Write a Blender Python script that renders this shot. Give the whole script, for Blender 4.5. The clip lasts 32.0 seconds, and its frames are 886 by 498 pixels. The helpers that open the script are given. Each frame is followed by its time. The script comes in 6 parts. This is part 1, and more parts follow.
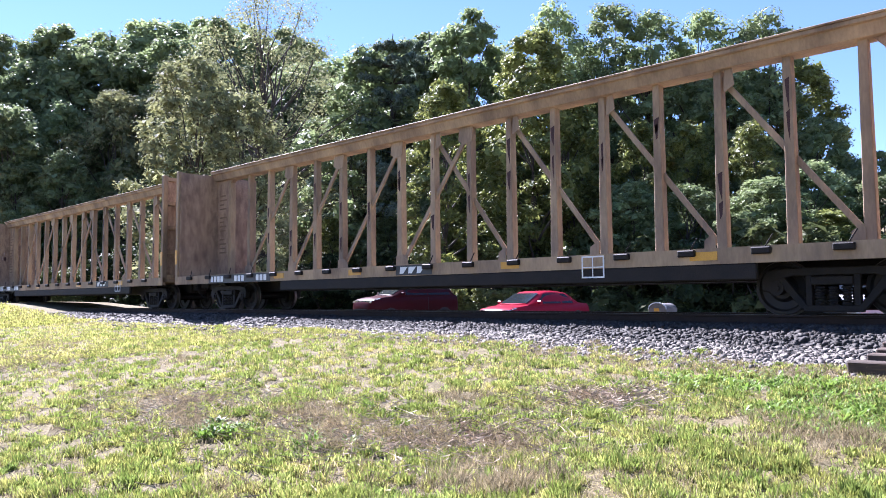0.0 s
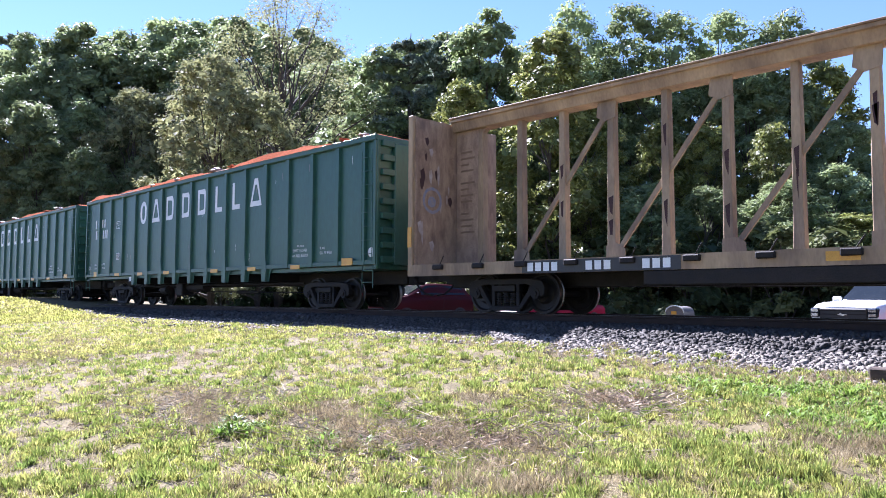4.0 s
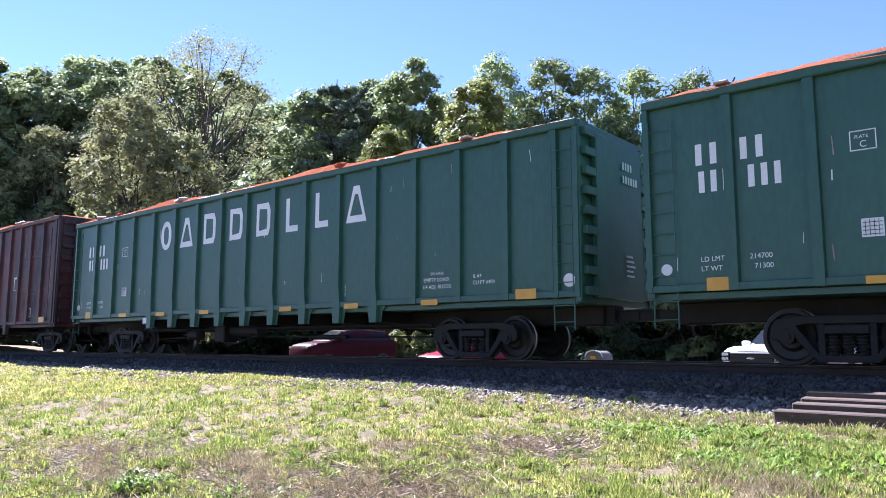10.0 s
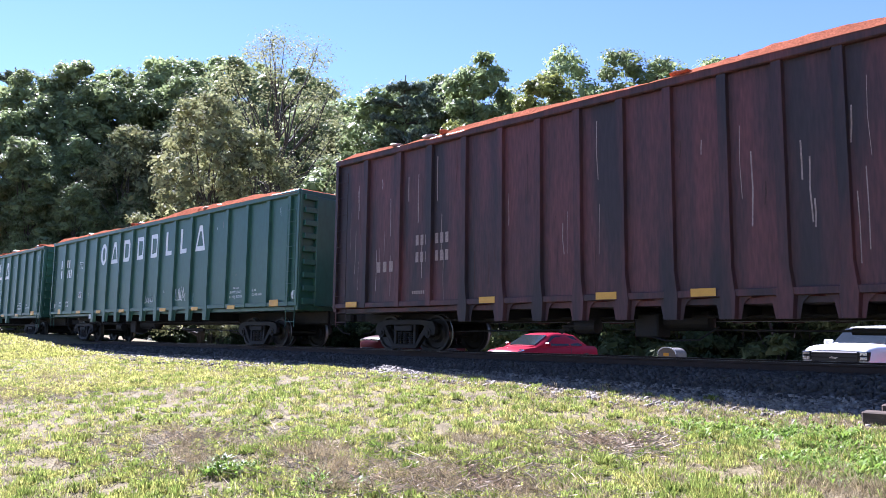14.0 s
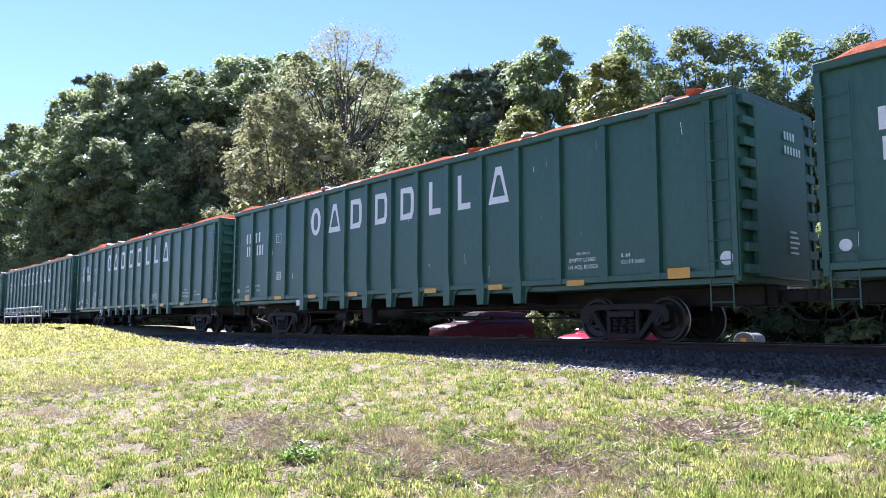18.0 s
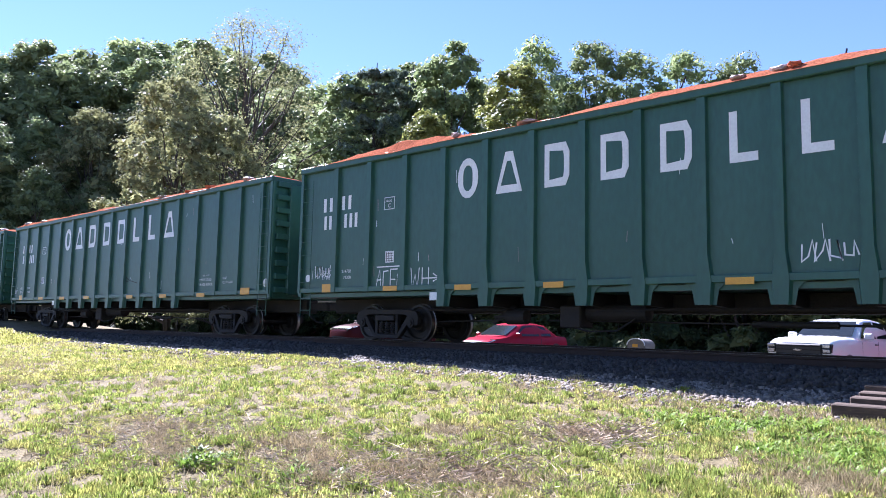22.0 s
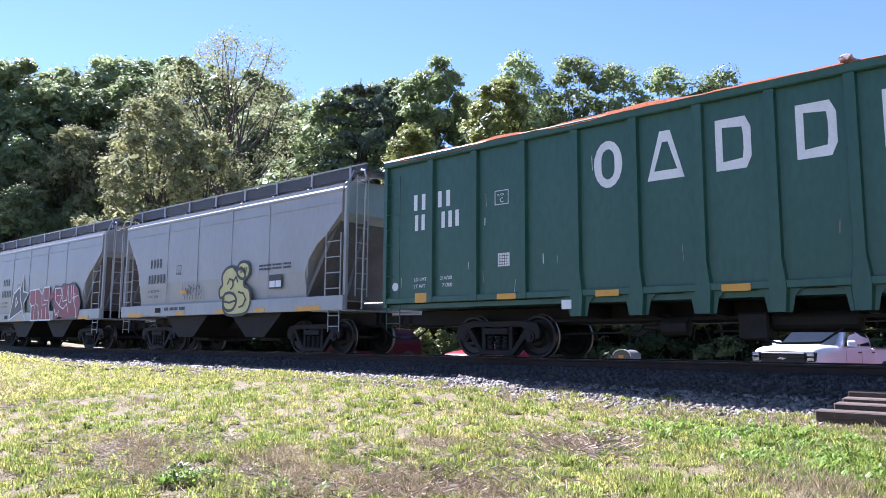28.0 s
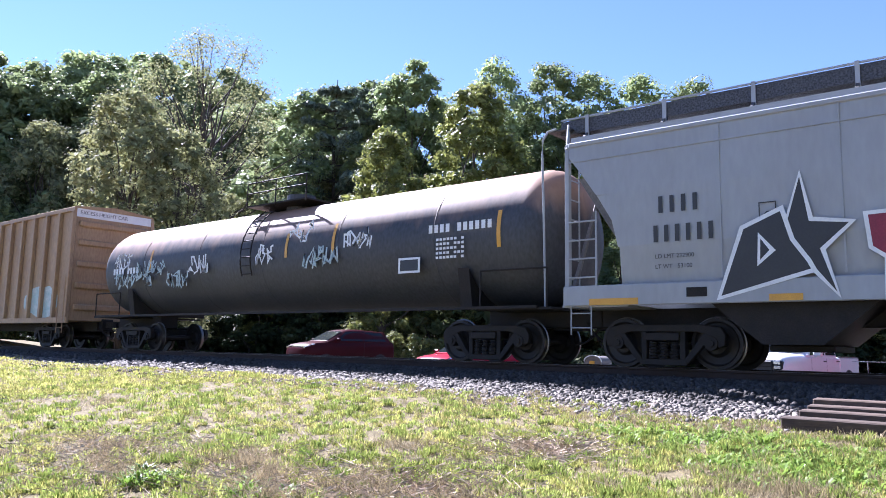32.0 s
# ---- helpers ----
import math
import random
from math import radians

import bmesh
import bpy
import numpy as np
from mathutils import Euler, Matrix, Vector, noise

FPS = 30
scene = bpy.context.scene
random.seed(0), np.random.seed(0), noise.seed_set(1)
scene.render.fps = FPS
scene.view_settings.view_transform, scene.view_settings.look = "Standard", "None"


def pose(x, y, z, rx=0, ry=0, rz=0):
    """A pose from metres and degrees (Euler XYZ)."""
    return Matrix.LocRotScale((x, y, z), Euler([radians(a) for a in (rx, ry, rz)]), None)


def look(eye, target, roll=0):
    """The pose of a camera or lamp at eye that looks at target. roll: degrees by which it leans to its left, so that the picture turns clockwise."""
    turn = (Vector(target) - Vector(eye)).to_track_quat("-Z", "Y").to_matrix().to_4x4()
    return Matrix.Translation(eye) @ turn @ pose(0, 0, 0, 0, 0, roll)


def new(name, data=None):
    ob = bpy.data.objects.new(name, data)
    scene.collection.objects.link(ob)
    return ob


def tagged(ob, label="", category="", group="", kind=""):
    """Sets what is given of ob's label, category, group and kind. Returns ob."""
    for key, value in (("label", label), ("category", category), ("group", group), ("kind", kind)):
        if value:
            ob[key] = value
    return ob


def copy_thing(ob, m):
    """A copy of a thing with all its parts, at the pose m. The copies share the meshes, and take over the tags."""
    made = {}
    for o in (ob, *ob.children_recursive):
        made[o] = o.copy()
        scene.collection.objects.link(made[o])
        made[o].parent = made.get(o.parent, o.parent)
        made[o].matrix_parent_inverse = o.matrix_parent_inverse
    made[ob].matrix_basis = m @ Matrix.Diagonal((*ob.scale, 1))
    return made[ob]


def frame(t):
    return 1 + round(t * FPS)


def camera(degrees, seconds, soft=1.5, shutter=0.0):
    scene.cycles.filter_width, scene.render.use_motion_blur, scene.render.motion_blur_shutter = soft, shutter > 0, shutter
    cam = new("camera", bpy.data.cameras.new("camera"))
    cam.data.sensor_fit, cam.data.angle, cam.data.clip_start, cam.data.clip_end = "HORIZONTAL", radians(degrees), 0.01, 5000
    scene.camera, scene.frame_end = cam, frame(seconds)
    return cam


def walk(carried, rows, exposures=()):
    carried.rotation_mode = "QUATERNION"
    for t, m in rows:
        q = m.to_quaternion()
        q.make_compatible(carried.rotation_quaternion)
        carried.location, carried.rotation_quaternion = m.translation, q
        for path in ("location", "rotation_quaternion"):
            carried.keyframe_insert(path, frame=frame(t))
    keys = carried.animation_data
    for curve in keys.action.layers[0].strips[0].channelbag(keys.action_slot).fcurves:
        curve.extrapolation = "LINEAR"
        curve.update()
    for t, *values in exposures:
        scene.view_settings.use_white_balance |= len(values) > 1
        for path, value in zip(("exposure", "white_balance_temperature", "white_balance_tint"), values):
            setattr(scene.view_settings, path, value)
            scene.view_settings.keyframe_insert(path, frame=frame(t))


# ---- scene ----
cam = camera(61.52, 32.0, soft=0.9)
EYE, LEAN, TURN = 1.55, 0.15, 43.7
# seconds, sway right / ahead / up in metres, yaw, pitch, roll in degrees
ROWS = [
    (0.0, 0.048, -0.042, -0.001, 0.18, 3.76, 0.31),
    (0.5, 0.059, -0.035, -0.002, 0.34, 3.63, -0.03),
    (1.0, 0.030, -0.033, 0.000, 0.22, 3.71, -0.32),
    (1.5, 0.000, -0.039, 0.008, 0.33, 3.79, -0.47),
    (2.0, 0.011, -0.033, -0.001, 0.71, 3.79, -0.48),
    (2.5, 0.010, -0.027, 0.004, 1.13, 3.68, -0.43),
    (4.5, 0.033, -0.012, 0.009, 1.34, 3.77, -0.38),
    (5.0, 0.039, -0.008, 0.008, 0.80, 3.97, -0.31),
    (5.5, 0.038, -0.013, -0.001, -0.10, 4.45, -0.38),
    (6.0, 0.058, 0.008, -0.001, -1.03, 5.12, -0.47),
    (6.5, 0.064, 0.023, -0.002, -1.87, 5.87, -0.60),
    (7.0, 0.073, 0.013, -0.003, -2.45, 6.44, -0.59),
    (7.5, 0.081, 0.020, 0.002, -2.90, 6.73, -0.56),
    (8.0, 0.078, 0.012, 0.001, -3.37, 6.87, -0.62),
    (8.5, 0.087, 0.019, 0.004, -3.78, 6.93, -0.60),
    (9.0, 0.100, 0.031, 0.004, -4.10, 7.07, -0.40),
    (9.5, 0.100, 0.022, 0.006, -4.34, 7.23, -0.26),
    (10.0, 0.118, 0.017, 0.006, -4.38, 7.27, -0.17),
    (10.5, 0.119, 0.025, 0.007, -4.33, 7.29, -0.25),
    (11.0, 0.116, 0.017, 0.009, -4.16, 7.33, -0.35),
    (11.5, 0.102, -0.006, 0.008, -4.01, 7.39, -0.40),
    (12.0, 0.088, -0.016, 0.007, -3.84, 7.43, -0.43),
    (12.5, 0.081, -0.008, 0.004, -3.35, 7.43, -0.38),
    (13.0, 0.045, 0.004, 0.014, -2.49, 7.29, -0.45),
    (13.5, 0.023, -0.031, 0.010, -1.04, 7.09, -0.66),
    (14.0, 0.010, -0.052, 0.006, 0.69, 6.79, -0.87),
    (14.5, -0.014, -0.033, -0.002, 2.58, 6.44, -1.05),
    (15.0, -0.028, -0.025, -0.002, 4.10, 6.13, -1.00),
    (15.5, -0.028, -0.017, -0.001, 5.09, 5.89, -0.95),
    (17.5, -0.035, -0.024, -0.005, 5.90, 5.92, -0.48),
    (18.0, -0.011, -0.024, -0.013, 5.92, 5.85, -0.27),
    (18.5, -0.023, -0.028, -0.004, 5.52, 5.74, -0.39),
    (19.0, -0.027, -0.027, -0.007, 4.91, 5.75, -0.54),
    (19.5, -0.023, -0.033, -0.007, 4.02, 5.84, -0.87),
    (20.0, -0.015, -0.044, -0.005, 3.04, 5.94, -1.12),
    (20.5, 0.016, -0.049, 0.010, 1.93, 6.00, -1.28),
    (21.0, -0.033, -0.033, 0.028, 0.83, 5.99, -1.27),
    (21.5, -0.106, -0.030, 0.033, -0.37, 5.98, -1.29),
    (22.0, -0.134, -0.009, 0.026, -1.83, 6.01, -1.29),
    (22.5, -0.048, 0.029, 0.012, -3.32, 6.06, -1.27),
    (23.0, -0.048, 0.042, 0.022, -4.88, 6.17, -1.14),
    (23.5, -0.033, 0.039, 0.016, -6.03, 6.15, -0.95),
    (24.0, -0.036, 0.029, 0.008, -7.07, 6.15, -0.60),
    (24.5, -0.028, 0.026, 0.002, -7.41, 6.08, -0.17),
    (25.0, -0.044, 0.014, -0.011, -7.10, 6.07, 0.19),
    (25.5, -0.051, 0.011, -0.010, -6.18, 6.15, 0.21),
    (26.0, -0.054, 0.012, -0.008, -5.16, 6.32, 0.04),
    (26.5, -0.072, 0.018, -0.015, -4.18, 6.59, -0.25),
    (28.5, -0.088, 0.035, -0.015, -2.75, 7.29, -0.51),
    (29.0, -0.081, 0.032, -0.013, -3.12, 7.45, -0.72),
    (29.5, -0.081, 0.039, -0.014, -3.67, 7.65, -0.88),
    (30.0, -0.095, 0.035, -0.015, -4.16, 7.86, -1.06),
    (30.5, -0.106, 0.034, -0.021, -4.48, 7.99, -1.17),
    (31.0, -0.100, 0.045, -0.025, -4.70, 8.01, -1.23),
    (31.5, -0.093, 0.056, -0.031, -4.87, 7.83, -1.28),
    (32.0, -0.078, 0.049, -0.029, -4.91, 7.51, -1.24),
]
walk(cam, [(t, pose(0, 0, EYE, 0, LEAN, TURN) @ pose(x, y, z, 90 + pitch, roll, yaw)) for t, x, y, z, yaw, pitch, roll in ROWS],
     exposures=[(0.0, 2.34, 5380, 27), (32.0, 2.34, 5380, 27)])

# how far the train has rolled along the track, every half second
ROLLED = [
    -0.18, 4.48, 9.10, 13.84, 18.32, 22.60, 26.83, 31.03, 35.38,
    39.78, 44.22, 48.65, 53.26, 57.62, 61.67, 65.92, 70.33, 74.83,
    79.17, 83.24, 87.54, 91.84, 96.39, 100.66, 104.70, 109.01, 113.44,
    117.54, 121.46, 125.62, 129.84, 134.28, 138.48, 142.57, 146.60, 150.71,
    155.09, 159.22, 163.05, 167.16, 171.28, 175.72, 179.79, 183.60, 187.65,
    191.98, 196.05, 199.86, 203.85, 207.92, 212.23, 216.26, 220.01, 223.96,
    227.87, 231.80, 235.77, 239.78, 243.81, 247.87, 252.13, 256.13, 259.84,
    263.79, 268.03,
]
TRACK_Y, RAIL_Z = 14.05, 1.21

# ---- light ----
SUN_SIDE, SUN_HIGH = 75.0, 44.0  # degrees to the left of +y, and above the horizon
world = bpy.data.worlds.new("sky_world")
scene.world = world
world.use_nodes = True
wn = world.node_tree
sky = wn.nodes.new("ShaderNodeTexSky")
sky.sky_type = "NISHITA"
sky.sun_disc = False
sky.sun_elevation = radians(SUN_HIGH)
sky.sun_rotation = radians(-SUN_SIDE)
sky.air_density, sky.dust_density, sky.ozone_density = 0.8, 0.0, 1.7
wn.nodes["Background"].inputs["Strength"].default_value = 0.047
wn.links.new(sky.outputs["Color"], wn.nodes["Background"].inputs["Color"])
sun_data = bpy.data.lights.new("sun", "SUN")
sun_data.energy, sun_data.angle, sun_data.color = 5.0, radians(0.53), (1.0, 0.94, 0.84)
sun = new("sun", sun_data)
sun.matrix_world = look((-math.sin(radians(SUN_SIDE)) * 60, math.cos(radians(SUN_SIDE)) * 60, math.tan(radians(SUN_HIGH)) * 60), (0, 0, 0))

# ---- materials ----
def material(name, base, other=None, scale=3.0, mix=0.5, rough=0.7, metal=0.0, bump=0.0, bump_scale=60.0, fine=0.25, stretch=(1, 1, 1), transmit=0.0, obj_random=0.0, spec=0.5, island=0.0):
    """A surface with a broad mottling between two colours, a fine grain and a relief."""
    m = bpy.data.materials.new(name)
    m.use_nodes = True
    n, l = m.node_tree.nodes, m.node_tree.links
    b = n["Principled BSDF"]
    b.inputs["Roughness"].default_value, b.inputs["Metallic"].default_value = rough, metal
    b.inputs["Specular IOR Level"].default_value = spec
    other = other or tuple(c * 0.7 for c in base)
    tc = n.new("ShaderNodeTexCoord")
    mp = n.new("ShaderNodeMapping")
    mp.inputs["Scale"].default_value = stretch
    l.new(tc.outputs["Object"], mp.inputs["Vector"])
    big = n.new("ShaderNodeTexNoise")
    big.inputs["Scale"].default_value, big.inputs["Detail"].default_value = scale, 6
    small = n.new("ShaderNodeTexNoise")
    small.inputs["Scale"].default_value, small.inputs["Detail"].default_value = scale * 14, 3
    for t in (big, small):
        l.new(mp.outputs["Vector"], t.inputs["Vector"])
    ramp = n.new("ShaderNodeValToRGB")
    ramp.color_ramp.elements[0].position, ramp.color_ramp.elements[1].position = 0.5 - mix * 0.4, 0.5 + mix * 0.4
    ramp.color_ramp.elements[0].color, ramp.color_ramp.elements[1].color = (*base, 1), (*other, 1)
    l.new(big.outputs["Fac"], ramp.inputs["Fac"])
    hsv = n.new("ShaderNodeHueSaturation")
    l.new(ramp.outputs["Color"], hsv.inputs["Color"])
    val = n.new("ShaderNodeMapRange")
    val.inputs["From Min"].default_value, val.inputs["From Max"].default_value = 0.3, 0.7
    val.inputs["To Min"].default_value, val.inputs["To Max"].default_value = 1 - fine, 1 + fine
    l.new(small.outputs["Fac"], val.inputs["Value"])
    last = val.outputs["Result"]
    for kind, amount in (("ShaderNodeObjectInfo", obj_random), ("ShaderNodeNewGeometry", island)):
        if amount:
            src = n.new(kind)
            rr = n.new("ShaderNodeMapRange")
            rr.inputs["To Min"].default_value, rr.inputs["To Max"].default_value = 1 - amount, 1 + amount
            l.new(src.outputs["Random" if kind == "ShaderNodeObjectInfo" else "Random Per Island"], rr.inputs["Value"])
            mul = n.new("ShaderNodeMath")
            mul.operation = "MULTIPLY"
            l.new(last, mul.inputs[0])
            l.new(rr.outputs["Result"], mul.inputs[1])
            last = mul.outputs["Value"]
    l.new(last, hsv.inputs["Value"])
    l.new(hsv.outputs["Color"], b.inputs["Base Color"])
    if bump:
        nb = n.new("ShaderNodeTexNoise")
        nb.inputs["Scale"].default_value, nb.inputs["Detail"].default_value = bump_scale, 4
        l.new(mp.outputs["Vector"], nb.inputs["Vector"])
        bp = n.new("ShaderNodeBump")
        bp.inputs["Strength"].default_value, bp.inputs["Distance"].default_value = bump, 0.02
        l.new(nb.outputs["Fac"], bp.inputs["Height"])
        l.new(bp.outputs["Normal"], b.inputs["Normal"])
    if transmit:
        tr = n.new("ShaderNodeBsdfTranslucent")
        l.new(hsv.outputs["Color"], tr.inputs["Color"])
        mx = n.new("ShaderNodeMixShader")
        mx.inputs["Fac"].default_value = transmit
        l.new(b.outputs["BSDF"], mx.inputs[1])
        l.new(tr.outputs["BSDF"], mx.inputs[2])
        l.new(mx.outputs["Shader"], n["Material Output"].inputs["Surface"])
    return m


GREEN = material("green_paint", (0.017, 0.074, 0.051), (0.029, 0.09, 0.066), 0.8, 0.7, 0.45, bump=0.5, bump_scale=1.3, fine=0.12, stretch=(1, 1, 0.35), obj_random=0.06)
MAROON = material("rusty_maroon_paint", (0.085, 0.024, 0.026), (0.02, 0.011, 0.014), 1.6, 0.3, 0.6, bump=0.25, bump_scale=8, fine=0.3, stretch=(1, 1, 0.14), obj_random=0.1)
BUFF = material("weathered_buff_paint", (0.4, 0.285, 0.165), (0.15, 0.1, 0.065), 1.6, 0.5, 0.7, bump=0.2, bump_scale=12, fine=0.12, stretch=(1, 1, 0.3), obj_random=0.1)
BOXTAN = material("tan_boxcar_paint", (0.36, 0.24, 0.13), (0.28, 0.17, 0.09), 1.2, 0.6, 0.6, bump=0.15, bump_scale=8, fine=0.15, stretch=(1, 1, 0.3))
HOPGREY = material("light_grey_hopper_paint", (0.33, 0.35, 0.375), (0.27, 0.275, 0.28), 0.7, 0.8, 0.45, bump=0.08, bump_scale=2, fine=0.05, stretch=(1, 1, 0.3))
# hopper grey darkened for the shade under the sloped ends; the dome shares it
HOPSHADE = material("shade_darkened_hopper_grey", (0.15, 0.14, 0.135), (0.09, 0.08, 0.075), 1.5, 0.6, 0.7, bump=0.15, bump_scale=8, fine=0.2)
TANKBLACK = material("dusty_black_tank_paint", (0.035, 0.033, 0.034), (0.06, 0.05, 0.045), 1.1, 0.7, 0.42, bump=0.1, bump_scale=6, fine=0.25, stretch=(1, 1, 0.5))
RUSTED = material("rust_blotched_buff_paint", (0.41, 0.29, 0.19), (0.18, 0.115, 0.08), 4.5, 0.5, 0.75, bump=0.25, bump_scale=14, fine=0.3, stretch=(1, 1, 0.45))
PALEFLAKE = material("pale_flaked_paint", (0.46, 0.4, 0.36), (0.3, 0.22, 0.18), 7, 0.5, 0.7, fine=0.2)
GRATE = material("dark_perforated_grating", (0.035, 0.035, 0.038), (0.1, 0.1, 0.105), 30, 0.3, 0.6, metal=0.4, bump=0.5, bump_scale=60, fine=0.3)
STEEL = material("grimy_truck_steel", (0.012, 0.011, 0.0105), (0.024, 0.019, 0.016), 3, 0.6, 0.7, metal=0.1, spec=0.3, bump=0.3, bump_scale=40, fine=0.25)
WHEEL = material("worn_wheel_steel", (0.03, 0.025, 0.022), (0.018, 0.015, 0.014), 4, 0.6, 0.55, metal=0.4, bump=0.15, fine=0.2)
TREAD = material("polished_tread_steel", (0.2, 0.185, 0.17), (0.14, 0.13, 0.12), 8, 0.6, 0.4, metal=1.0, fine=0.1)
RAILRUST = material("rusty_rail_web", (0.05, 0.03, 0.022), (0.028, 0.018, 0.014), 6, 0.6, 0.8, metal=0.3, bump=0.3, fine=0.3)
WHITE = material("white_stencil_paint", (0.75, 0.76, 0.76), (0.62, 0.63, 0.63), 2, 0.8, 0.5, fine=0.06)
BLACK = material("black_stencil_paint", (0.02, 0.02, 0.022), (0.03, 0.03, 0.03), 2, 0.8, 0.5, fine=0.1)
YELLOW = material("yellow_reflector", (0.62, 0.33, 0.03), (0.5, 0.24, 0.02), 6, 0.8, 0.4, fine=0.12)
NET = material("orange_load_netting", (0.52, 0.19, 0.11), (0.38, 0.14, 0.08), 2.5, 0.8, 0.75, bump=0.7, bump_scale=18, fine=0.4, transmit=0.45, spec=0.0)
RUNS = material("pale_paint_run", (0.32, 0.25, 0.23), (0.2, 0.14, 0.13), 3, 0.7, 0.7, fine=0.3)
DARKRUN = material("dark_rust_run", (0.04, 0.018, 0.017), (0.06, 0.024, 0.02), 3, 0.7, 0.8, fine=0.3)
TIEWOOD = material("creosote_tie_wood", (0.045, 0.03, 0.022), (0.09, 0.062, 0.043), 2.5, 0.7, 0.85, bump=0.6, bump_scale=18, fine=0.35, stretch=(0.15, 1, 1), obj_random=0.25)
# ballast stone with the train's shadow put into its colour
SHADED_STONE = material("shadow_darkened_ballast_stone", (0.06, 0.053, 0.046), (0.03, 0.027, 0.023), 2, 0.7, 0.85, fine=0.3, island=0.45, bump=0.2, bump_scale=30)
STONE = material("grey_ballast_stone", (0.21, 0.185, 0.155), (0.1, 0.088, 0.074), 2, 0.7, 0.85, fine=0.3, island=0.45, bump=0.2, bump_scale=30)
BEDDING = material("ballast_bed", (0.05, 0.045, 0.04), (0.03, 0.027, 0.024), 6, 0.7, 0.9, bump=1.0, bump_scale=14, fine=0.5)
SOIL = material("grassy_soil", (0.085, 0.071, 0.036), (0.19, 0.158, 0.093), 2.5, 0.6, 0.95, spec=0.1, bump=0.8, bump_scale=9, fine=0.4)
BLADE = material("grass_blade", (0.25, 0.275, 0.06), (0.43, 0.395, 0.135), 0.9, 0.5, 0.5, fine=0.25, island=0.65, transmit=0.5, spec=0.2)
STRAW = material("dry_straw", (0.46, 0.38, 0.25), (0.3, 0.235, 0.15), 1.2, 0.5, 0.85, fine=0.25, island=0.5, transmit=0.2, spec=0.2)
LOWLEAF = material("small_turf_leaf", (0.34, 0.365, 0.1), (0.2, 0.275, 0.065), 2.2, 0.5, 0.5, fine=0.25, island=0.65, transmit=0.5, spec=0.3)
NOTICE = material("faded_brown_stencil", (0.13, 0.085, 0.05), (0.22, 0.14, 0.08), 4, 0.7, 0.7, fine=0.2)
THATCH = material("brown_dead_thatch", (0.22, 0.18, 0.1), (0.36, 0.3, 0.18), 1.5, 0.5, 0.9, fine=0.3, island=0.55, transmit=0.3, spec=0.1)
TEAL = material("pale_teal_spray", (0.3, 0.42, 0.43), (0.42, 0.47, 0.47), 3, 0.7, 0.6, fine=0.15)
BAG = material("pale_plastic_bag", (0.42, 0.38, 0.36), (0.36, 0.22, 0.18), 4, 0.6, 0.5, bump=0.4, bump_scale=12, fine=0.2)
STALK = material("grey_dead_stalk", (0.55, 0.46, 0.35), (0.3, 0.23, 0.16), 1.2, 0.5, 0.9, fine=0.3, island=0.5, spec=0.2)
WEED = material("weed_leaf", (0.14, 0.24, 0.035), (0.21, 0.29, 0.055), 1.0, 0.5, 0.5, fine=0.2, island=0.35, transmit=0.45, spec=0.3)
TUFT = material("dark_green_tuft", (0.13, 0.19, 0.035), (0.26, 0.3, 0.07), 1.0, 0.5, 0.5, fine=0.2, island=0.5, transmit=0.4, spec=0.3)
BARK = material("tree_bark", (0.09, 0.07, 0.055), (0.05, 0.04, 0.032), 2, 0.6, 0.9, bump=0.7, bump_scale=10, fine=0.3, stretch=(1, 1, 0.25))
LEAF = material("dull_green_leaf", (0.2, 0.255, 0.11), (0.265, 0.315, 0.145), 0.12, 0.5, 0.5, fine=0.12, island=0.3, transmit=0.45, obj_random=0.2, spec=0.22)
LEAF_YELLOW = material("yellow_green_leaf", (0.24, 0.255, 0.07), (0.18, 0.205, 0.06), 0.3, 0.5, 0.5, fine=0.2, island=0.4, transmit=0.4, obj_random=0.15, spec=0.4)
LEAF_DRY = material("thinning_leaf", (0.27, 0.27, 0.125), (0.22, 0.235, 0.11), 0.3, 0.5, 0.75, fine=0.2, island=0.45, transmit=0.35, obj_random=0.15, spec=0.35)
LEAF_OLIVE = material("olive_undergrowth_leaf", (0.09, 0.11, 0.04), (0.13, 0.15, 0.055), 0.3, 0.5, 0.7, fine=0.15, island=0.4, transmit=0.3, spec=0.2)
# leaf green darkened to carry the shade under the trees
LEAF_SHADE = material("shade_dark_undergrowth_leaf", (0.03, 0.048, 0.018), (0.045, 0.065, 0.024), 0.3, 0.5, 0.7, fine=0.15, island=0.3, transmit=0.2, spec=0.2)
NEEDLE = material("pine_needle", (0.14, 0.18, 0.13), (0.18, 0.22, 0.16), 0.4, 0.5, 0.75, fine=0.2, island=0.4, transmit=0.25, spec=0.1)
ASPHALT = material("parking_asphalt", (0.055, 0.055, 0.055), (0.08, 0.078, 0.075), 0.6, 0.6, 0.9, bump=0.4, bump_scale=60, fine=0.25)
TIN = material("galvanised_pipe", (0.36, 0.37, 0.38), (0.25, 0.26, 0.27), 5, 0.6, 0.5, metal=0.6, fine=0.12)
RED_CAR = material("red_car_paint", (0.3, 0.014, 0.035), (0.27, 0.013, 0.03), 2, 0.8, 0.3, fine=0.03, spec=0.08)
MAROON_CAR = material("dark_red_car_paint", (0.055, 0.01, 0.013), (0.045, 0.009, 0.011), 2, 0.8, 0.3, fine=0.03, spec=0.08)
WHITE_CAR = material("white_truck_paint", (0.78, 0.79, 0.8), (0.72, 0.73, 0.75), 2, 0.8, 0.25, fine=0.03)
GLASS = material("dark_car_glass", (0.012, 0.016, 0.02), (0.02, 0.024, 0.028), 2, 0.8, 0.08, fine=0.02, spec=0.3)
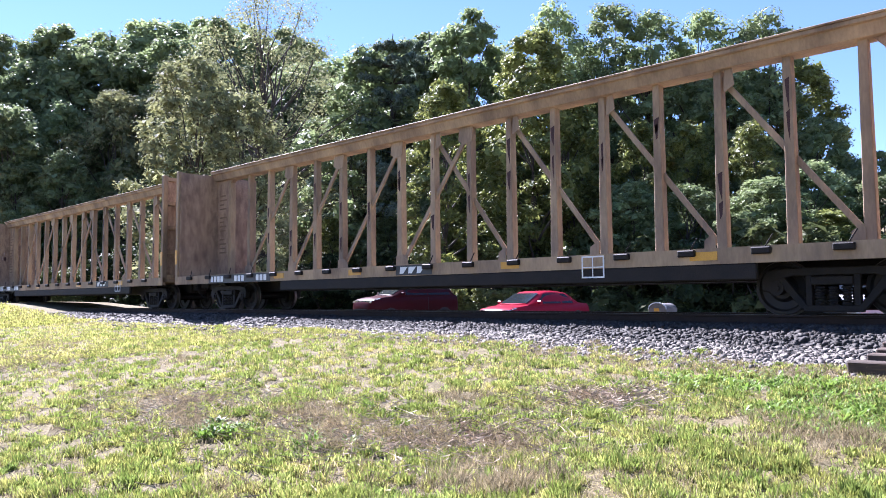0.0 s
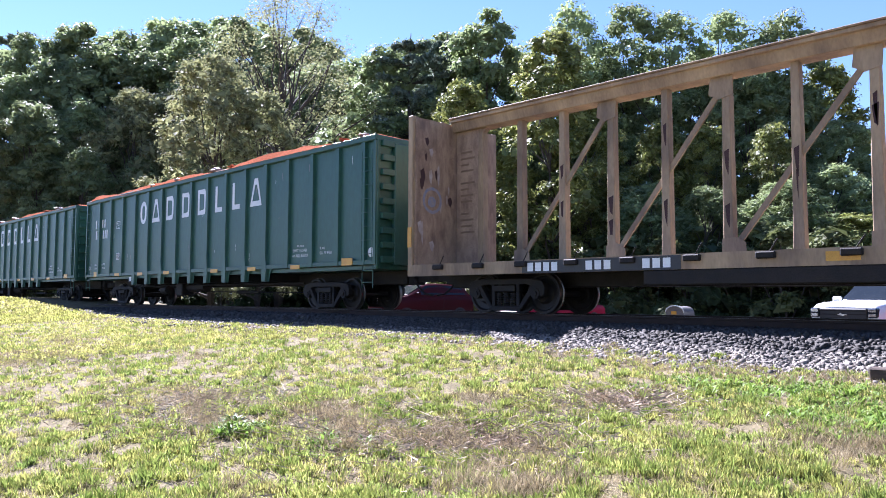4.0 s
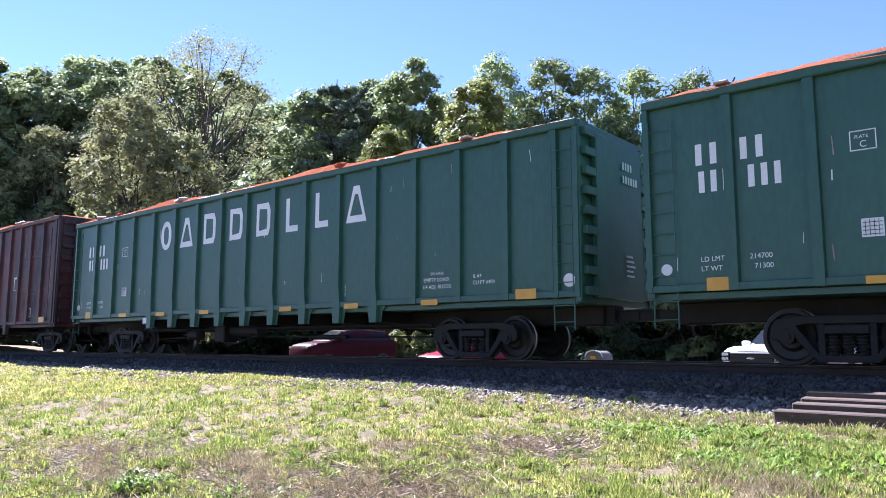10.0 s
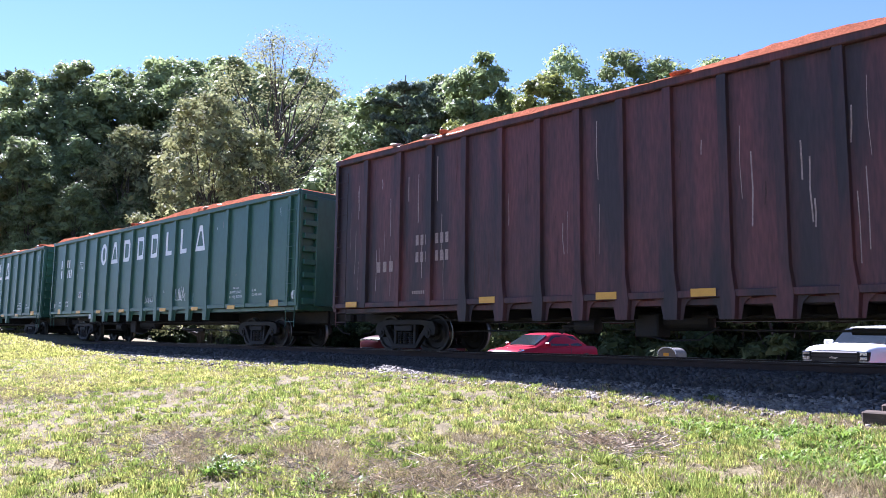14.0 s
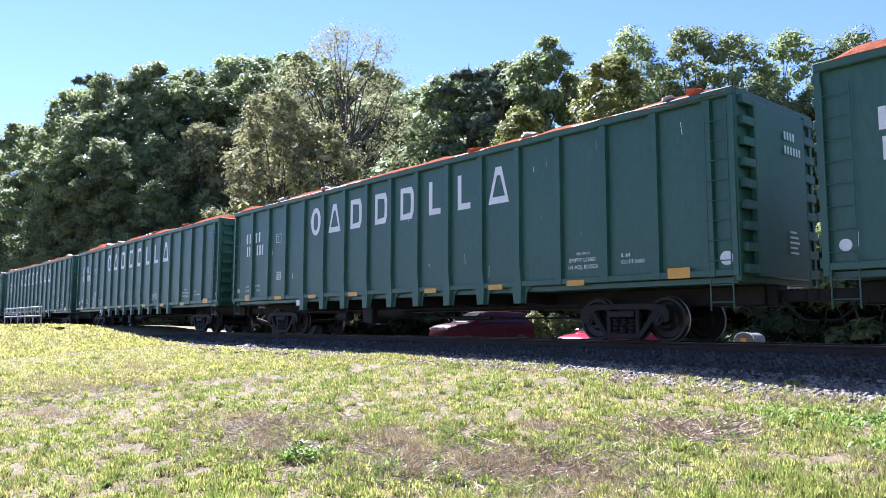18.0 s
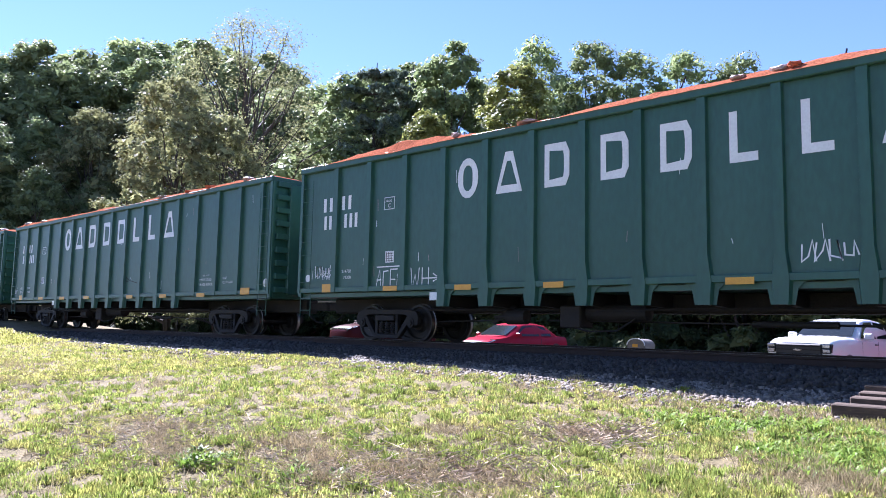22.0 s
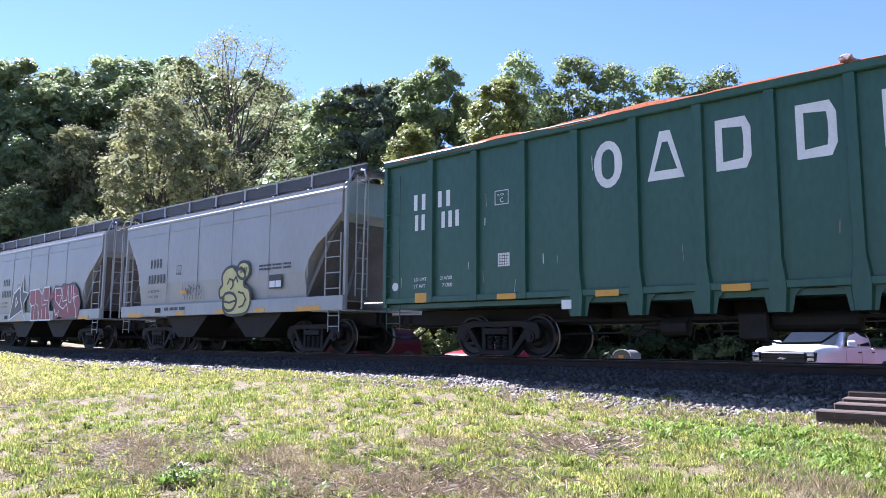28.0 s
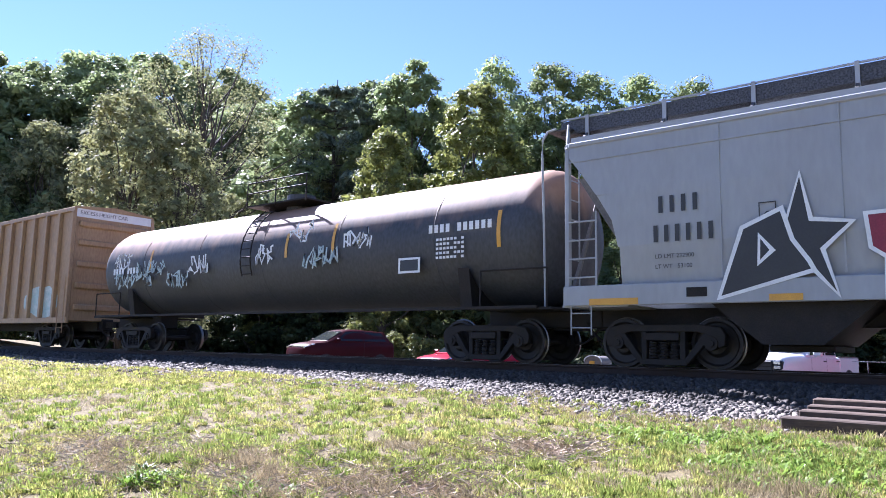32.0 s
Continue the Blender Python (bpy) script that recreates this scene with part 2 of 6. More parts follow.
TYRE = material("tyre_rubber", (0.02, 0.02, 0.02), (0.03, 0.03, 0.03), 8, 0.6, 0.85, fine=0.15)
CHROME = material("chrome_trim", (0.6, 0.6, 0.62), (0.5, 0.5, 0.52), 5, 0.6, 0.15, metal=1.0, fine=0.05)
GRAF_RED = material("dark_red_spray_paint", (0.24, 0.018, 0.04), (0.16, 0.012, 0.03), 3, 0.7, 0.5, fine=0.15)
GRAF_CREAM = material("cream_yellow_spray_paint", (0.55, 0.52, 0.22), (0.48, 0.44, 0.18), 3, 0.7, 0.5, fine=0.1)


def washed(name, low, high, edge, soft):
    """Black paint whose upper part is stained by rust that has run down from the top."""
    m = material(name, *low, scale=1.1, mix=0.7, rough=0.62, bump=0.1, bump_scale=6, fine=0.25, stretch=(1, 1, 0.5))
    n, l = m.node_tree.nodes, m.node_tree.links
    b = n["Principled BSDF"]
    old = b.inputs["Base Color"].links[0].from_socket
    tc, sep, runs = n.new("ShaderNodeTexCoord"), n.new("ShaderNodeSeparateXYZ"), n.new("ShaderNodeTexNoise")
    mp = n.new("ShaderNodeMapping")
    mp.inputs["Scale"].default_value = (1.5, 1.5, 0.3)
    runs.inputs["Scale"].default_value, runs.inputs["Detail"].default_value = 1.6, 5
    l.new(tc.outputs["Object"], sep.inputs["Vector"])
    l.new(tc.outputs["Object"], mp.inputs["Vector"])
    l.new(mp.outputs["Vector"], runs.inputs["Vector"])
    add = n.new("ShaderNodeMath")
    add.operation = "MULTIPLY_ADD"
    add.inputs[1].default_value = 0.9
    l.new(runs.outputs["Fac"], add.inputs[0])
    l.new(sep.outputs["Z"], add.inputs[2])
    r = n.new("ShaderNodeMapRange")
    r.inputs["From Min"].default_value, r.inputs["From Max"].default_value = edge + 0.45, edge + 0.45 + soft
    l.new(add.outputs["Value"], r.inputs["Value"])
    mx = n.new("ShaderNodeMix")
    mx.data_type = "RGBA"
    l.new(r.outputs["Result"], mx.inputs["Factor"])
    l.new(old, mx.inputs["A"])
    mx.inputs["B"].default_value = (*high, 1)
    l.new(mx.outputs["Result"], b.inputs["Base Color"])
    return m


TANKSHELL = washed("rust_washed_black_tank", ((0.034, 0.038, 0.045), (0.055, 0.055, 0.058)), (0.33, 0.2, 0.13), 0.35, 0.75)

# ---- mesh tools ----
def mesh_of(name, bm, mat, smooth=False):
    me = bpy.data.meshes.new(name)
    bm.normal_update()
    bm.to_mesh(me)
    bm.free()
    me.materials.append(mat)
    if smooth:
        me.shade_smooth()
    return me


def part(name, bm, mat, parent=None, label="", at=None, smooth=False):
    """Links a bmesh, or a mesh that other pieces share, as one object under a thing or a part."""
    me = mesh_of(name, bm, mat, smooth) if isinstance(bm, bmesh.types.BMesh) else bm
    ob = new(name, me)
    if parent:
        ob.parent = parent
    if at is not None:
        ob.matrix_basis = at if isinstance(at, Matrix) else Matrix.Translation(at)
    if label:
        ob["label"] = label
    return ob


def raw(name, verts, faces, mat, parent=None):
    me = bpy.data.meshes.new(name)
    me.from_pydata(verts, [], faces)
    me.materials.append(mat)
    ob = new(name, me)
    if parent:
        ob.parent = parent
    return ob


def box(x0, x1, y0, y1, z0, z1, bevel=0.0, bm=None):
    bm = bm or bmesh.new()
    v = [bm.verts.new((x, y, z)) for x in (x0, x1) for y in (y0, y1) for z in (z0, z1)]
    fs = [bm.faces.new([v[i] for i in q]) for q in ((0, 1, 3, 2), (4, 6, 7, 5), (0, 4, 5, 1), (2, 3, 7, 6), (0, 2, 6, 4), (1, 5, 7, 3))]
    if bevel:
        bmesh.ops.bevel(bm, geom=list({e for f in fs for e in f.edges}), offset=bevel, segments=1, affect="EDGES", clamp_overlap=True)
    return bm


def rod(a, b, r, seg=8, bm=None, r2=None):
    bm = bm or bmesh.new()
    a, b = Vector(a), Vector(b)
    m = (b - a).to_track_quat("Z", "Y").to_matrix().to_4x4()
    m.translation = (a + b) / 2
    bmesh.ops.create_cone(bm, cap_ends=True, segments=seg, radius1=r, radius2=r if r2 is None else r2, depth=(b - a).length, matrix=m)
    return bm


def slab(points, axis, a, b, bevel=0.0, bm=None):
    """A flat outline, given in the two axes other than `axis`, drawn out from a to b."""
    bm = bm or bmesh.new()

    def put(p, c):
        return (c, p[0], p[1]) if axis == "x" else (p[0], c, p[1]) if axis == "y" else (p[0], p[1], c)
    lo, hi = [bm.verts.new(put(p, a)) for p in points], [bm.verts.new(put(p, b)) for p in points]
    n = len(points)
    fs = [bm.faces.new(lo), bm.faces.new(hi[::-1])] + [bm.faces.new((lo[i], hi[i], hi[(i + 1) % n], lo[(i + 1) % n])) for i in range(n)]
    bmesh.ops.recalc_face_normals(bm, faces=fs)
    if bevel:
        bmesh.ops.bevel(bm, geom=list({e for f in fs for e in f.edges}), offset=bevel, segments=1, affect="EDGES", clamp_overlap=True)
    return bm


def lathe(profile, seg=32, bm=None, centre=(0, 0, 0)):
    """Turns a profile of (along y, radius) round the y axis."""
    bm = bm or bmesh.new()
    rings = [[bm.verts.new((centre[0] + r * math.cos(2 * math.pi * i / seg), centre[1] + y, centre[2] + r * math.sin(2 * math.pi * i / seg))) for i in range(seg)] for y, r in profile]
    for p, q in zip(rings, rings[1:]):
        for i in range(seg):
            bm.faces.new((p[i], p[(i + 1) % seg], q[(i + 1) % seg], q[i]))
    bm.faces.new(rings[0][::-1])
    bm.faces.new(rings[-1])
    bmesh.ops.recalc_face_normals(bm, faces=bm.faces[:])
    return bm


def tube(pts, r, seg=7, bm=None, r1=None):
    """A round bar along a bent line of points, in one piece."""
    bm = bm or bmesh.new()
    pts = [Vector(p) for p in pts]
    rings = []
    for i, p in enumerate(pts):
        d = (pts[min(i + 1, len(pts) - 1)] - pts[max(i - 1, 0)]).normalized()
        q = d.to_track_quat("Z", "Y")
        rad = r if r1 is None else r + (r1 - r) * i / (len(pts) - 1)
        rings.append([bm.verts.new(p + q @ Vector((rad * math.cos(6.28319 * k / seg), rad * math.sin(6.28319 * k / seg), 0))) for k in range(seg)])
    for a, b in zip(rings, rings[1:]):
        for k in range(seg):
            bm.faces.new((a[k], a[(k + 1) % seg], b[(k + 1) % seg], b[k]))
    bm.faces.new(rings[0][::-1])
    bm.faces.new(rings[-1])
    return bm


def thing(name, label, category, group="", at=None):
    ob = new(name)
    ob.empty_display_size = 0.3
    if at is not None:
        ob.matrix_basis = at
    return tagged(ob, label, category, group)


def smoothstep(a, b, x):
    x = min(max((x - a) / (b - a), 0), 1)
    return x * x * (3 - 2 * x)

# ---- ground and track ----
def toe(x):
    """The height of the grass where it meets the ballast."""
    return 0.55 + 0.2 * smoothstep(-3, -11, x) + 0.03 * smoothstep(-3.5, -1.5, x)


def ground_z(x, y):
    rise = toe(x) * min(max((y - 1.5) / 8.9, 0), 1)
    rise += 0.75 * smoothstep(-26, -44, x) * smoothstep(2, 9, y)
    behind = smoothstep(16.8, 19.5, y)
    z = rise * (1 - behind) + (0.12 + 0.012 * max(-x - 8, 0) * (x > -40) + 0.38 * (x <= -40)) * behind
    z += smoothstep(44, 130, y) * 16 + smoothstep(-60, -140, x) * smoothstep(17, 30, y) * 6
    near = smoothstep(40, 15, math.hypot(x, y))
    return z + near * (0.05 * noise.noise((x * 0.5, y * 0.5, 0)) + 0.035 * noise.noise((x * 1.7, y * 1.7, 3)) + 0.022 * noise.noise((x * 4.2, y * 4.2, 5)))


def ramp_steps(near, lo, hi, fine):
    out, v, step = [near[0]], near[0], fine
    while v > lo:
        step *= 1.25
        v = max(lo, v - step)
        out.insert(0, v)
    v = near[0]
    while v < near[1]:
        v = min(near[1], v + fine)
        out.append(v)
    step = fine
    while v < hi:
        step *= 1.25
        v = min(hi, v + step)
        out.append(v)
    return out


gx, gy = ramp_steps((-22, 2), -1500, 1500, 0.11), ramp_steps((2, 12), -1500, 1500, 0.11)
gv = [(x, y, ground_z(x, y)) for x in gx for y in gy]
gn = len(gy)
gf = [(i * gn + j, (i + 1) * gn + j, (i + 1) * gn + j + 1, i * gn + j + 1) for i in range(len(gx) - 1) for j in range(gn - 1)]
ground = tagged(raw("ground", gv, gf, SOIL), "patchy mown grass and bare soil beside the railway", "ground", kind="structure")
ground.data.shade_smooth()

lot = bmesh.new()
lx, ly = [-60 + 2 * i for i in range(38)], [19.8, 22, 25, 28, 31, 34]
lv = [[lot.verts.new((x, y, ground_z(x, y) + 0.03)) for y in ly] for x in lx]
for i in range(len(lx) - 1):
    for j in range(len(ly) - 1):
        lot.faces.new((lv[i][j], lv[i + 1][j], lv[i + 1][j + 1], lv[i][j + 1]))
tagged(part("road", lot, ASPHALT), "grey asphalt parking strip behind the railway", "road", kind="structure")


def bed_z(x, y):
    """The top of the ballast."""
    d = abs(y - TRACK_Y)
    low = min(toe(x) - 0.05 + 0.75 * smoothstep(-26, -44, x), 1.0)
    return 1.02 - (1.02 - low) * smoothstep(1.45, 3.65, d) if d > 1.45 else 1.02


bx = [-150 + 3 * i for i in range(38)] + [-36 + 0.5 * i for i in range(1, 88)] + [9 + 3 * i for i in range(12)]
by = [TRACK_Y + d for d in (-3.75, -3.3, -2.9, -2.5, -2.1, -1.7, -1.45, 0, 1.45, 1.8, 2.3, 2.8, 3.3, 3.75)]
bv = [(x, y, bed_z(x, y) + (0.02 * noise.noise((x * 2, y * 2, 0)) if abs(y - TRACK_Y) > 1.4 else 0)) for x in bx for y in by]
bf = [(i * 14 + j, (i + 1) * 14 + j, (i + 1) * 14 + j + 1, i * 14 + j + 1) for i in range(len(bx) - 1) for j in range(13)]
ballast = tagged(raw("ballast_bed", bv, bf, BEDDING), "bank of grey crushed stone under the track", "ballast", kind="structure")

track = thing("railway_track", "standard gauge track of steel rails on dark wooden ties", "railway track")
rail_profile = [(-0.07, -0.18), (0.07, -0.18), (0.07, -0.165), (0.012, -0.14), (0.01, -0.045), (0.036, -0.035), (0.036, -0.006), (0.028, 0), (-0.028, 0), (-0.036, -0.006), (-0.036, -0.035), (-0.01, -0.045), (-0.012, -0.14), (-0.07, -0.165)]
for side in (-0.75, 0.75):
    rail = part("rail", slab(rail_profile, "x", -150, 45), RAILRUST, track, "steel rail with rusty web", (0, TRACK_Y + side, RAIL_Z))
    part("running_surface", box(-150, 45, -0.024, 0.024, 0.0005, 0.003), TREAD, rail, "polished rail head")

# ---- running gear that all cars share ----
def wheel_profile(s):
    return [(s * 0.55, 0.08), (s * 0.56, 0.19), (s * 0.62, 0.2), (s * 0.655, 0.24), (s * 0.655, 0.36), (s * 0.63, 0.4), (s * 0.63, 0.485), (s * 0.662, 0.487), (s * 0.67, 0.46), (s * 0.775, 0.452), (s * 0.78, 0.395), (s * 0.76, 0.385), (s * 0.735, 0.36), (s * 0.72, 0.24), (s * 0.76, 0.2), (s * 0.8, 0.18), (s * 0.8, 0.08)]


wheel_bm = rod((0, -1.0, 0), (0, 1.0, 0), 0.075, 14)
for wheel_side in (-1, 1):
    lathe(wheel_profile(wheel_side), 36, wheel_bm)
    for k in range(3):
        a = 2 * math.pi * k / 3
        rod((0.06 * math.cos(a), wheel_side * 0.98, 0.06 * math.sin(a)), (0.06 * math.cos(a), wheel_side * 1.02, 0.06 * math.sin(a)), 0.02, 6, wheel_bm)
WHEEL_MESH = mesh_of("wheelset", wheel_bm, WHEEL)
WHEEL_MESH.materials.append(TREAD)
for face in WHEEL_MESH.polygons:
    if math.hypot(face.center.x, face.center.z) > 0.446 and abs(face.center.y) > 0.66:
        face.material_index = 1


def side_frame_mesh(s):
    y0, y1 = s * 0.93, s * 1.07
    bm = bmesh.new()
    arch = [(-1.12, 0.6), (-1.04, 0.74), (-0.7, 0.79), (0.7, 0.79), (1.04, 0.74), (1.12, 0.6), (1.1, 0.42), (0.99, 0.38), (0.93, 0.56), (0.62, 0.66), (-0.62, 0.66), (-0.93, 0.56), (-0.99, 0.38), (-1.1, 0.42)]
    slab(arch, "y", y0, y1, 0.012, bm)
    for e in (-1, 1):
        slab([(e * 0.9, 0.6), (e * 0.74, 0.64), (e * 0.34, 0.1), (e * 0.46, 0.1)], "y", y0 + s * 0.005, y1 - s * 0.005, 0.01, bm)
        box(e * 0.36 - 0.05, e * 0.36 + 0.05, y0 + s * 0.01, y1 - s * 0.01, 0.16, 0.68, 0.01, bm)
        rod((e * 0.87, s * 0.9, 0.457), (e * 0.87, s * 1.09, 0.457), 0.12, 14, bm)
        rod((e * 0.87, s * 1.09, 0.457), (e * 0.87, s * 1.12, 0.457), 0.06, 8, bm)
    box(-0.44, 0.44, y0, y1, 0.06, 0.17, 0.012, bm)
    return mesh_of("side_frame", bm, STEEL)


FRAME_MESHES = {s: side_frame_mesh(s) for s in (-1, 1)}


def spring_mesh():
    """A coil spring as one turned form with a ridge for each coil."""
    prof = []
    for k in range(6):
        z = 0.17 + 0.054 * k
        prof += [(z, 0.062), (z + 0.012, 0.086), (z + 0.028, 0.086), (z + 0.04, 0.062)]
    bm = lathe(prof, 10)
    bmesh.ops.rotate(bm, verts=bm.verts[:], cent=(0, 0, 0), matrix=Matrix.Rotation(radians(90), 3, "X"))
    return mesh_of("spring", bm, STEEL)


SPRING_MESH = spring_mesh()
SEAT_MESH = mesh_of("bolster_end", box(-0.32, 0.32, -0.11, 0.11, 0.5, 0.64, 0.015), STEEL)


def bogie(car, x):
    """A four-wheel truck under a car, with two wheelsets that turn on their own."""
    b = part("bogie", box(-0.17, 0.17, -1.0, 1.0, 0.5, 0.74, 0.03), STEEL, car, "cast steel four-wheel truck", (x, 0, 0))
    for s in (-1, 1):
        part("side_frame", FRAME_MESHES[s], STEEL, b)
        part("bolster_end", SEAT_MESH, STEEL, b, at=(0, s * 1.01, 0))
        for dx in (-0.2, 0, 0.2):
            part("spring", SPRING_MESH, STEEL, b, at=(dx, s * 1.0, 0))
    for dx in (-0.87, 0.87):
        part("wheelset", WHEEL_MESH, WHEEL, b, "steel wheels on an axle", (dx, 0, 0.457))
        part("brake_beam", box(-0.04, 0.04, -0.85, 0.85, 0.34, 0.44, 0.01), STEEL, b, at=(dx * 0.38, 0, 0))
    return b


def coupler(car, x, s):
    """A draft gear box with a knuckle coupler and a hanging air hose; s is the way it points."""
    bm = box(min(x, x - s * 0.7), max(x, x - s * 0.7), -0.22, 0.22, 0.7, 1.1, 0.02)
    c = part("coupler_pocket", bm, STEEL, car)
    k = slab([(0, -0.07), (0.45, -0.07), (0.52, -0.16), (0.72, -0.16), (0.74, -0.06), (0.62, 0.02), (0.72, 0.1), (0.66, 0.18), (0.5, 0.14), (0.42, 0.07), (0, 0.07)], "z", 0.78, 1.0, 0.015)
    part("knuckle", k, STEEL, c, at=pose(x, 0, 0, 0, 0, 0 if s > 0 else 180))
    pts = [Vector((x + s * 0.15, -s * 0.35, 0.85)), Vector((x + s * 0.3, -s * 0.3, 0.62)), Vector((x + s * 0.48, -s * 0.2, 0.45)), Vector((x + s * 0.66, -s * 0.1, 0.42))]
    hose = tube(pts, 0.026, 7)
    part("air_hose", hose, STEEL, c)


def ladder(car, x0, x1, y, z0, z1, rungs, mat, r=0.014):
    lad = part("ladder", rod((x0, y, z0), (x0, y, z1), r, 6), mat, car)
    part("stile", rod((x1, y, z0), (x1, y, z1), r, 6), mat, lad)
    for k in range(rungs):
        z = z0 + (z1 - z0) * (k + 0.5) / rungs
        part("rung", rod((x0, y, z), (x1, y, z), r * 0.85, 6), mat, lad)
    return lad


def writing(car, text, x, y, z, height, mat, name="stencil"):
    """Letters of the built-in font, laid on the near side of a car."""
    cu = bpy.data.curves.new(name, "FONT")
    cu.body, cu.size, cu.extrude = text, height * 1.4, 0.001
    tmp = bpy.data.objects.new(name, cu)
    scene.collection.objects.link(tmp)
    me = bpy.data.meshes.new_from_object(tmp.evaluated_get(bpy.context.evaluated_depsgraph_get()))
    bpy.data.objects.remove(tmp)
    me.materials.append(mat)
    return part(name, me, mat, car, at=pose(x, y, z, 90, 0, 0))


def bars(car, pattern, x, y, z, w, h, gap, mat, name="mark_bar"):
    """Short upright bars in place of characters; a space in the pattern leaves a gap."""
    me = mesh_of(name, box(0, w, -0.004, 0, 0, h), mat)
    for c in pattern:
        if c != " ":
            part(name, me, mat, car, at=(x, y, z))
        x += w + gap


def plate(car, x0, x1, z0, z1, y, mat, name, label=""):
    return part(name, box(x0, x1, y - 0.006, y, z0, z1), mat, car, label)


def strokes(car, lines, y, r, mat, name="graffiti", label=""):
    """Sprayed lines, each a run of (x, z) points on a car's side, as thin flat ribbons."""
    for k, line in enumerate(lines):
        pts = [Vector(p) for p in line]
        ring = (pts[0] - pts[-1]).length < 1e-6
        if ring:
            pts = pts[:-1]
        n = len(pts)
        bm = bmesh.new()
        rows = []
        yy = y - 0.003 - 0.0006 * (k % 5)
        for i, p in enumerate(pts):
            a = pts[i - 1] if i or ring else p
            b = pts[(i + 1) % n] if i < n - 1 or ring else p
            d0, d1 = (p - a).normalized(), (b - p).normalized()
            d = d0 + d1 if (d0 + d1).length > 0.3 else (d0 if d0.length > 0 else d1)
            d.normalize()
            w = r * min(1.6, 1 / max(abs(d.dot(d1 if d1.length else d0)), 0.4))
            m = Vector((-d.y, d.x)) * w
            e = d * r * 0.5 * ((i == n - 1) - (i == 0)) if not ring else Vector((0, 0))
            rows.append((bm.verts.new((p.x - m.x + e.x, yy, p.y - m.y + e.y)), bm.verts.new((p.x + m.x + e.x, yy, p.y + m.y + e.y))))
        for i in range(n if ring else n - 1):
            a, b = rows[i], rows[(i + 1) % n]
            bm.faces.new((a[0], b[0], b[1], a[1]))
        part(name, bm, mat, car, label)


def blob(cx, cz, w, h, n=14, wob=0.08, seed=0):
    rr = random.Random(seed)
    return [(cx + w * (1 + rr.uniform(-wob, wob)) * math.cos(2 * math.pi * i / n), cz + h * (1 + rr.uniform(-wob, wob)) * math.sin(2 * math.pi * i / n)) for i in range(n)]

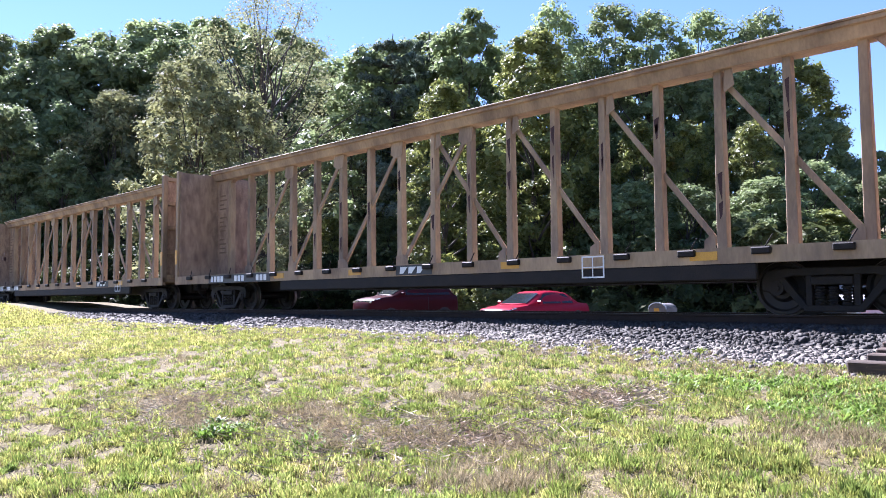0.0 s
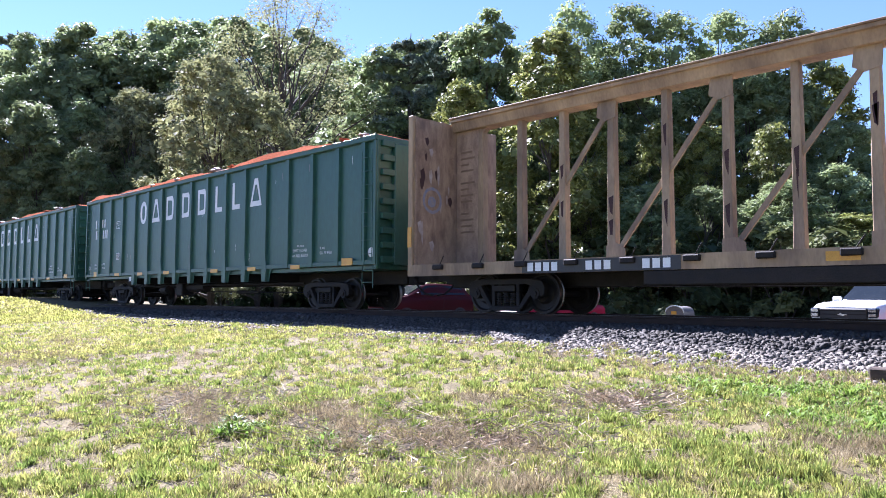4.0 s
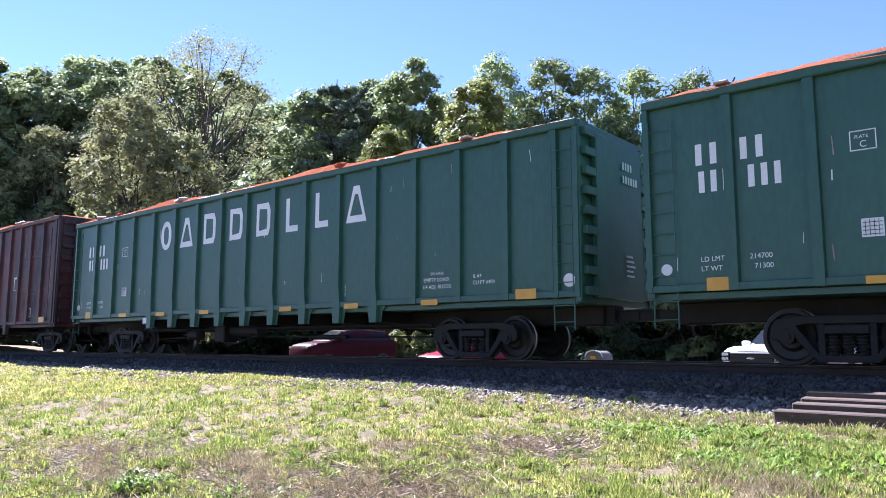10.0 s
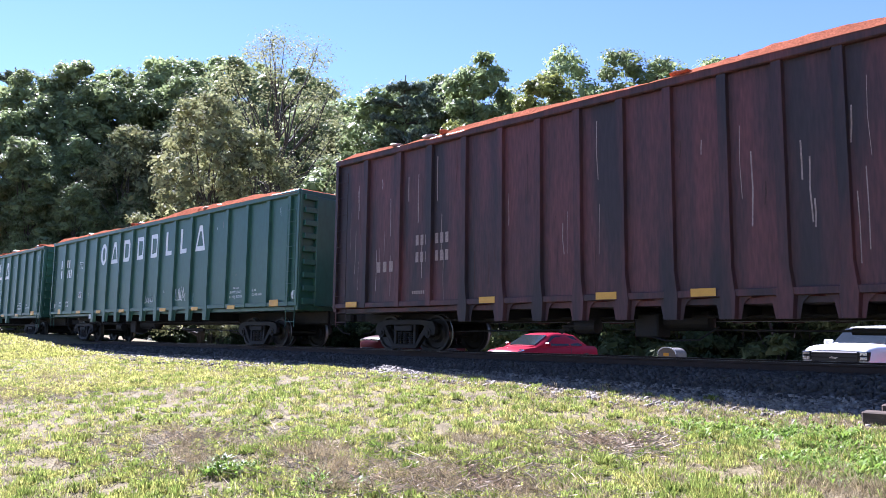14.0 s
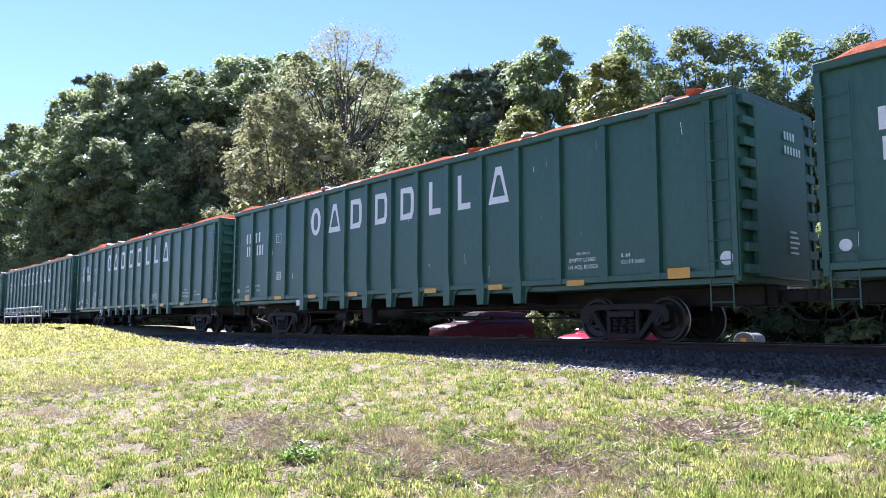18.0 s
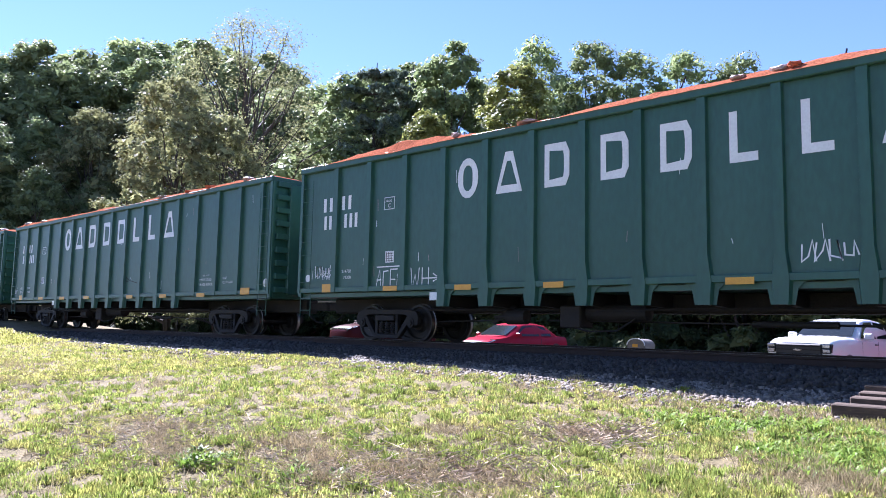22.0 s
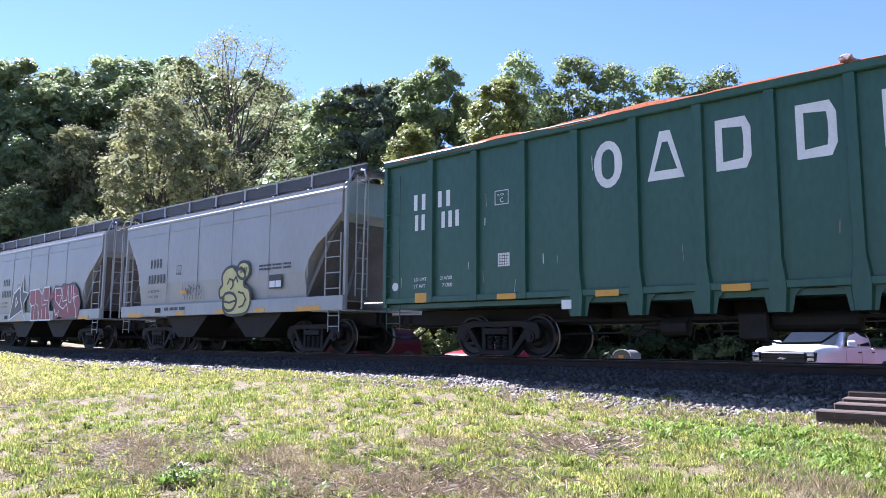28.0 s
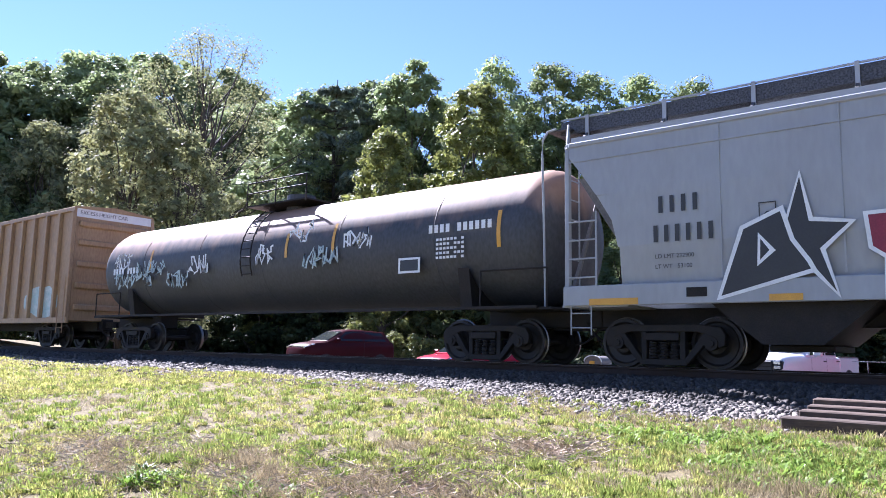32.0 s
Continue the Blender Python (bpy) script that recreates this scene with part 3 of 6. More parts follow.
# ---- freight cars; each stands on the rails with its rear end at x = 0, its near side at y = -1.6 ----
def gondola(name, label, length, ribs, deep, top, sill, low, mat, trucks, end_ribs=8):
    car = thing(name, label, "freight car", "freight cars of the train")
    inner = 1.49
    for s in (-1, 1):
        part("side_panel", box(0.06, length - 0.06, s * inner - 0.02, s * inner + 0.02, sill, top - 0.1), mat, car, at=(0, 0, 0))
        tc = part("top_chord", box(0, length, -0.09, 0.09, -0.16, 0, 0.02), mat, car, at=(0, s * (inner + 0.05), top))
        part("side_sill", box(0.04, length - 0.04, -0.05, 0.05, -0.13, 0, 0.01), mat, car, at=(0, s * (inner + 0.045), sill + 0.13))
        for i, x in enumerate(ribs):
            w = 0.1 if 0 < i < len(ribs) - 1 else 0.06
            lo = low if deep[0] <= x <= deep[1] else sill
            bm = bmesh.new()
            rows = [(lo, w * 1.35), (sill + 0.02, w * 1.7), (sill + 0.5, w), (top - 0.16, w)] if lo == low else [(lo, w), (top - 0.16, w)]
            rings = []
            for z, ww in rows:
                rings.append([bm.verts.new(p) for p in ((x - ww, s * (inner + 0.02), z), (x - ww * 0.8, s * 1.6, z), (x + ww * 0.8, s * 1.6, z), (x + ww, s * (inner + 0.02), z))])
            for p, q in zip(rings, rings[1:]):
                for k in range(4):
                    bm.faces.new((p[k], p[(k + 1) % 4], q[(k + 1) % 4], q[k]))
            bm.faces.new(rings[0])
            bm.faces.new(rings[-1])
            bmesh.ops.recalc_face_normals(bm, faces=bm.faces[:])
            part("rib", bm, mat, car)
            if lo == low:
                web = [(x - 0.44, sill + 0.03), (x + 0.44, sill + 0.03), (x + 0.32, sill - 0.03), (x + 0.24, sill - 0.12), (x + 0.19, low), (x - 0.19, low), (x - 0.24, sill - 0.12), (x - 0.32, sill - 0.03)]
                part("gusset_web", slab(web, "y", s * (inner + 0.005), s * (inner + 0.018)), mat, car)
    for x, s in ((0.05, -1), (length - 0.05, 1)):
        wall = part("end_wall", box(x - 0.02, x + 0.02, -inner, inner, sill - 0.1, top - 0.1), mat, car)
        part("end_chord", box(x - 0.07, x + 0.07, -inner - 0.04, inner + 0.04, top - 0.18, top - 0.01, 0.02), mat, wall)
        ex = x + s * 0.02
        part("end_sheet", box(min(ex, ex + s * 0.13), max(ex, ex + s * 0.13), -1.02, 1.02, sill, top - 0.18, 0.02), mat, wall)
        for k in range(end_ribs + 1):
            z = sill + 0.05 + (top - sill - 0.35) * k / end_ribs
            for s2 in (-1, 1):
                part("end_shelf", box(min(ex, ex + s * 0.13), max(ex, ex + s * 0.13), min(s2 * 1.02, s2 * 1.44), max(s2 * 1.02, s2 * 1.44), z, z + 0.16, 0.01), mat, wall)
        for s2 in (-1, 1):
            part("corner_post", box(x - 0.06, x + 0.06, s2 * 1.5 - 0.06, s2 * 1.5 + 0.06, sill - 0.1, top - 0.02, 0.015), mat, wall)
    part("floor", box(0.1, length - 0.1, -inner + 0.03, inner - 0.03, sill - 0.12, sill - 0.02), mat, car)
    part("centre_sill", box(0.2, length - 0.2, -0.3, 0.3, 0.72, sill - 0.12, 0.02), STEEL, car)
    for x in ribs[1:-1]:
        if deep[0] <= x <= deep[1]:
            part("cross_bearer", slab([(-1.48, sill - 0.12), (-1.4, low + 0.02), (-0.3, 0.8), (0.3, 0.8), (1.4, low + 0.02), (1.48, sill - 0.12)], "x", x - 0.06, x + 0.06), STEEL, car)
    for s in (-1, 1):
        part("brake_pipe", rod((trucks[0] + 1.3, s * 0.9, 0.78), (trucks[1] - 1.3, s * 0.9, 0.78), 0.03, 8), STEEL, car)
    part("air_reservoir", lathe([(-0.75, 0.05), (-0.7, 0.18), (0.7, 0.18), (0.75, 0.05)], 16), STEEL, car, at=pose(length * 0.45, -0.75, 0.72, 0, 0, 90))
    mid = (trucks[0] + trucks[1]) / 2
    part("brake_cylinder", lathe([(-0.3, 0.05), (-0.28, 0.16), (0.2, 0.17), (0.24, 0.06), (0.6, 0.03)], 14), STEEL, car, at=pose(mid - 3.4, -0.95, 0.62, 0, 0, 90))
    part("control_valve", box(mid - 2.2, mid - 1.7, -1.1, -0.6, 0.4, 0.86, 0.03), STEEL, car)
    part("brake_lever", slab([(mid - 4.3, 0.5), (mid - 4.2, 0.46), (mid - 3.6, 0.86), (mid - 3.7, 0.9)], "y", -0.7, -0.66), STEEL, car)
    part("brake_rod", rod((trucks[0] + 0.9, -0.5, 0.5), (mid - 3.9, -0.68, 0.55), 0.02, 6), STEEL, car)
    part("brake_rod", rod((mid - 2.8, -0.6, 0.56), (trucks[1] - 0.9, -0.45, 0.5), 0.02, 6), STEEL, car)
    part("slack_adjuster", rod((mid + 1.5, -0.55, 0.53), (mid + 2.9, -0.53, 0.52), 0.06, 10), STEEL, car)
    part("pipe_loop", tube([(mid - 1.9, -1.05, 0.42), (mid - 1.5, -1.1, 0.34), (mid - 0.9, -1.1, 0.36), (mid - 0.6, -0.9, 0.6)], 0.02, 6), STEEL, car)
    for x in trucks:
        bogie(car, x)
    coupler(car, 0, -1)
    coupler(car, length, 1)
    for x0, x1 in ((0.12, 0.55), (length - 0.58, length - 0.14)):
        ladder(car, x0, x1, -1.56, 0.6, sill, 2, mat)
        ladder(car, x0, x1, -1.6, sill + 0.1, top - 0.4, 8, mat, 0.011)
    return car


G_RIBS = [0.06, 1.5, 2.78, 4.05, 5.3, 6.55, 7.78, 9.0, 10.2, 11.42, 12.7, 13.97, 15.22, 16.47, 17.72, 18.95, 20.1, 20.59]
G_PANEL = -1.514


def net_heap(car, length, top, seed, lift=0.22):
    """Bagged waste heaped above the rim under an orange net."""
    rr = random.Random(seed)
    nx, ny = 110, 16
    ph = [rr.uniform(0, 50) for _ in range(3)]
    verts = []
    for i in range(nx + 1):
        x = 0.12 + (length - 0.24) * i / nx
        hump = max(0, noise.noise((x * 0.28 + ph[0], ph[1], 0)) + 0.4) * lift + 0.01
        hang = 0.02 + 0.16 * max(0, noise.noise((x * 0.5 + ph[1], ph[0], 3)) - 0.05) + 0.015 * noise.noise((x * 7, 0, ph[2]))
        for j in range(ny + 1):
            v = -1 + 2 * j / ny
            y = v * 1.655
            if abs(v) > 0.99:
                z = top - hang
            else:
                rise = (1 - abs(v) ** 6) * smoothstep(0, 0.03, i / nx) * smoothstep(1, 0.97, i / nx)
                z = top + 0.035 + rise * (hump + 0.1 * noise.noise((x * 1.1, v * 3, ph[2])) + 0.05 * noise.noise((x * 5, v * 9, ph[2]))) + 0.012 * noise.noise((x * 9, v * 9, 1))
            verts.append((x, y, max(z, top + 0.012) if abs(v) < 0.99 else z))
    faces = [(i * (ny + 1) + j, (i + 1) * (ny + 1) + j, (i + 1) * (ny + 1) + j + 1, i * (ny + 1) + j + 1) for i in range(nx) for j in range(ny)]
    ob = raw("load_net", verts, faces, NET, car)
    ob["label"] = "orange net over heaped waste"
    for k in range(6):
        bm = bmesh.new()
        bmesh.ops.create_icosphere(bm, subdivisions=2, radius=1)
        w, h = rr.uniform(0.1, 0.28), rr.uniform(0.04, 0.09)
        for q in bm.verts:
            q.co *= 1 + 0.5 * noise.noise(q.co * 1.7 + Vector((k * 9, seed, 0)))
            q.co = Vector((q.co.x * w, q.co.y * 0.2, q.co.z * h))
        part("waste_bag", bm, BAG if k % 3 else NET, car, "bulging plastic waste bag", (rr.uniform(0.6, length - 0.6), -1.42, top + 0.06 + h * 0.5))
    for k in range(rr.randint(2, 4)):
        x = rr.uniform(1, length - 1)
        part("loose_scrap", rod((x, -1.2, top), (x + rr.uniform(-0.3, 0.3), -1.25, top + rr.uniform(0.2, 0.45)), 0.015, 5), STEEL, car)


def outline(points, thick, y0, y1):
    """A closed plain outline of even width round a convex form on a car's side."""
    cx, cz = sum(p[0] for p in points) / len(points), sum(p[1] for p in points) / len(points)
    bm = bmesh.new()
    rows = []
    for x, z in points:
        d = Vector((cx - x, cz - z))
        q = d * min(thick * 1.25 / max(d.length, 1e-6), 0.9)
        rows.append([bm.verts.new(p) for p in ((x, y0, z), (x + q.x, y0, z + q.y), (x + q.x, y1, z + q.y), (x, y1, z))])
    n = len(rows)
    for i in range(n):
        p, q = rows[i], rows[(i + 1) % n]
        for k in range(4):
            bm.faces.new((p[k], p[(k + 1) % 4], q[(k + 1) % 4], q[k]))
    bmesh.ops.recalc_face_normals(bm, faces=bm.faces[:])
    return bm


# the owner's big name is set as plain white shapes, one for each letter
def big_shapes(car):
    z0, z1 = 3.27, 4.17
    y0, y1 = G_PANEL - 0.004, G_PANEL
    for cx, kind in zip((6.0, 7.15, 8.37, 9.68, 10.92, 12.13, 13.3, 14.55), "otpdelln"):
        w, zm = 0.3, (z0 + z1) / 2
        if kind == "o":
            bm = outline([(cx + 0.3 * math.cos(a), zm + 0.46 * math.sin(a)) for a in [2 * math.pi * i / 18 for i in range(18)]], 0.13, y0, y1)
        elif kind in "tn":
            bm = outline([(cx - 0.35, z0), (cx + 0.35, z0), (cx + 0.1, z1), (cx - 0.1, z1)], 0.17, y0, y1)
        elif kind == "l":
            bm = slab([(cx - 0.24, z0), (cx + 0.24, z0), (cx + 0.24, z0 + 0.16), (cx - 0.1, z0 + 0.16), (cx - 0.1, z1), (cx - 0.24, z1)], "y", y0, y1)
        else:
            bm = outline([(cx - w, z0), (cx + w * 0.7, z0), (cx + w, z0 + 0.2), (cx + w, z1 - 0.2), (cx + w * 0.7, z1), (cx - w, z1)], 0.15, y0, y1)
        part("name_shape", bm, WHITE, car)


def green_gondola():
    car = gondola("gondola_car", "dark green high-sided gondola with white shapes and waste under orange net", 20.65, G_RIBS, (5, 15.5), 4.67, 1.22, 0.84, GREEN, (3.0, 17.75))
    big_shapes(car)
    bars(car, "## ##", 0.93, G_PANEL, 3.38, 0.11, 0.37, 0.14, WHITE)
    bars(car, "### ###", 0.97, G_PANEL, 2.9, 0.1, 0.37, 0.105, WHITE)
    writing(car, "LD LMT", 0.95, G_PANEL - 0.002, 1.72, 0.085, WHITE)
    writing(car, "LT WT", 0.95, G_PANEL - 0.002, 1.56, 0.085, WHITE)
    writing(car, "214700", 1.75, G_PANEL - 0.002, 1.72, 0.085, WHITE)
    writing(car, "71300", 1.82, G_PANEL - 0.002, 1.56, 0.085, WHITE)
    for a, b, c, d in ((3.3, 3.66, 3.24, 3.255), (3.3, 3.66, 3.535, 3.55), (3.3, 3.315, 3.255, 3.535), (3.645, 3.66, 3.255, 3.535)):
        plate(car, a, b, c, d, G_PANEL, WHITE, "plate_outline")
    writing(car, "PLATE", 3.36, G_PANEL - 0.002, 3.43, 0.05, WHITE)
    writing(car, "C", 3.43, G_PANEL - 0.002, 3.29, 0.1, WHITE)
    plate(car, 3.38, 3.68, 1.92, 2.2, G_PANEL, WHITE, "placard", "white paper placard")
    for k in range(4):
        plate(car, 3.4, 3.66, 1.955 + 0.06 * k, 1.965 + 0.06 * k, G_PANEL - 0.006, BLACK, "placard_line")
        plate(car, 3.43 + 0.06 * k, 3.438 + 0.06 * k, 1.94, 2.18, G_PANEL - 0.007, BLACK, "placard_line")
    run = random.Random(31)
    for k in range(26):
        x = run.uniform(0.3, 20.3)
        if min(abs(x - q) for q in G_RIBS) > 0.14:
            z = run.uniform(1.5, 4.3)
            strokes(car, [[(x, z), (x + run.uniform(-0.03, 0.03), z - run.uniform(0.06, 0.3))]], G_PANEL + 0.003, run.uniform(0.004, 0.01), run.choice((WHITE, RUNS)), "scratch", "pale scratch in the paint")
    writing(car, "50% VALVE", 16.92, G_PANEL - 0.002, 1.84, 0.055, WHITE)
    writing(car, "EMPTY LOAD", 16.72, G_PANEL - 0.002, 1.69, 0.085, WHITE)
    writing(car, "1/4 ADJ. BLOCK", 16.68, G_PANEL - 0.002, 1.54, 0.085, WHITE)
    plate(car, 4.98, 5.2, 0.98, 1.16, -1.6, WHITE, "stencil_plate")
    writing(car, "IL 64", 18.08, G_PANEL - 0.002, 1.72, 0.08, WHITE)
    writing(car, "CU FT 6400", 18.08, G_PANEL - 0.002, 1.58, 0.08, WHITE)
    for k, (z, pattern) in enumerate(((4.0, "####"), (3.72, "######"))):
        for q, c in enumerate(pattern):
            part("mark_bar", box(20.785, 20.789, 0.05 + 0.12 * q, 0.115 + 0.12 * q, z - 0.08, z + 0.08), WHITE, car)
    for k in range(5):
        part("mark_bar", box(20.785, 20.789, 0.12, 0.42 + 0.05 * (k % 3), 2.1 - 0.1 * k, 2.14 - 0.1 * k), WHITE, car)
    part("round_mark", slab([(20.38 + 0.13 * math.cos(a), 1.55 + 0.13 * math.sin(a)) for a in [2 * math.pi * i / 18 for i in range(18)]], "y", G_PANEL - 0.005, G_PANEL), WHITE, car)
    part("round_mark", slab([(0.35 + 0.1 * math.cos(a), 1.62 + 0.1 * math.sin(a)) for a in [2 * math.pi * i / 18 for i in range(18)]], "y", G_PANEL - 0.005, G_PANEL), WHITE, car)
    for x, z0, h in ((1.06, 1.2, 0.22), (3.4, 1.2, 0.12), (5.72, 1.18, 0.12), (8.1, 1.18, 0.12), (11.8, 1.16, 0.12), (14.25, 1.16, 0.12), (16.7, 1.16, 0.12), (19.2, 1.2, 0.2)):
        plate(car, x, x + 0.48, z0 + 0.02, z0 + 0.02 + h, -1.586, YELLOW, "reflector")
    return car


def maroon_gondola():
    ribs = [0.06, 1.3, 2.6, 3.72, 4.85, 5.95, 7.0, 8.0, 9.0, 10.0, 11.05, 12.0, 12.95, 13.95, 15.0, 16.0, 17.0, 18.0, 19.0, 20.1, 21.2, 21.44]
    car = gondola("rusty_gondola_car", "rust-stained maroon high-sided gondola with waste under orange net", 21.5, ribs, (4.5, 17.2), 5.2, 1.1, 0.72, MAROON, (2.35, 20.0))
    plate(car, 17.48, 17.78, 2.43, 3.03, -1.516, WHITE, "placard", "faded white placard")
    plate(car, 17.54, 17.72, 2.5, 2.96, -1.523, MAROON, "placard_inset")
    for a, b, c, d in ((18.78, 19.27, 1.4, 1.42), (18.78, 19.27, 1.72, 1.74), (18.78, 18.8, 1.42, 1.72), (19.25, 19.27, 1.42, 1.72), (18.98, 19.0, 1.42, 1.72), (18.9, 19.2, 1.5, 1.52)):
        plate(car, a, b, c, d, -1.516, WHITE, "lube_plate_line")
    for x in (0.6, 5.38, 8.43, 10.39, 13.48, 15.46):
        plate(car, x, x + 0.46, 1.12, 1.26, -1.606 if x < 1 else -1.6, YELLOW, "reflector")
    plate(car, 20.24, 20.71, 1.15, 1.36, -1.606, YELLOW, "reflector")
    bars(car, "####", 1.75, -1.514, 2.0, 0.13, 0.27, 0.11, RUNS)
    bars(car, "### ###", 3.2, -1.514, 2.6, 0.1, 0.25, 0.07, RUNS)
    bars(car, "### ###", 3.2, -1.514, 2.18, 0.1, 0.25, 0.07, RUNS)
    bars(car, "##########", 3.1, -1.514, 1.4, 0.045, 0.08, 0.03, RUNS)
    # pale runs down the panels, and worn outlines of old panels near the front end
    for a, b in ((17.1, 17.9), (18.1, 18.9), (19.1, 20.0), (20.2, 21.1)):
        for z in (2.44, 3.75):
            part("side_band", box(a, b, -1.535, -1.51, z - 0.05, z + 0.05, 0.008), MAROON, car)
    run = random.Random(12)
    for k in range(70):
        x = run.uniform(17.2, 21.1)
        z = run.choice((4.8, 3.65, 2.35)) - run.uniform(0, 0.4)
        l = run.uniform(0.25, 0.75)
        if min(abs(x - q) for q in ribs) > 0.17:
            strokes(car, [[(x, z), (x + run.uniform(-0.05, 0.05), z - l * 0.5), (x + run.uniform(-0.04, 0.04), z - l)]], -1.5115, run.uniform(0.006, 0.022), DARKRUN, "rust_stain", "dark stain down the side")
    for k in range(110):
        x = run.uniform(0.4, 21.0)
        if min(abs(x - q) for q in ribs) < 0.14:
            continue
        z = run.uniform(2.2, 4.8)
        l = run.uniform(0.2, 1.3)
        strokes(car, [[(x, z), (x + run.uniform(-0.02, 0.02), z - l * 0.5), (x + run.uniform(-0.03, 0.03), z - l)]], -1.511, run.uniform(0.004, 0.014), run.choice((RUNS, RUNS, DARKRUN)), "paint_run", "dried run down the side")
    net_heap(car, 21.5, 5.2, 77, 0.25)
    return car


def centre_beam(name, logo):
    """A bulkhead flat car with a trussed beam along its middle."""
    L, first, last = 23.45, -0.33, 22.85
    car = thing(name, "weathered tan centre-beam flat car with open truss, empty", "freight car", "freight cars of the train")
    part("deck", slab([(-1.5, 1.12), (1.5, 1.12), (1.5, 1.02), (0.3, 0.95), (-0.3, 0.95), (-1.5, 1.02)], "x", first + 0.05, last - 0.05), BUFF, car)
    for s in (-1, 1):
        part("side_sill", slab([(s * 1.5, 1.16), (s * 1.58, 1.16), (s * 1.58, 0.88), (s * 1.44, 0.88), (s * 1.44, 0.92), (s * 1.5, 0.92)], "x", first, last), BUFF, car)
        part("black_sill_band", box(6.2, L - 3.4, s * 1.52 - 0.055, s * 1.52 + 0.055, 0.6, 0.88, 0.02), STEEL, car)
    part("centre_sill", box(0, last - 0.3, -0.3, 0.3, 0.6, 0.95, 0.02), STEEL, car)
    part("top_chord", slab([(-0.38, 4.98), (0.38, 4.98), (0.38, 4.9), (0.3, 4.9), (0.22, 4.68), (-0.22, 4.68), (-0.3, 4.9), (-0.38, 4.9)], "x", first + 0.24, last - 0.24, 0.01), BUFF, car)
    part("chord_lip", box(first + 0.24, last - 0.24, -0.42, 0.42, 4.98, 5.02, 0.01), BUFF, car)
    xs = [3.3 + (L - 6.6) * i / 13 for i in range(14)]
    for x in [0.77, 2.05] + xs + [L - 2.05]:
        p = part("post", slab([(x - 0.105, 1.12), (x + 0.105, 1.12), (x + 0.075, 4.7), (x - 0.075, 4.7)], "y", -0.1, 0.1, 0.012), BUFF, car)
        part("lading_strap_anchor", box(x - 0.16, x + 0.16, -1.66, -1.5, 1.02, 1.14, 0.02), STEEL, p)
        part("winch_handle", rod((x + 0.05, -1.6, 1.12), (x + 0.2, -1.62, 1.34), 0.012, 5), STEEL, p)
    feet = [(2.0, xs[1]), (xs[1], xs[3]), (xs[3], xs[5]), (xs[5], xs[7])]
    for k, (a, b) in enumerate(feet + [(L - a, L - b) for a, b in feet]):
        y = -0.055 if k < 4 else 0.005
        part("brace", slab([(a, 1.2 - 0.09), (a, 1.2 + 0.09), (b, 4.6 + 0.09), (b, 4.6 - 0.09)], "y", y, y + 0.05), BUFF, car)
    for k, (a, b) in enumerate(feet + [(L - a, L - b) for a, b in feet]):
        d = 1 if b > a else -1
        part("gusset", slab([(b - 0.16, 4.7), (b + 0.16, 4.7), (b + 0.13, 4.3), (b - d * 0.14, 4.24), (b - d * 0.34, 4.36), (b - d * 0.3, 4.7)], "y", -0.115, -0.1), BUFF, car)
        part("gusset", slab([(a - 0.12, 1.13), (a + d * 0.36, 1.13), (a + d * 0.34, 1.42), (a + d * 0.16, 1.54), (a - 0.12, 1.5)], "y", -0.115, -0.1), BUFF, car)
    stain = random.Random(3)
    for x in xs:
        for k in range(2):
            z, w = stain.uniform(2.0, 4.3), stain.uniform(0.02, 0.06)
            part("rust_stain", slab([(x - w, z), (x + w, z + 0.05), (x + w * 0.6, z - stain.uniform(0.2, 0.6)), (x - w * 0.5, z - 0.3)], "y", -0.1025, -0.1), DARKRUN, car, "dark rust stain")
    for x, s in ((first, 1), (last, -1)):
        x1 = x + s * 0.22
        bh = part("bulkhead", box(min(x + s * 0.16, x1), max(x + s * 0.16, x1), -1.52, 1.52, 1.0, 4.88), RUSTED, car, "tall rust-blotched steel bulkhead")
        for y in (-1.5, -0.5, 0.5, 1.5):
            part("bulkhead_post", slab([(y - 0.09, 1.0), (y + 0.09, 1.0), (y + 0.09, 4.92), (y - 0.09, 4.92)], "x", x, x + s * 0.17, 0.015), BUFF, bh)
        for z in (1.2, 2.1, 3.0, 3.9, 4.8):
            part("bulkhead_beam", box(min(x + s * 0.04, x + s * 0.16), max(x + s * 0.04, x + s * 0.16), -1.5, 1.5, z - 0.07, z + 0.07, 0.01), BUFF, bh)
        part("web_panel", slab([(x + s * 0.24, 1.12), (x + s * 1.06, 1.12), (x + s * 1.0, 1.6), (x + s * 1.0, 4.1), (x + s * 1.12, 4.5), (x + s * 1.3, 4.7), (x + s * 0.24, 4.7)], "y", -0.08, 0.08), RUSTED, car, "blotched rusty end panel of the beam")
        for k in range(14):
            if k not in (4, 9):
                w = (0.4, 0.48, 0.28, 0.44)[k % 4]
                x0 = x + 0.4 if s > 0 else x - 0.4 - w
                part("notice_bar", box(x0, x0 + w, -0.086, -0.08, 4.1 - 0.16 * k, 4.15 - 0.16 * k), NOTICE, car)
        part("reflector", box(min(x + s * 0.02, x + s * 0.15), max(x + s * 0.02, x + s * 0.15), -1.612, -1.595, 1.6, 2.1), YELLOW, bh)
    for x in (2.4, L - 2.4):
        bogie(car, x)
    coupler(car, first, -1)
    coupler(car, last, 1)
    for x in (5.9, 9.4, 14.6, 18.9):
        plate(car, x, x + 0.5, 0.95, 1.1, -1.584, YELLOW, "reflector")
    at = 16.95 if logo else 11.4
    plate(car, at - 0.15, at + 1.1, 0.9, 1.14, -1.585, BLACK, "logo_panel")
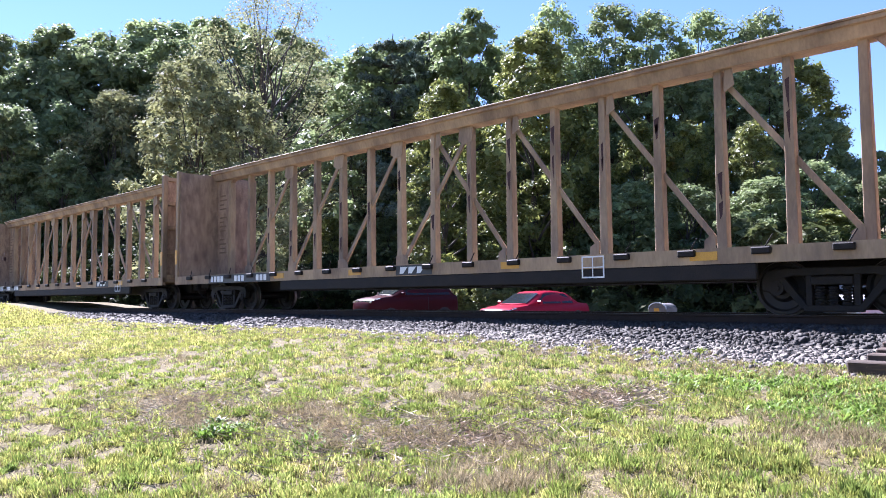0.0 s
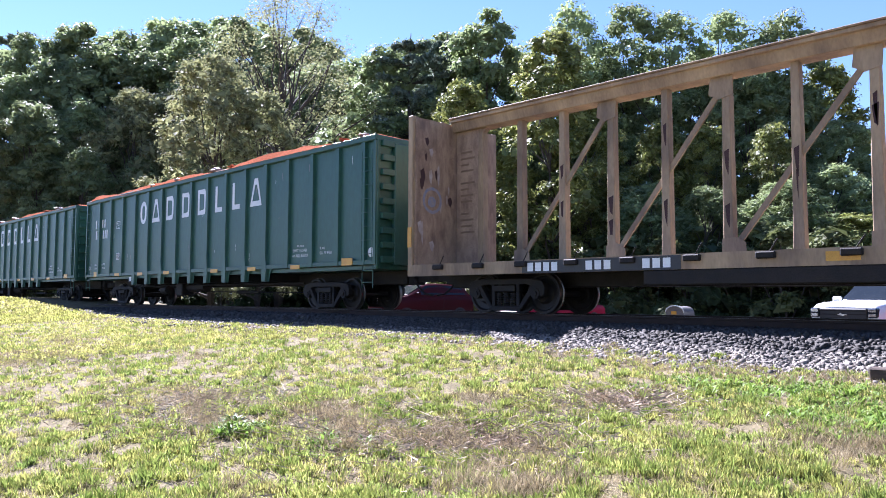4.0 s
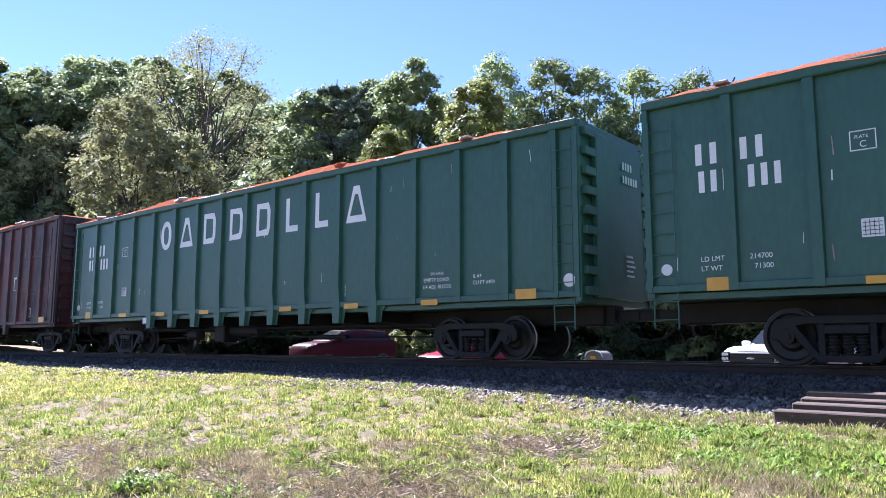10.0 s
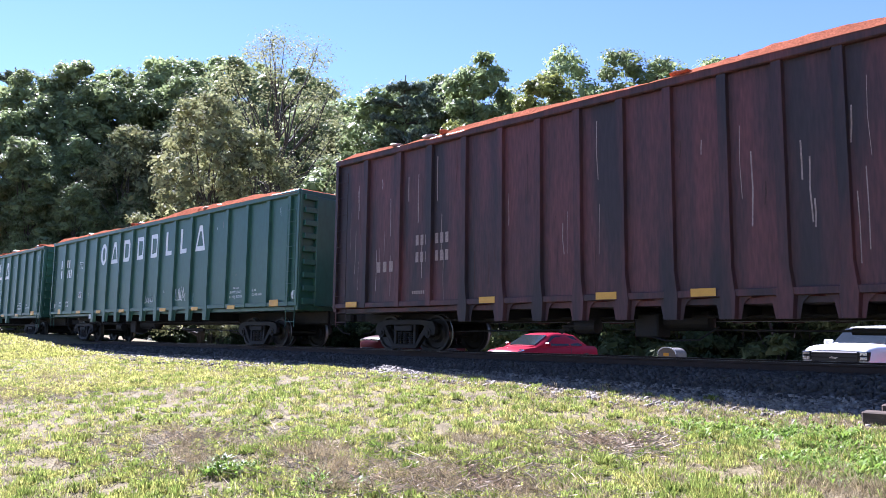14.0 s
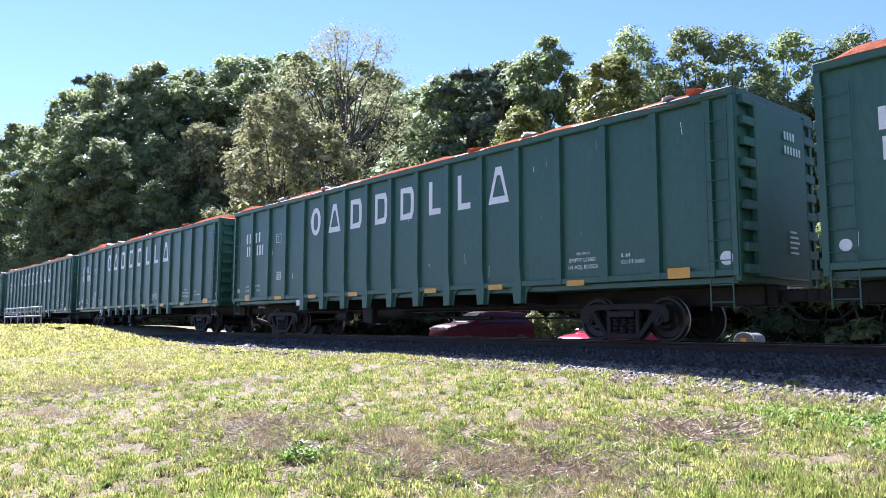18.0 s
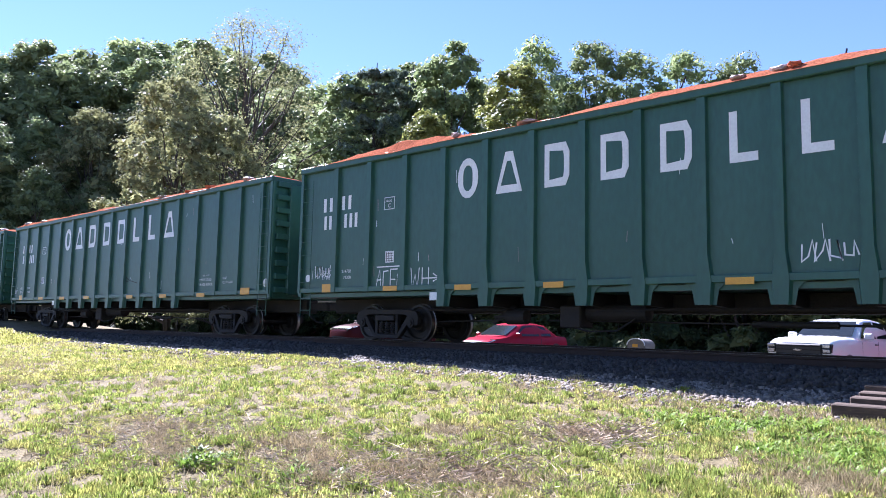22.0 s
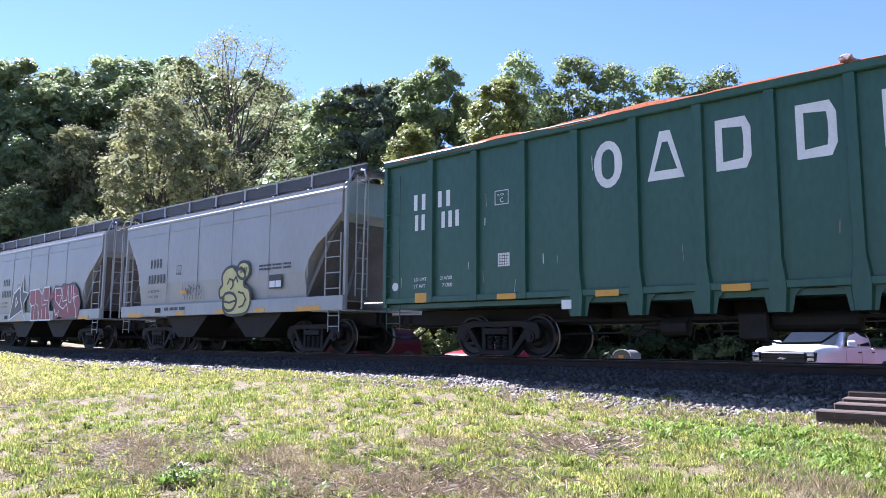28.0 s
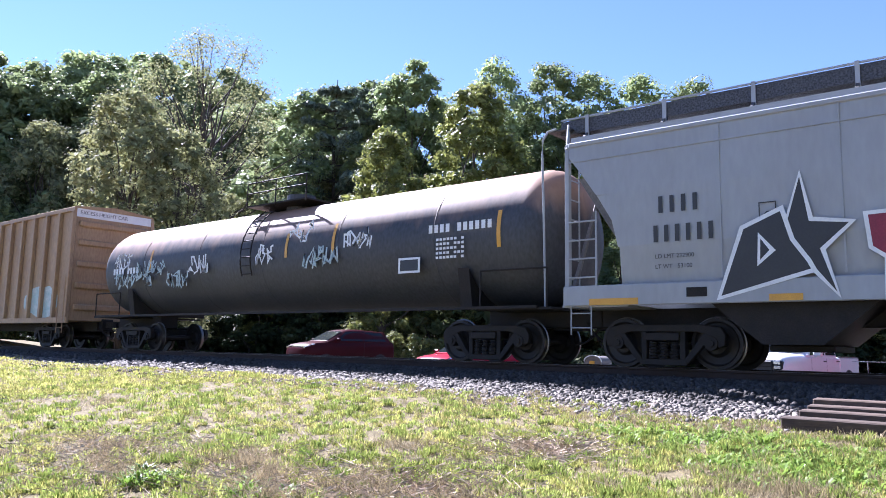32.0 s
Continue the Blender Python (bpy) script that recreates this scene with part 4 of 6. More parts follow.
    for x in (at, at + 0.3, at + 0.6):
        part("logo_shape", slab([(x, 0.94), (x + 0.12, 0.94), (x + 0.27, 1.1), (x + 0.02, 1.1)], "y", -1.596, -1.59), WHITE, car)
    for a, b, c, d in ((16.66, 17.17, 0.7, 0.73), (16.66, 17.17, 1.1, 1.13), (16.66, 16.69, 0.73, 1.1), (17.14, 17.17, 0.73, 1.1), (16.9, 16.92, 0.73, 1.1), (16.69, 17.14, 0.9, 0.92)):
        plate(car, a + (2.05 if logo else 0), b + (2.05 if logo else 0), c, d, -1.586, WHITE, "lube_plate_line")
    tag = 3.47 if logo else 2.2
    plate(car, tag - 0.15, tag + 3.5, 0.88, 1.14, -1.585, BLACK, "number_panel")
    bars(car, "####   ###   ###", tag, -1.592, 0.92, 0.15, 0.18, 0.06, WHITE)
    if logo:
        face = first + 0.22
        old = random.Random(8)

        def disc(name, y, z, r, depth, mat, label=""):
            ring = [(y + r * math.cos(2 * math.pi * i / 24), z + r * math.sin(2 * math.pi * i / 24)) for i in range(24)]
            part(name, slab(ring, "x", face, face + depth), mat, car, label)
        blue = material("faded_blue_paint", (0.16, 0.2, 0.3), (0.3, 0.24, 0.22), 9, 0.6, 0.7, fine=0.3)
        disc("logo_disc", -0.95, 2.82, 0.34, 0.003, blue, "faded blue round mark")
        disc("logo_ring", -0.95, 2.82, 0.26, 0.005, RUSTED)
        disc("logo_heart", -0.97, 2.78, 0.14, 0.007, blue)
        for k in range(16):
            y, z = old.uniform(-1.4, -0.25), old.uniform(1.4, 4.5)
            h, w = old.uniform(0.15, 0.5), old.uniform(0.03, 0.09)
            part("flaked_paint", slab([(y - w, z), (y + w * 0.4, z + h * 0.2), (y + w, z - h * 0.3), (y + w * 0.3, z - h), (y - w * 0.5, z - h * 0.7)], "x", face, face + 0.002 + 0.0002 * k), PALEFLAKE if k % 3 else DARKRUN, car)
    return car


def covered_hopper(name, label):
    L = 11.75
    car = thing(name, label, "freight car", "freight cars of the train")
    prof = [(-1.42, 1.5), (-1.52, 2.2), (-1.54, 3.2), (-1.52, 4.2), (-1.46, 4.3), (-1.46, 4.42), (-1.1, 4.52), (0, 4.58), (1.1, 4.52), (1.46, 4.42), (1.46, 4.3), (1.52, 4.2), (1.54, 3.2), (1.52, 2.2), (1.42, 1.5)]

    def section(x, keep):
        # `keep` is the height under which the slope sheet has cut the shell away
        return [(x, y, max(z, keep)) for y, z in prof]
    bm = bmesh.new()
    xs = [(0.12, 4.0), (0.35, 3.7), (0.7, 3.2), (1.0, 2.7), (1.12, 2.2), (1.15, 1.5)]
    rows = xs + [(L - 1.62, 1.5), (L - 1.6, 2.0), (L - 1.45, 2.5), (L - 1.1, 2.9), (L - 0.75, 3.1), (L - 0.4, 3.4), (L - 0.14, 3.65)]
    rings = [[bm.verts.new(p) for p in section(x, k)] for x, k in rows]
    n = len(prof)
    for p, q in zip(rings, rings[1:]):
        for k in range(n - 1):
            bm.faces.new((p[k], q[k], q[k + 1], p[k + 1]))
        bm.faces.new((p[0], p[n - 1], q[n - 1], q[0]))
    bm.faces.new(rings[0])
    bm.faces.new(rings[-1][::-1])
    bmesh.ops.remove_doubles(bm, verts=bm.verts[:], dist=0.0005)
    bmesh.ops.recalc_face_normals(bm, faces=bm.faces[:])
    part("shell", bm, HOPGREY, car, "light grey curved hopper shell")
    for x in (3.0, 4.85, 6.7, 8.55):
        part("weld_seam", box(x - 0.012, x + 0.012, -1.548, -1.535, 1.55, 4.2), HOPGREY, car)
    for s in (-1, 1):
        part("eave_rail", box(0.1, L - 0.1, s * 1.5 - 0.05, s * 1.5 + 0.05, 4.2, 4.3, 0.02), HOPGREY, car)
        part("side_sill", box(0, L, s * 1.53 - 0.04, s * 1.53 + 0.04, 1.12, 1.5, 0.015), HOPGREY, car)
        part("slope_bar", box(0.02, 1.1, s * 1.5 - 0.03, s * 1.5 + 0.03, 1.36, 1.48, 0.01), HOPGREY, car)
    part("centre_sill", box(0.1, L - 0.1, -0.3, 0.3, 0.75, 1.12, 0.02), STEEL, car)
    for x in (4.0, 7.75):
        part("discharge_bay", slab([(x - 1.7, 1.5), (x - 0.45, 0.45), (x + 0.45, 0.45), (x + 1.7, 1.5)], "y", -1.35, 1.35), STEEL, car, "grimy hopper outlet")
        part("outlet_gate", box(x - 0.5, x + 0.5, -0.8, 0.8, 0.34, 0.45, 0.02), STEEL, car)
    for x, s in ((0, 1), (L, -1)):
        # slope sheet and end braces carry the end's shade in their colour
        slope = part("slope_sheet", slab([(x + s * 0.25, 3.6), (x + s * 1.6, 1.5), (x + s * 1.75, 1.5), (x + s * 0.4, 3.6)], "y", -1.4, 1.4), HOPSHADE, car)
        for y in (-1.45, 1.45):
            part("end_post", box(min(x, x + s * 0.1), max(x, x + s * 0.1), y - 0.05, y + 0.05, 1.12, 4.3, 0.012), HOPGREY, car)
            part("end_brace", rod((x + s * 0.1, y * 0.9, 1.5), (x + s * 0.3, y * 0.35, 3.6), 0.05, 6), HOPSHADE, car)
        part("end_platform", box(min(x - s * 0.05, x + s * 1.3), max(x - s * 0.05, x + s * 1.3), -1.5, 1.5, 1.1, 1.14), HOPGREY, car)
        ladder(car, x + s * 0.12, x + s * 0.7, -1.56, 1.48, 3.1 if s < 0 else 2.9, 4, HOPGREY, 0.02)
        ladder(car, x + s * 0.16, x + s * 0.58, -1.54, 0.58, 1.12, 2, HOPGREY, 0.014)
        lad = ladder(car, 0, 0.4, 0, 1.48, 4.65, 8, HOPGREY, 0.02)
        lad.matrix_basis = pose(x - s * 0.06, -1.2, 0, 0, 0, 90)
        part("grab_curve", rod((x + s * 0.05, -1.5, 4.2), (x - s * 0.02, -1.3, 4.75), 0.025, 6), HOPGREY, car)
    walkway = part("running_board", box(-0.5, L + 0.5, -0.95, -0.35, 4.72, 4.75), GRATE, car, "perforated steel roof walkway")
    for x, s in ((0, -1), (L, 1)):
        part("end_walkway", box(min(x, x + s * 0.5), max(x, x + s * 0.5), -1.3, 1.3, 4.675, 4.705), GRATE, car, "perforated crossing walkway at the end")
        part("hand_bar", tube([(x + s * 0.3, -1.3, 4.72), (x + s * 0.48, -1.34, 4.68), (x + s * 0.57, -1.38, 4.5), (x + s * 0.58, -1.38, 4.2), (x + s * 0.55, -1.38, 3.2), (x + s * 0.5, -1.38, 1.14)], 0.025, 7), HOPGREY, car, "bent pipe handrail")
    part("running_board", box(-0.5, L + 0.5, 0.35, 0.95, 4.72, 4.75), GRATE, car)
    for i in range(8):
        x = 0.3 + (L - 0.6) * i / 7
        part("walkway_bracket", slab([(-1.3, 4.46), (-1.22, 4.46), (-1.0, 4.6), (-1.0, 4.64), (-1.1, 4.62)], "x", x - 0.025, x + 0.025), GRATE, car)
        part("walkway_post", box(x - 0.035, x + 0.035, -1.14, -1.11, 4.46, 4.96), HOPGREY, car)
    part("walkway_panel", box(-0.3, L + 0.3, -1.1, -1.09, 4.62, 4.9), GRATE, car, "dark perforated walkway panel")
    part("walkway_rail", box(-0.3, L + 0.3, -1.12, -1.08, 4.92, 4.95), HOPGREY, car, "thin top rail of the walkway")
    for s in (-1, 1):
        part("eave_seam", box(0.12, L - 0.12, s * 1.535 - 0.012, s * 1.535 + 0.012, 3.9, 3.93), HOPGREY, car)
    for x in (2.6, 4.8, 7.0, 9.2):
        part("roof_hatch", box(x - 0.6, x + 0.6, -0.3, 0.3, 4.56, 4.7, 0.04), HOPGREY, car)
    for x in (1.75, L - 1.75):
        bogie(car, x)
    coupler(car, 0, -1)
    coupler(car, L, 1)
    bars(car, "####", 1.92, -1.55, 2.74, 0.075, 0.3, 0.13, BLACK)
    bars(car, "######", 1.82, -1.55, 2.22, 0.075, 0.3, 0.12, BLACK)
    writing(car, "LD LMT 232900", 1.84, -1.552, 1.93, 0.075, BLACK)
    writing(car, "LT WT   53100", 1.84, -1.552, 1.75, 0.075, BLACK)
    for a, b, c, d in ((3.62, 3.89, 2.45, 2.465), (3.62, 3.89, 2.735, 2.75), (3.62, 3.635, 2.465, 2.735), (3.875, 3.89, 2.465, 2.735)):
        plate(car, a, b, c, d, -1.548, BLACK, "plate_outline")
    writing(car, "C", 3.7, -1.55, 2.49, 0.11, BLACK)
    plate(car, 0.56, 1.52, 1.13, 1.25, -1.574, YELLOW, "reflector")
    for x in (3.74, 6.0, 8.0):
        plate(car, x, x + 0.5, 1.14, 1.25, -1.574, YELLOW, "reflector")
    plate(car, 9.9, 10.9, 1.13, 1.25, -1.574, YELLOW, "reflector")
    return car


def tank_car():
    L = 18.2
    car = thing("tank_car", "black tank car with rust-brown top and sprayed white scrawl", "freight car", "freight cars of the train")
    r, zc = 1.5, 2.7
    seg = 44
    prof = [(0.0, 0.02), (0.02, 0.5), (0.1, 0.95), (0.28, 1.28), (0.5, 1.45), (0.72, r), (L - 0.72, r), (L - 0.5, 1.45), (L - 0.28, 1.28), (L - 0.1, 0.95), (L - 0.02, 0.5), (L, 0.02)]
    shell = lathe([(-x, rr) for x, rr in prof], seg)
    part("tank_shell", shell, TANKSHELL, car, "rust-washed black tank shell", pose(0, 0, zc, 0, 0, 90), True)
    for x in (3.0, 6.1, 9.1, 12.1, 15.2):
        part("weld_band", lathe([(-0.02, r + 0.004), (0, r + 0.008), (0.02, r + 0.004)], 44), TANKSHELL, car, at=pose(x, 0, zc, 0, 0, 90))
    for x in (0.9, L - 0.9):
        part("stub_sill", box(x - 1.4, x + 1.4, -0.32, 0.32, 0.75, 1.2, 0.03), STEEL, car)
        part("saddle", slab([(-1.3, 1.15), (-1.45, 2.0), (-1.1, 1.6), (0, 1.2), (1.1, 1.6), (1.45, 2.0), (1.3, 1.15)], "x", x + (1.3 if x < 5 else -1.3) - 0.15, x + (1.3 if x < 5 else -1.3) + 0.15), STEEL, car)
        part("end_platform", box(x - 0.9, x + 0.9, -1.5, 1.5, 1.08, 1.13), STEEL, car)
        part("grab_rail", rod((x - 0.8, -1.5, 1.9), (x + 0.8, -1.5, 1.9), 0.02, 6), STEEL, car)
        for dx in (-0.8, 0.8):
            part("rail_post", rod((x + dx, -1.5, 1.1), (x + dx, -1.5, 1.9), 0.02, 6), STEEL, car)
    part("side_walk", box(0.3, L - 0.3, -1.58, -1.48, 1.1, 1.16), STEEL, car)
    part("manway", rod((8.9, 0, zc + r - 0.05), (8.9, 0, zc + r + 0.4), 0.42, 20), TANKBLACK, car)
    plat = part("top_platform", box(7.6, 10.2, -0.95, 0.95, zc + r + 0.05, zc + r + 0.09), STEEL, car)
    for x in (7.6, 8.9, 10.2):
        part("platform_post", rod((x, -0.95, zc + r), (x, -0.95, zc + r + 0.75), 0.02, 6), STEEL, plat)
    for z in (0.45, 0.75):
        part("platform_rail", rod((7.6, -0.95, zc + r + z), (10.2, -0.95, zc + r + z), 0.02, 6), STEEL, plat)
    arcs = [[(8.3 + dx, -(r + 0.1) * math.cos(radians(a)), zc + (r + 0.1) * math.sin(radians(a))) for a in range(-20, 66, 8)] for dx in (0, 0.45)]
    lad = part("ladder", tube(arcs[0], 0.02, 6), STEEL, car)
    part("stile", tube(arcs[1], 0.02, 6), STEEL, lad)
    for k in range(10):
        a = radians(-18 + 8.4 * k)
        p = (-(r + 0.1) * math.cos(a), zc + (r + 0.1) * math.sin(a))
        part("rung", rod((8.3, *p), (8.75, *p), 0.015, 6), STEEL, lad)
    for x, a0, a1 in ((3.4, -5, 20), (11.9, -5, 25), (16.9, -12, 14), (10.1, -5, 18)):
        bm = bmesh.new()
        for a in range(a0, a1, 5):
            p, q = radians(a), radians(a + 5)
            bm.faces.new([bm.verts.new(v) for v in ((x, -(r + 0.012) * math.cos(p), zc + (r + 0.012) * math.sin(p)), (x + 0.1, -(r + 0.012) * math.cos(p), zc + (r + 0.012) * math.sin(p)), (x + 0.1, -(r + 0.012) * math.cos(q), zc + (r + 0.012) * math.sin(q)), (x, -(r + 0.012) * math.cos(q), zc + (r + 0.012) * math.sin(q)))])
        part("reflector", bm, YELLOW, car)
    plate(car, 14.2, 14.85, 1.95, 2.3, -1.53, WHITE, "placard")
    plate(car, 14.26, 14.79, 2.0, 2.25, -1.537, BLACK, "placard_inset")
    bars(car, "#### ####", 1.2, -1.53, 2.5, 0.12, 0.2, 0.06, WHITE)
    rr = random.Random(5)
    for cx, cz, w in ((1.9, 2.9, 1.0), (2.6, 2.25, 2.4), (3.6, 2.6, 1.6), (5.2, 2.2, 1.3), (12.9, 2.9, 0.8), (6.3, 2.6, 1.0), (10.9, 3.2, 0.9), (11.6, 2.5, 1.2), (9.3, 2.7, 0.6)):
        lines = []
        for k in range(int(5 * w) + 2):
            x = cx + w * (k / (5 * w + 2) - 0.5)
            line = [(x + rr.uniform(-0.12, 0.2), cz + rr.uniform(-0.28, 0.28)) for _ in range(5)]
            lines.append(line)
        strokes(car, lines, -1.55, 0.026, TEAL if w > 1.1 else WHITE, label="pale sprayed scrawl")
    for k in range(5):
        bars(car, "#### ###" if k % 2 else "###### #", 15.3, -1.53, 2.62 - 0.1 * k, 0.07, 0.055, 0.03, WHITE)
    bars(car, "#### ######", 15.1, -1.545, 2.8, 0.1, 0.18, 0.06, WHITE)
    for x in (1.9, L - 1.9):
        bogie(car, x)
    coupler(car, 0, -1)
    coupler(car, L, 1)
    return car


def box_car():
    L = 18.5
    car = thing("box_car", "tall tan boxcar with outside posts and a white end stripe", "freight car", "freight cars of the train")
    part("body", box(0.05, L - 0.05, -1.47, 1.47, 1.0, 5.25, 0.03), BOXTAN, car)
    part("roof", slab([(-1.52, 5.22), (0, 5.36), (1.52, 5.22), (1.5, 5.16), (-1.5, 5.16)], "x", 0, L), BOXTAN, car)
    part("white_stripe", box(L - 0.052, L - 0.02, -1.475, 1.475, 4.85, 5.2), WHITE, car, "white end stripe")
    for s in (-1, 1):
        part("top_rail", box(0, L, s * 1.52 - 0.05, s * 1.52 + 0.05, 5.05, 5.2, 0.01), BOXTAN, car)
        part("side_sill", box(0, L, s * 1.52 - 0.05, s * 1.52 + 0.05, 0.92, 1.12, 0.01), BOXTAN, car)
        for i in range(18):
            x = 0.08 + (L - 0.16) * i / 17
            part("side_post", box(x - 0.08, x + 0.08, s * 1.54 - 0.07, s * 1.54 + 0.07, 1.12, 5.05, 0.015), BOXTAN, car)
    for z in (1.5, 2.3, 3.1, 3.9, 4.6):
        part("end_rib", box(L - 0.06, L + 0.06, -1.35, 1.35, z - 0.12, z + 0.12, 0.05), BOXTAN, car)
    end = writing(car, "EXCESS HEIGHT CAR", 0, 0, 0, 0.14, BLACK)
    end.matrix_basis = pose(L - 0.015, -1.35, 4.95, 90, 0, 90)
    part("graffiti", slab(blob(L - 2.4, 1.75, 1.5, 0.6, 18, 0.15, 3), "y", -1.475, -1.47), material("teal_spray_paint", (0.25, 0.4, 0.4), (0.5, 0.52, 0.5), 5, 0.6, 0.5), car, "pale teal sprayed lettering")
    part("centre_sill", box(0.2, L - 0.2, -0.3, 0.3, 0.65, 1.0), STEEL, car)
    ladder(car, L - 0.6, L - 0.15, -1.62, 0.55, 2.6, 5, BOXTAN)
    for x in (2.6, L - 2.6):
        bogie(car, x)
    coupler(car, 0, -1)
    coupler(car, L, 1)
    return car


# ---- the train, from its head: rear end of each car along the train ----
TRAIN = []


def enlist(car, u):
    car.matrix_basis = pose(u, TRACK_Y, RAIL_Z)
    TRAIN.append((car, u))
    return car


enlist(centre_beam("centre_beam_car", False), -24.6)
enlist(centre_beam("centre_beam_car", True), -48.75)
first = green_gondola()
GREENS = [first] + [copy_thing(first, pose(0, 0, 0)) for _ in range(7)]
for k, (car, u) in enumerate(zip(GREENS, (-70.97, -92.97, -114.93, -160.27, -182.33, -204.4, -226.4, -248.6))):
    net_heap(car, 20.65, 4.67, 20 + k, (0.26, 0.22, 0.24, 0.3, 0.24, 0.3, 0.22, 0.2)[k])
    enlist(car, u)
enlist(maroon_gondola(), -137.9)
hop1 = enlist(covered_hopper("covered_hopper_car", "light grey two-bay covered hopper with a cream sprayed face shape"), -261.8)
hop2 = enlist(covered_hopper("covered_hopper_car", "light grey two-bay covered hopper with dark red and black graffiti"), -275.25)


# ---- sprayed pictures on single cars ----
def fills(car, pts, y, mat, label=""):
    return part("graffiti_fill", slab(pts, "y", y - 0.002, y), mat, car, label)


def closed(pts):
    return pts + pts[:1]


# the dark star shape with a white edge, and two dark red bubble blocks
star = [(2.95, 1.2), (3.35, 2.35), (3.98, 2.62), (4.05, 2.45), (4.26, 3.15), (4.4, 2.4), (4.98, 2.32), (4.55, 1.92), (4.75, 1.2), (4.42, 1.6)]
fills(hop2, star, -1.578, BLACK, "black sprayed star shape")
strokes(hop2, [closed(star), [(3.6, 1.75), (3.62, 2.2), (3.82, 1.95), (3.6, 1.75)], [(3.98, 2.6), (4.12, 2.1), (4.35, 1.75), (4.42, 1.6)]], -1.58, 0.035, WHITE, label="white sprayed edge")
blocks = ([(5.15, 2.42), (5.2, 1.9), (5.4, 1.75), (5.38, 1.14), (6.15, 1.14), (6.2, 1.5), (6.3, 1.14), (7.4, 1.14), (7.2, 1.7), (7.15, 2.5), (6.6, 2.48), (6.45, 2.2), (6.1, 2.45)],
          [(7.55, 2.3), (7.75, 2.5), (8.3, 2.45), (8.5, 2.55), (9.0, 2.5), (9.4, 2.56), (9.85, 2.3), (10.12, 1.75), (9.95, 1.15), (7.7, 1.14), (7.68, 1.6)])
for k, b in enumerate(blocks):
    fills(hop2, b, -1.578, GRAF_RED, "dark red sprayed block")
    strokes(hop2, [closed(b)], -1.58, 0.03, WHITE if k == 0 else BLACK, label="sprayed edge line")
strokes(hop2, [[(5.4, 1.75), (5.7, 1.8), (5.75, 1.2)], [(5.75, 2.4), (5.8, 1.85), (6.1, 1.75), (6.2, 1.2)], [(6.45, 2.2), (6.5, 1.75), (6.95, 1.8)], [(6.6, 2.4), (6.7, 1.95), (7.1, 1.95)], [(6.5, 1.6), (6.6, 1.2)], [(6.9, 1.65), (6.95, 1.2)],
               [(7.75, 2.4), (7.85, 1.9), (8.2, 1.7), (8.45, 2.1), (8.3, 2.4), (7.75, 2.4)], [(7.95, 2.1), (8.1, 2.1)], [(8.25, 2.1), (8.35, 2.1)], [(8.45, 2.4), (8.55, 1.85), (8.9, 1.9), (8.95, 2.45)], [(9.0, 2.4), (9.1, 1.8), (9.3, 1.8), (9.25, 2.45)], [(9.45, 2.45), (9.5, 1.9), (9.75, 1.5), (9.8, 1.2)], [(8.2, 1.7), (8.6, 1.55), (8.9, 1.75), (9.1, 1.4)], [(7.75, 1.6), (7.95, 1.3), (8.2, 1.5), (8.1, 1.2)], [(9.4, 1.95), (9.9, 2.05)], [(9.6, 2.15), (9.65, 1.85)]], -1.582, 0.02, WHITE, label="white sprayed lines")
fills(hop2, blob(7.4, 2.1, 0.13, 0.2, 12, 0.05, 1), -1.578, GRAF_RED)
# the cream face-like bubbles and a thin black scrawl
def rounded(pts, n=8):
    """A smooth closed line through a few points."""
    out, m = [], len(pts)
    for i in range(m):
        p0, p1, p2, p3 = (Vector(pts[(i + k) % m]) for k in (-1, 0, 1, 2))
        for k in range(n):
            u = k / n
            q = p1 * 2 + (p2 - p0) * u + (p0 * 2 - p1 * 5 + p2 * 4 - p3) * u * u + (p1 * 3 - p0 - p2 * 3 + p3) * u ** 3
            out.append((q.x / 2, q.y / 2))
    return out


BUBBLES = (
    rounded([(6.35, 2.0), (6.2, 1.85), (6.25, 1.62), (6.45, 1.6), (6.42, 1.35), (6.6, 1.12), (7.1, 1.08), (7.6, 1.15), (7.8, 1.45), (7.72, 1.8), (7.45, 1.95), (7.5, 2.25), (7.3, 2.45), (7.05, 2.38), (6.85, 2.52), (6.5, 2.45), (6.32, 2.25)]),
    rounded([(7.12, 2.5), (7.3, 2.62), (7.6, 2.58), (7.72, 2.36), (7.6, 2.16), (7.3, 2.14), (7.1, 2.3)]),
    rounded([(6.42, 1.62), (6.62, 1.74), (6.95, 1.7), (7.1, 1.5), (6.95, 1.26), (6.65, 1.22), (6.45, 1.36)]),
)
for k, shape in enumerate(BUBBLES):
    fills(hop1, shape, -1.576 - 0.0012 * k, GRAF_CREAM, "cream sprayed bubble")
    strokes(hop1, [closed(shape)], -1.579 - 0.0012 * k, 0.042, BLACK, label="thick black sprayed outline")
strokes(hop1, [[(6.62, 2.0), (6.72, 2.15), (6.88, 2.12), (6.92, 1.95), (6.8, 1.85)], [(6.95, 2.1), (7.05, 2.2), (7.15, 2.05)], [(7.2, 1.75), (7.45, 1.7), (7.6, 1.5)], [(7.25, 1.3), (7.45, 1.35), (7.55, 1.5)], [(6.45, 1.5), (6.75, 1.45), (7.05, 1.5)]], -1.584, 0.03, BLACK)
strokes(hop1, [[(7.25 + 0.09 * k, 2.3), (7.28 + 0.09 * k, 2.46), (7.33 + 0.09 * k, 2.3)] for k in range(4)], -1.584, 0.014, BLACK)
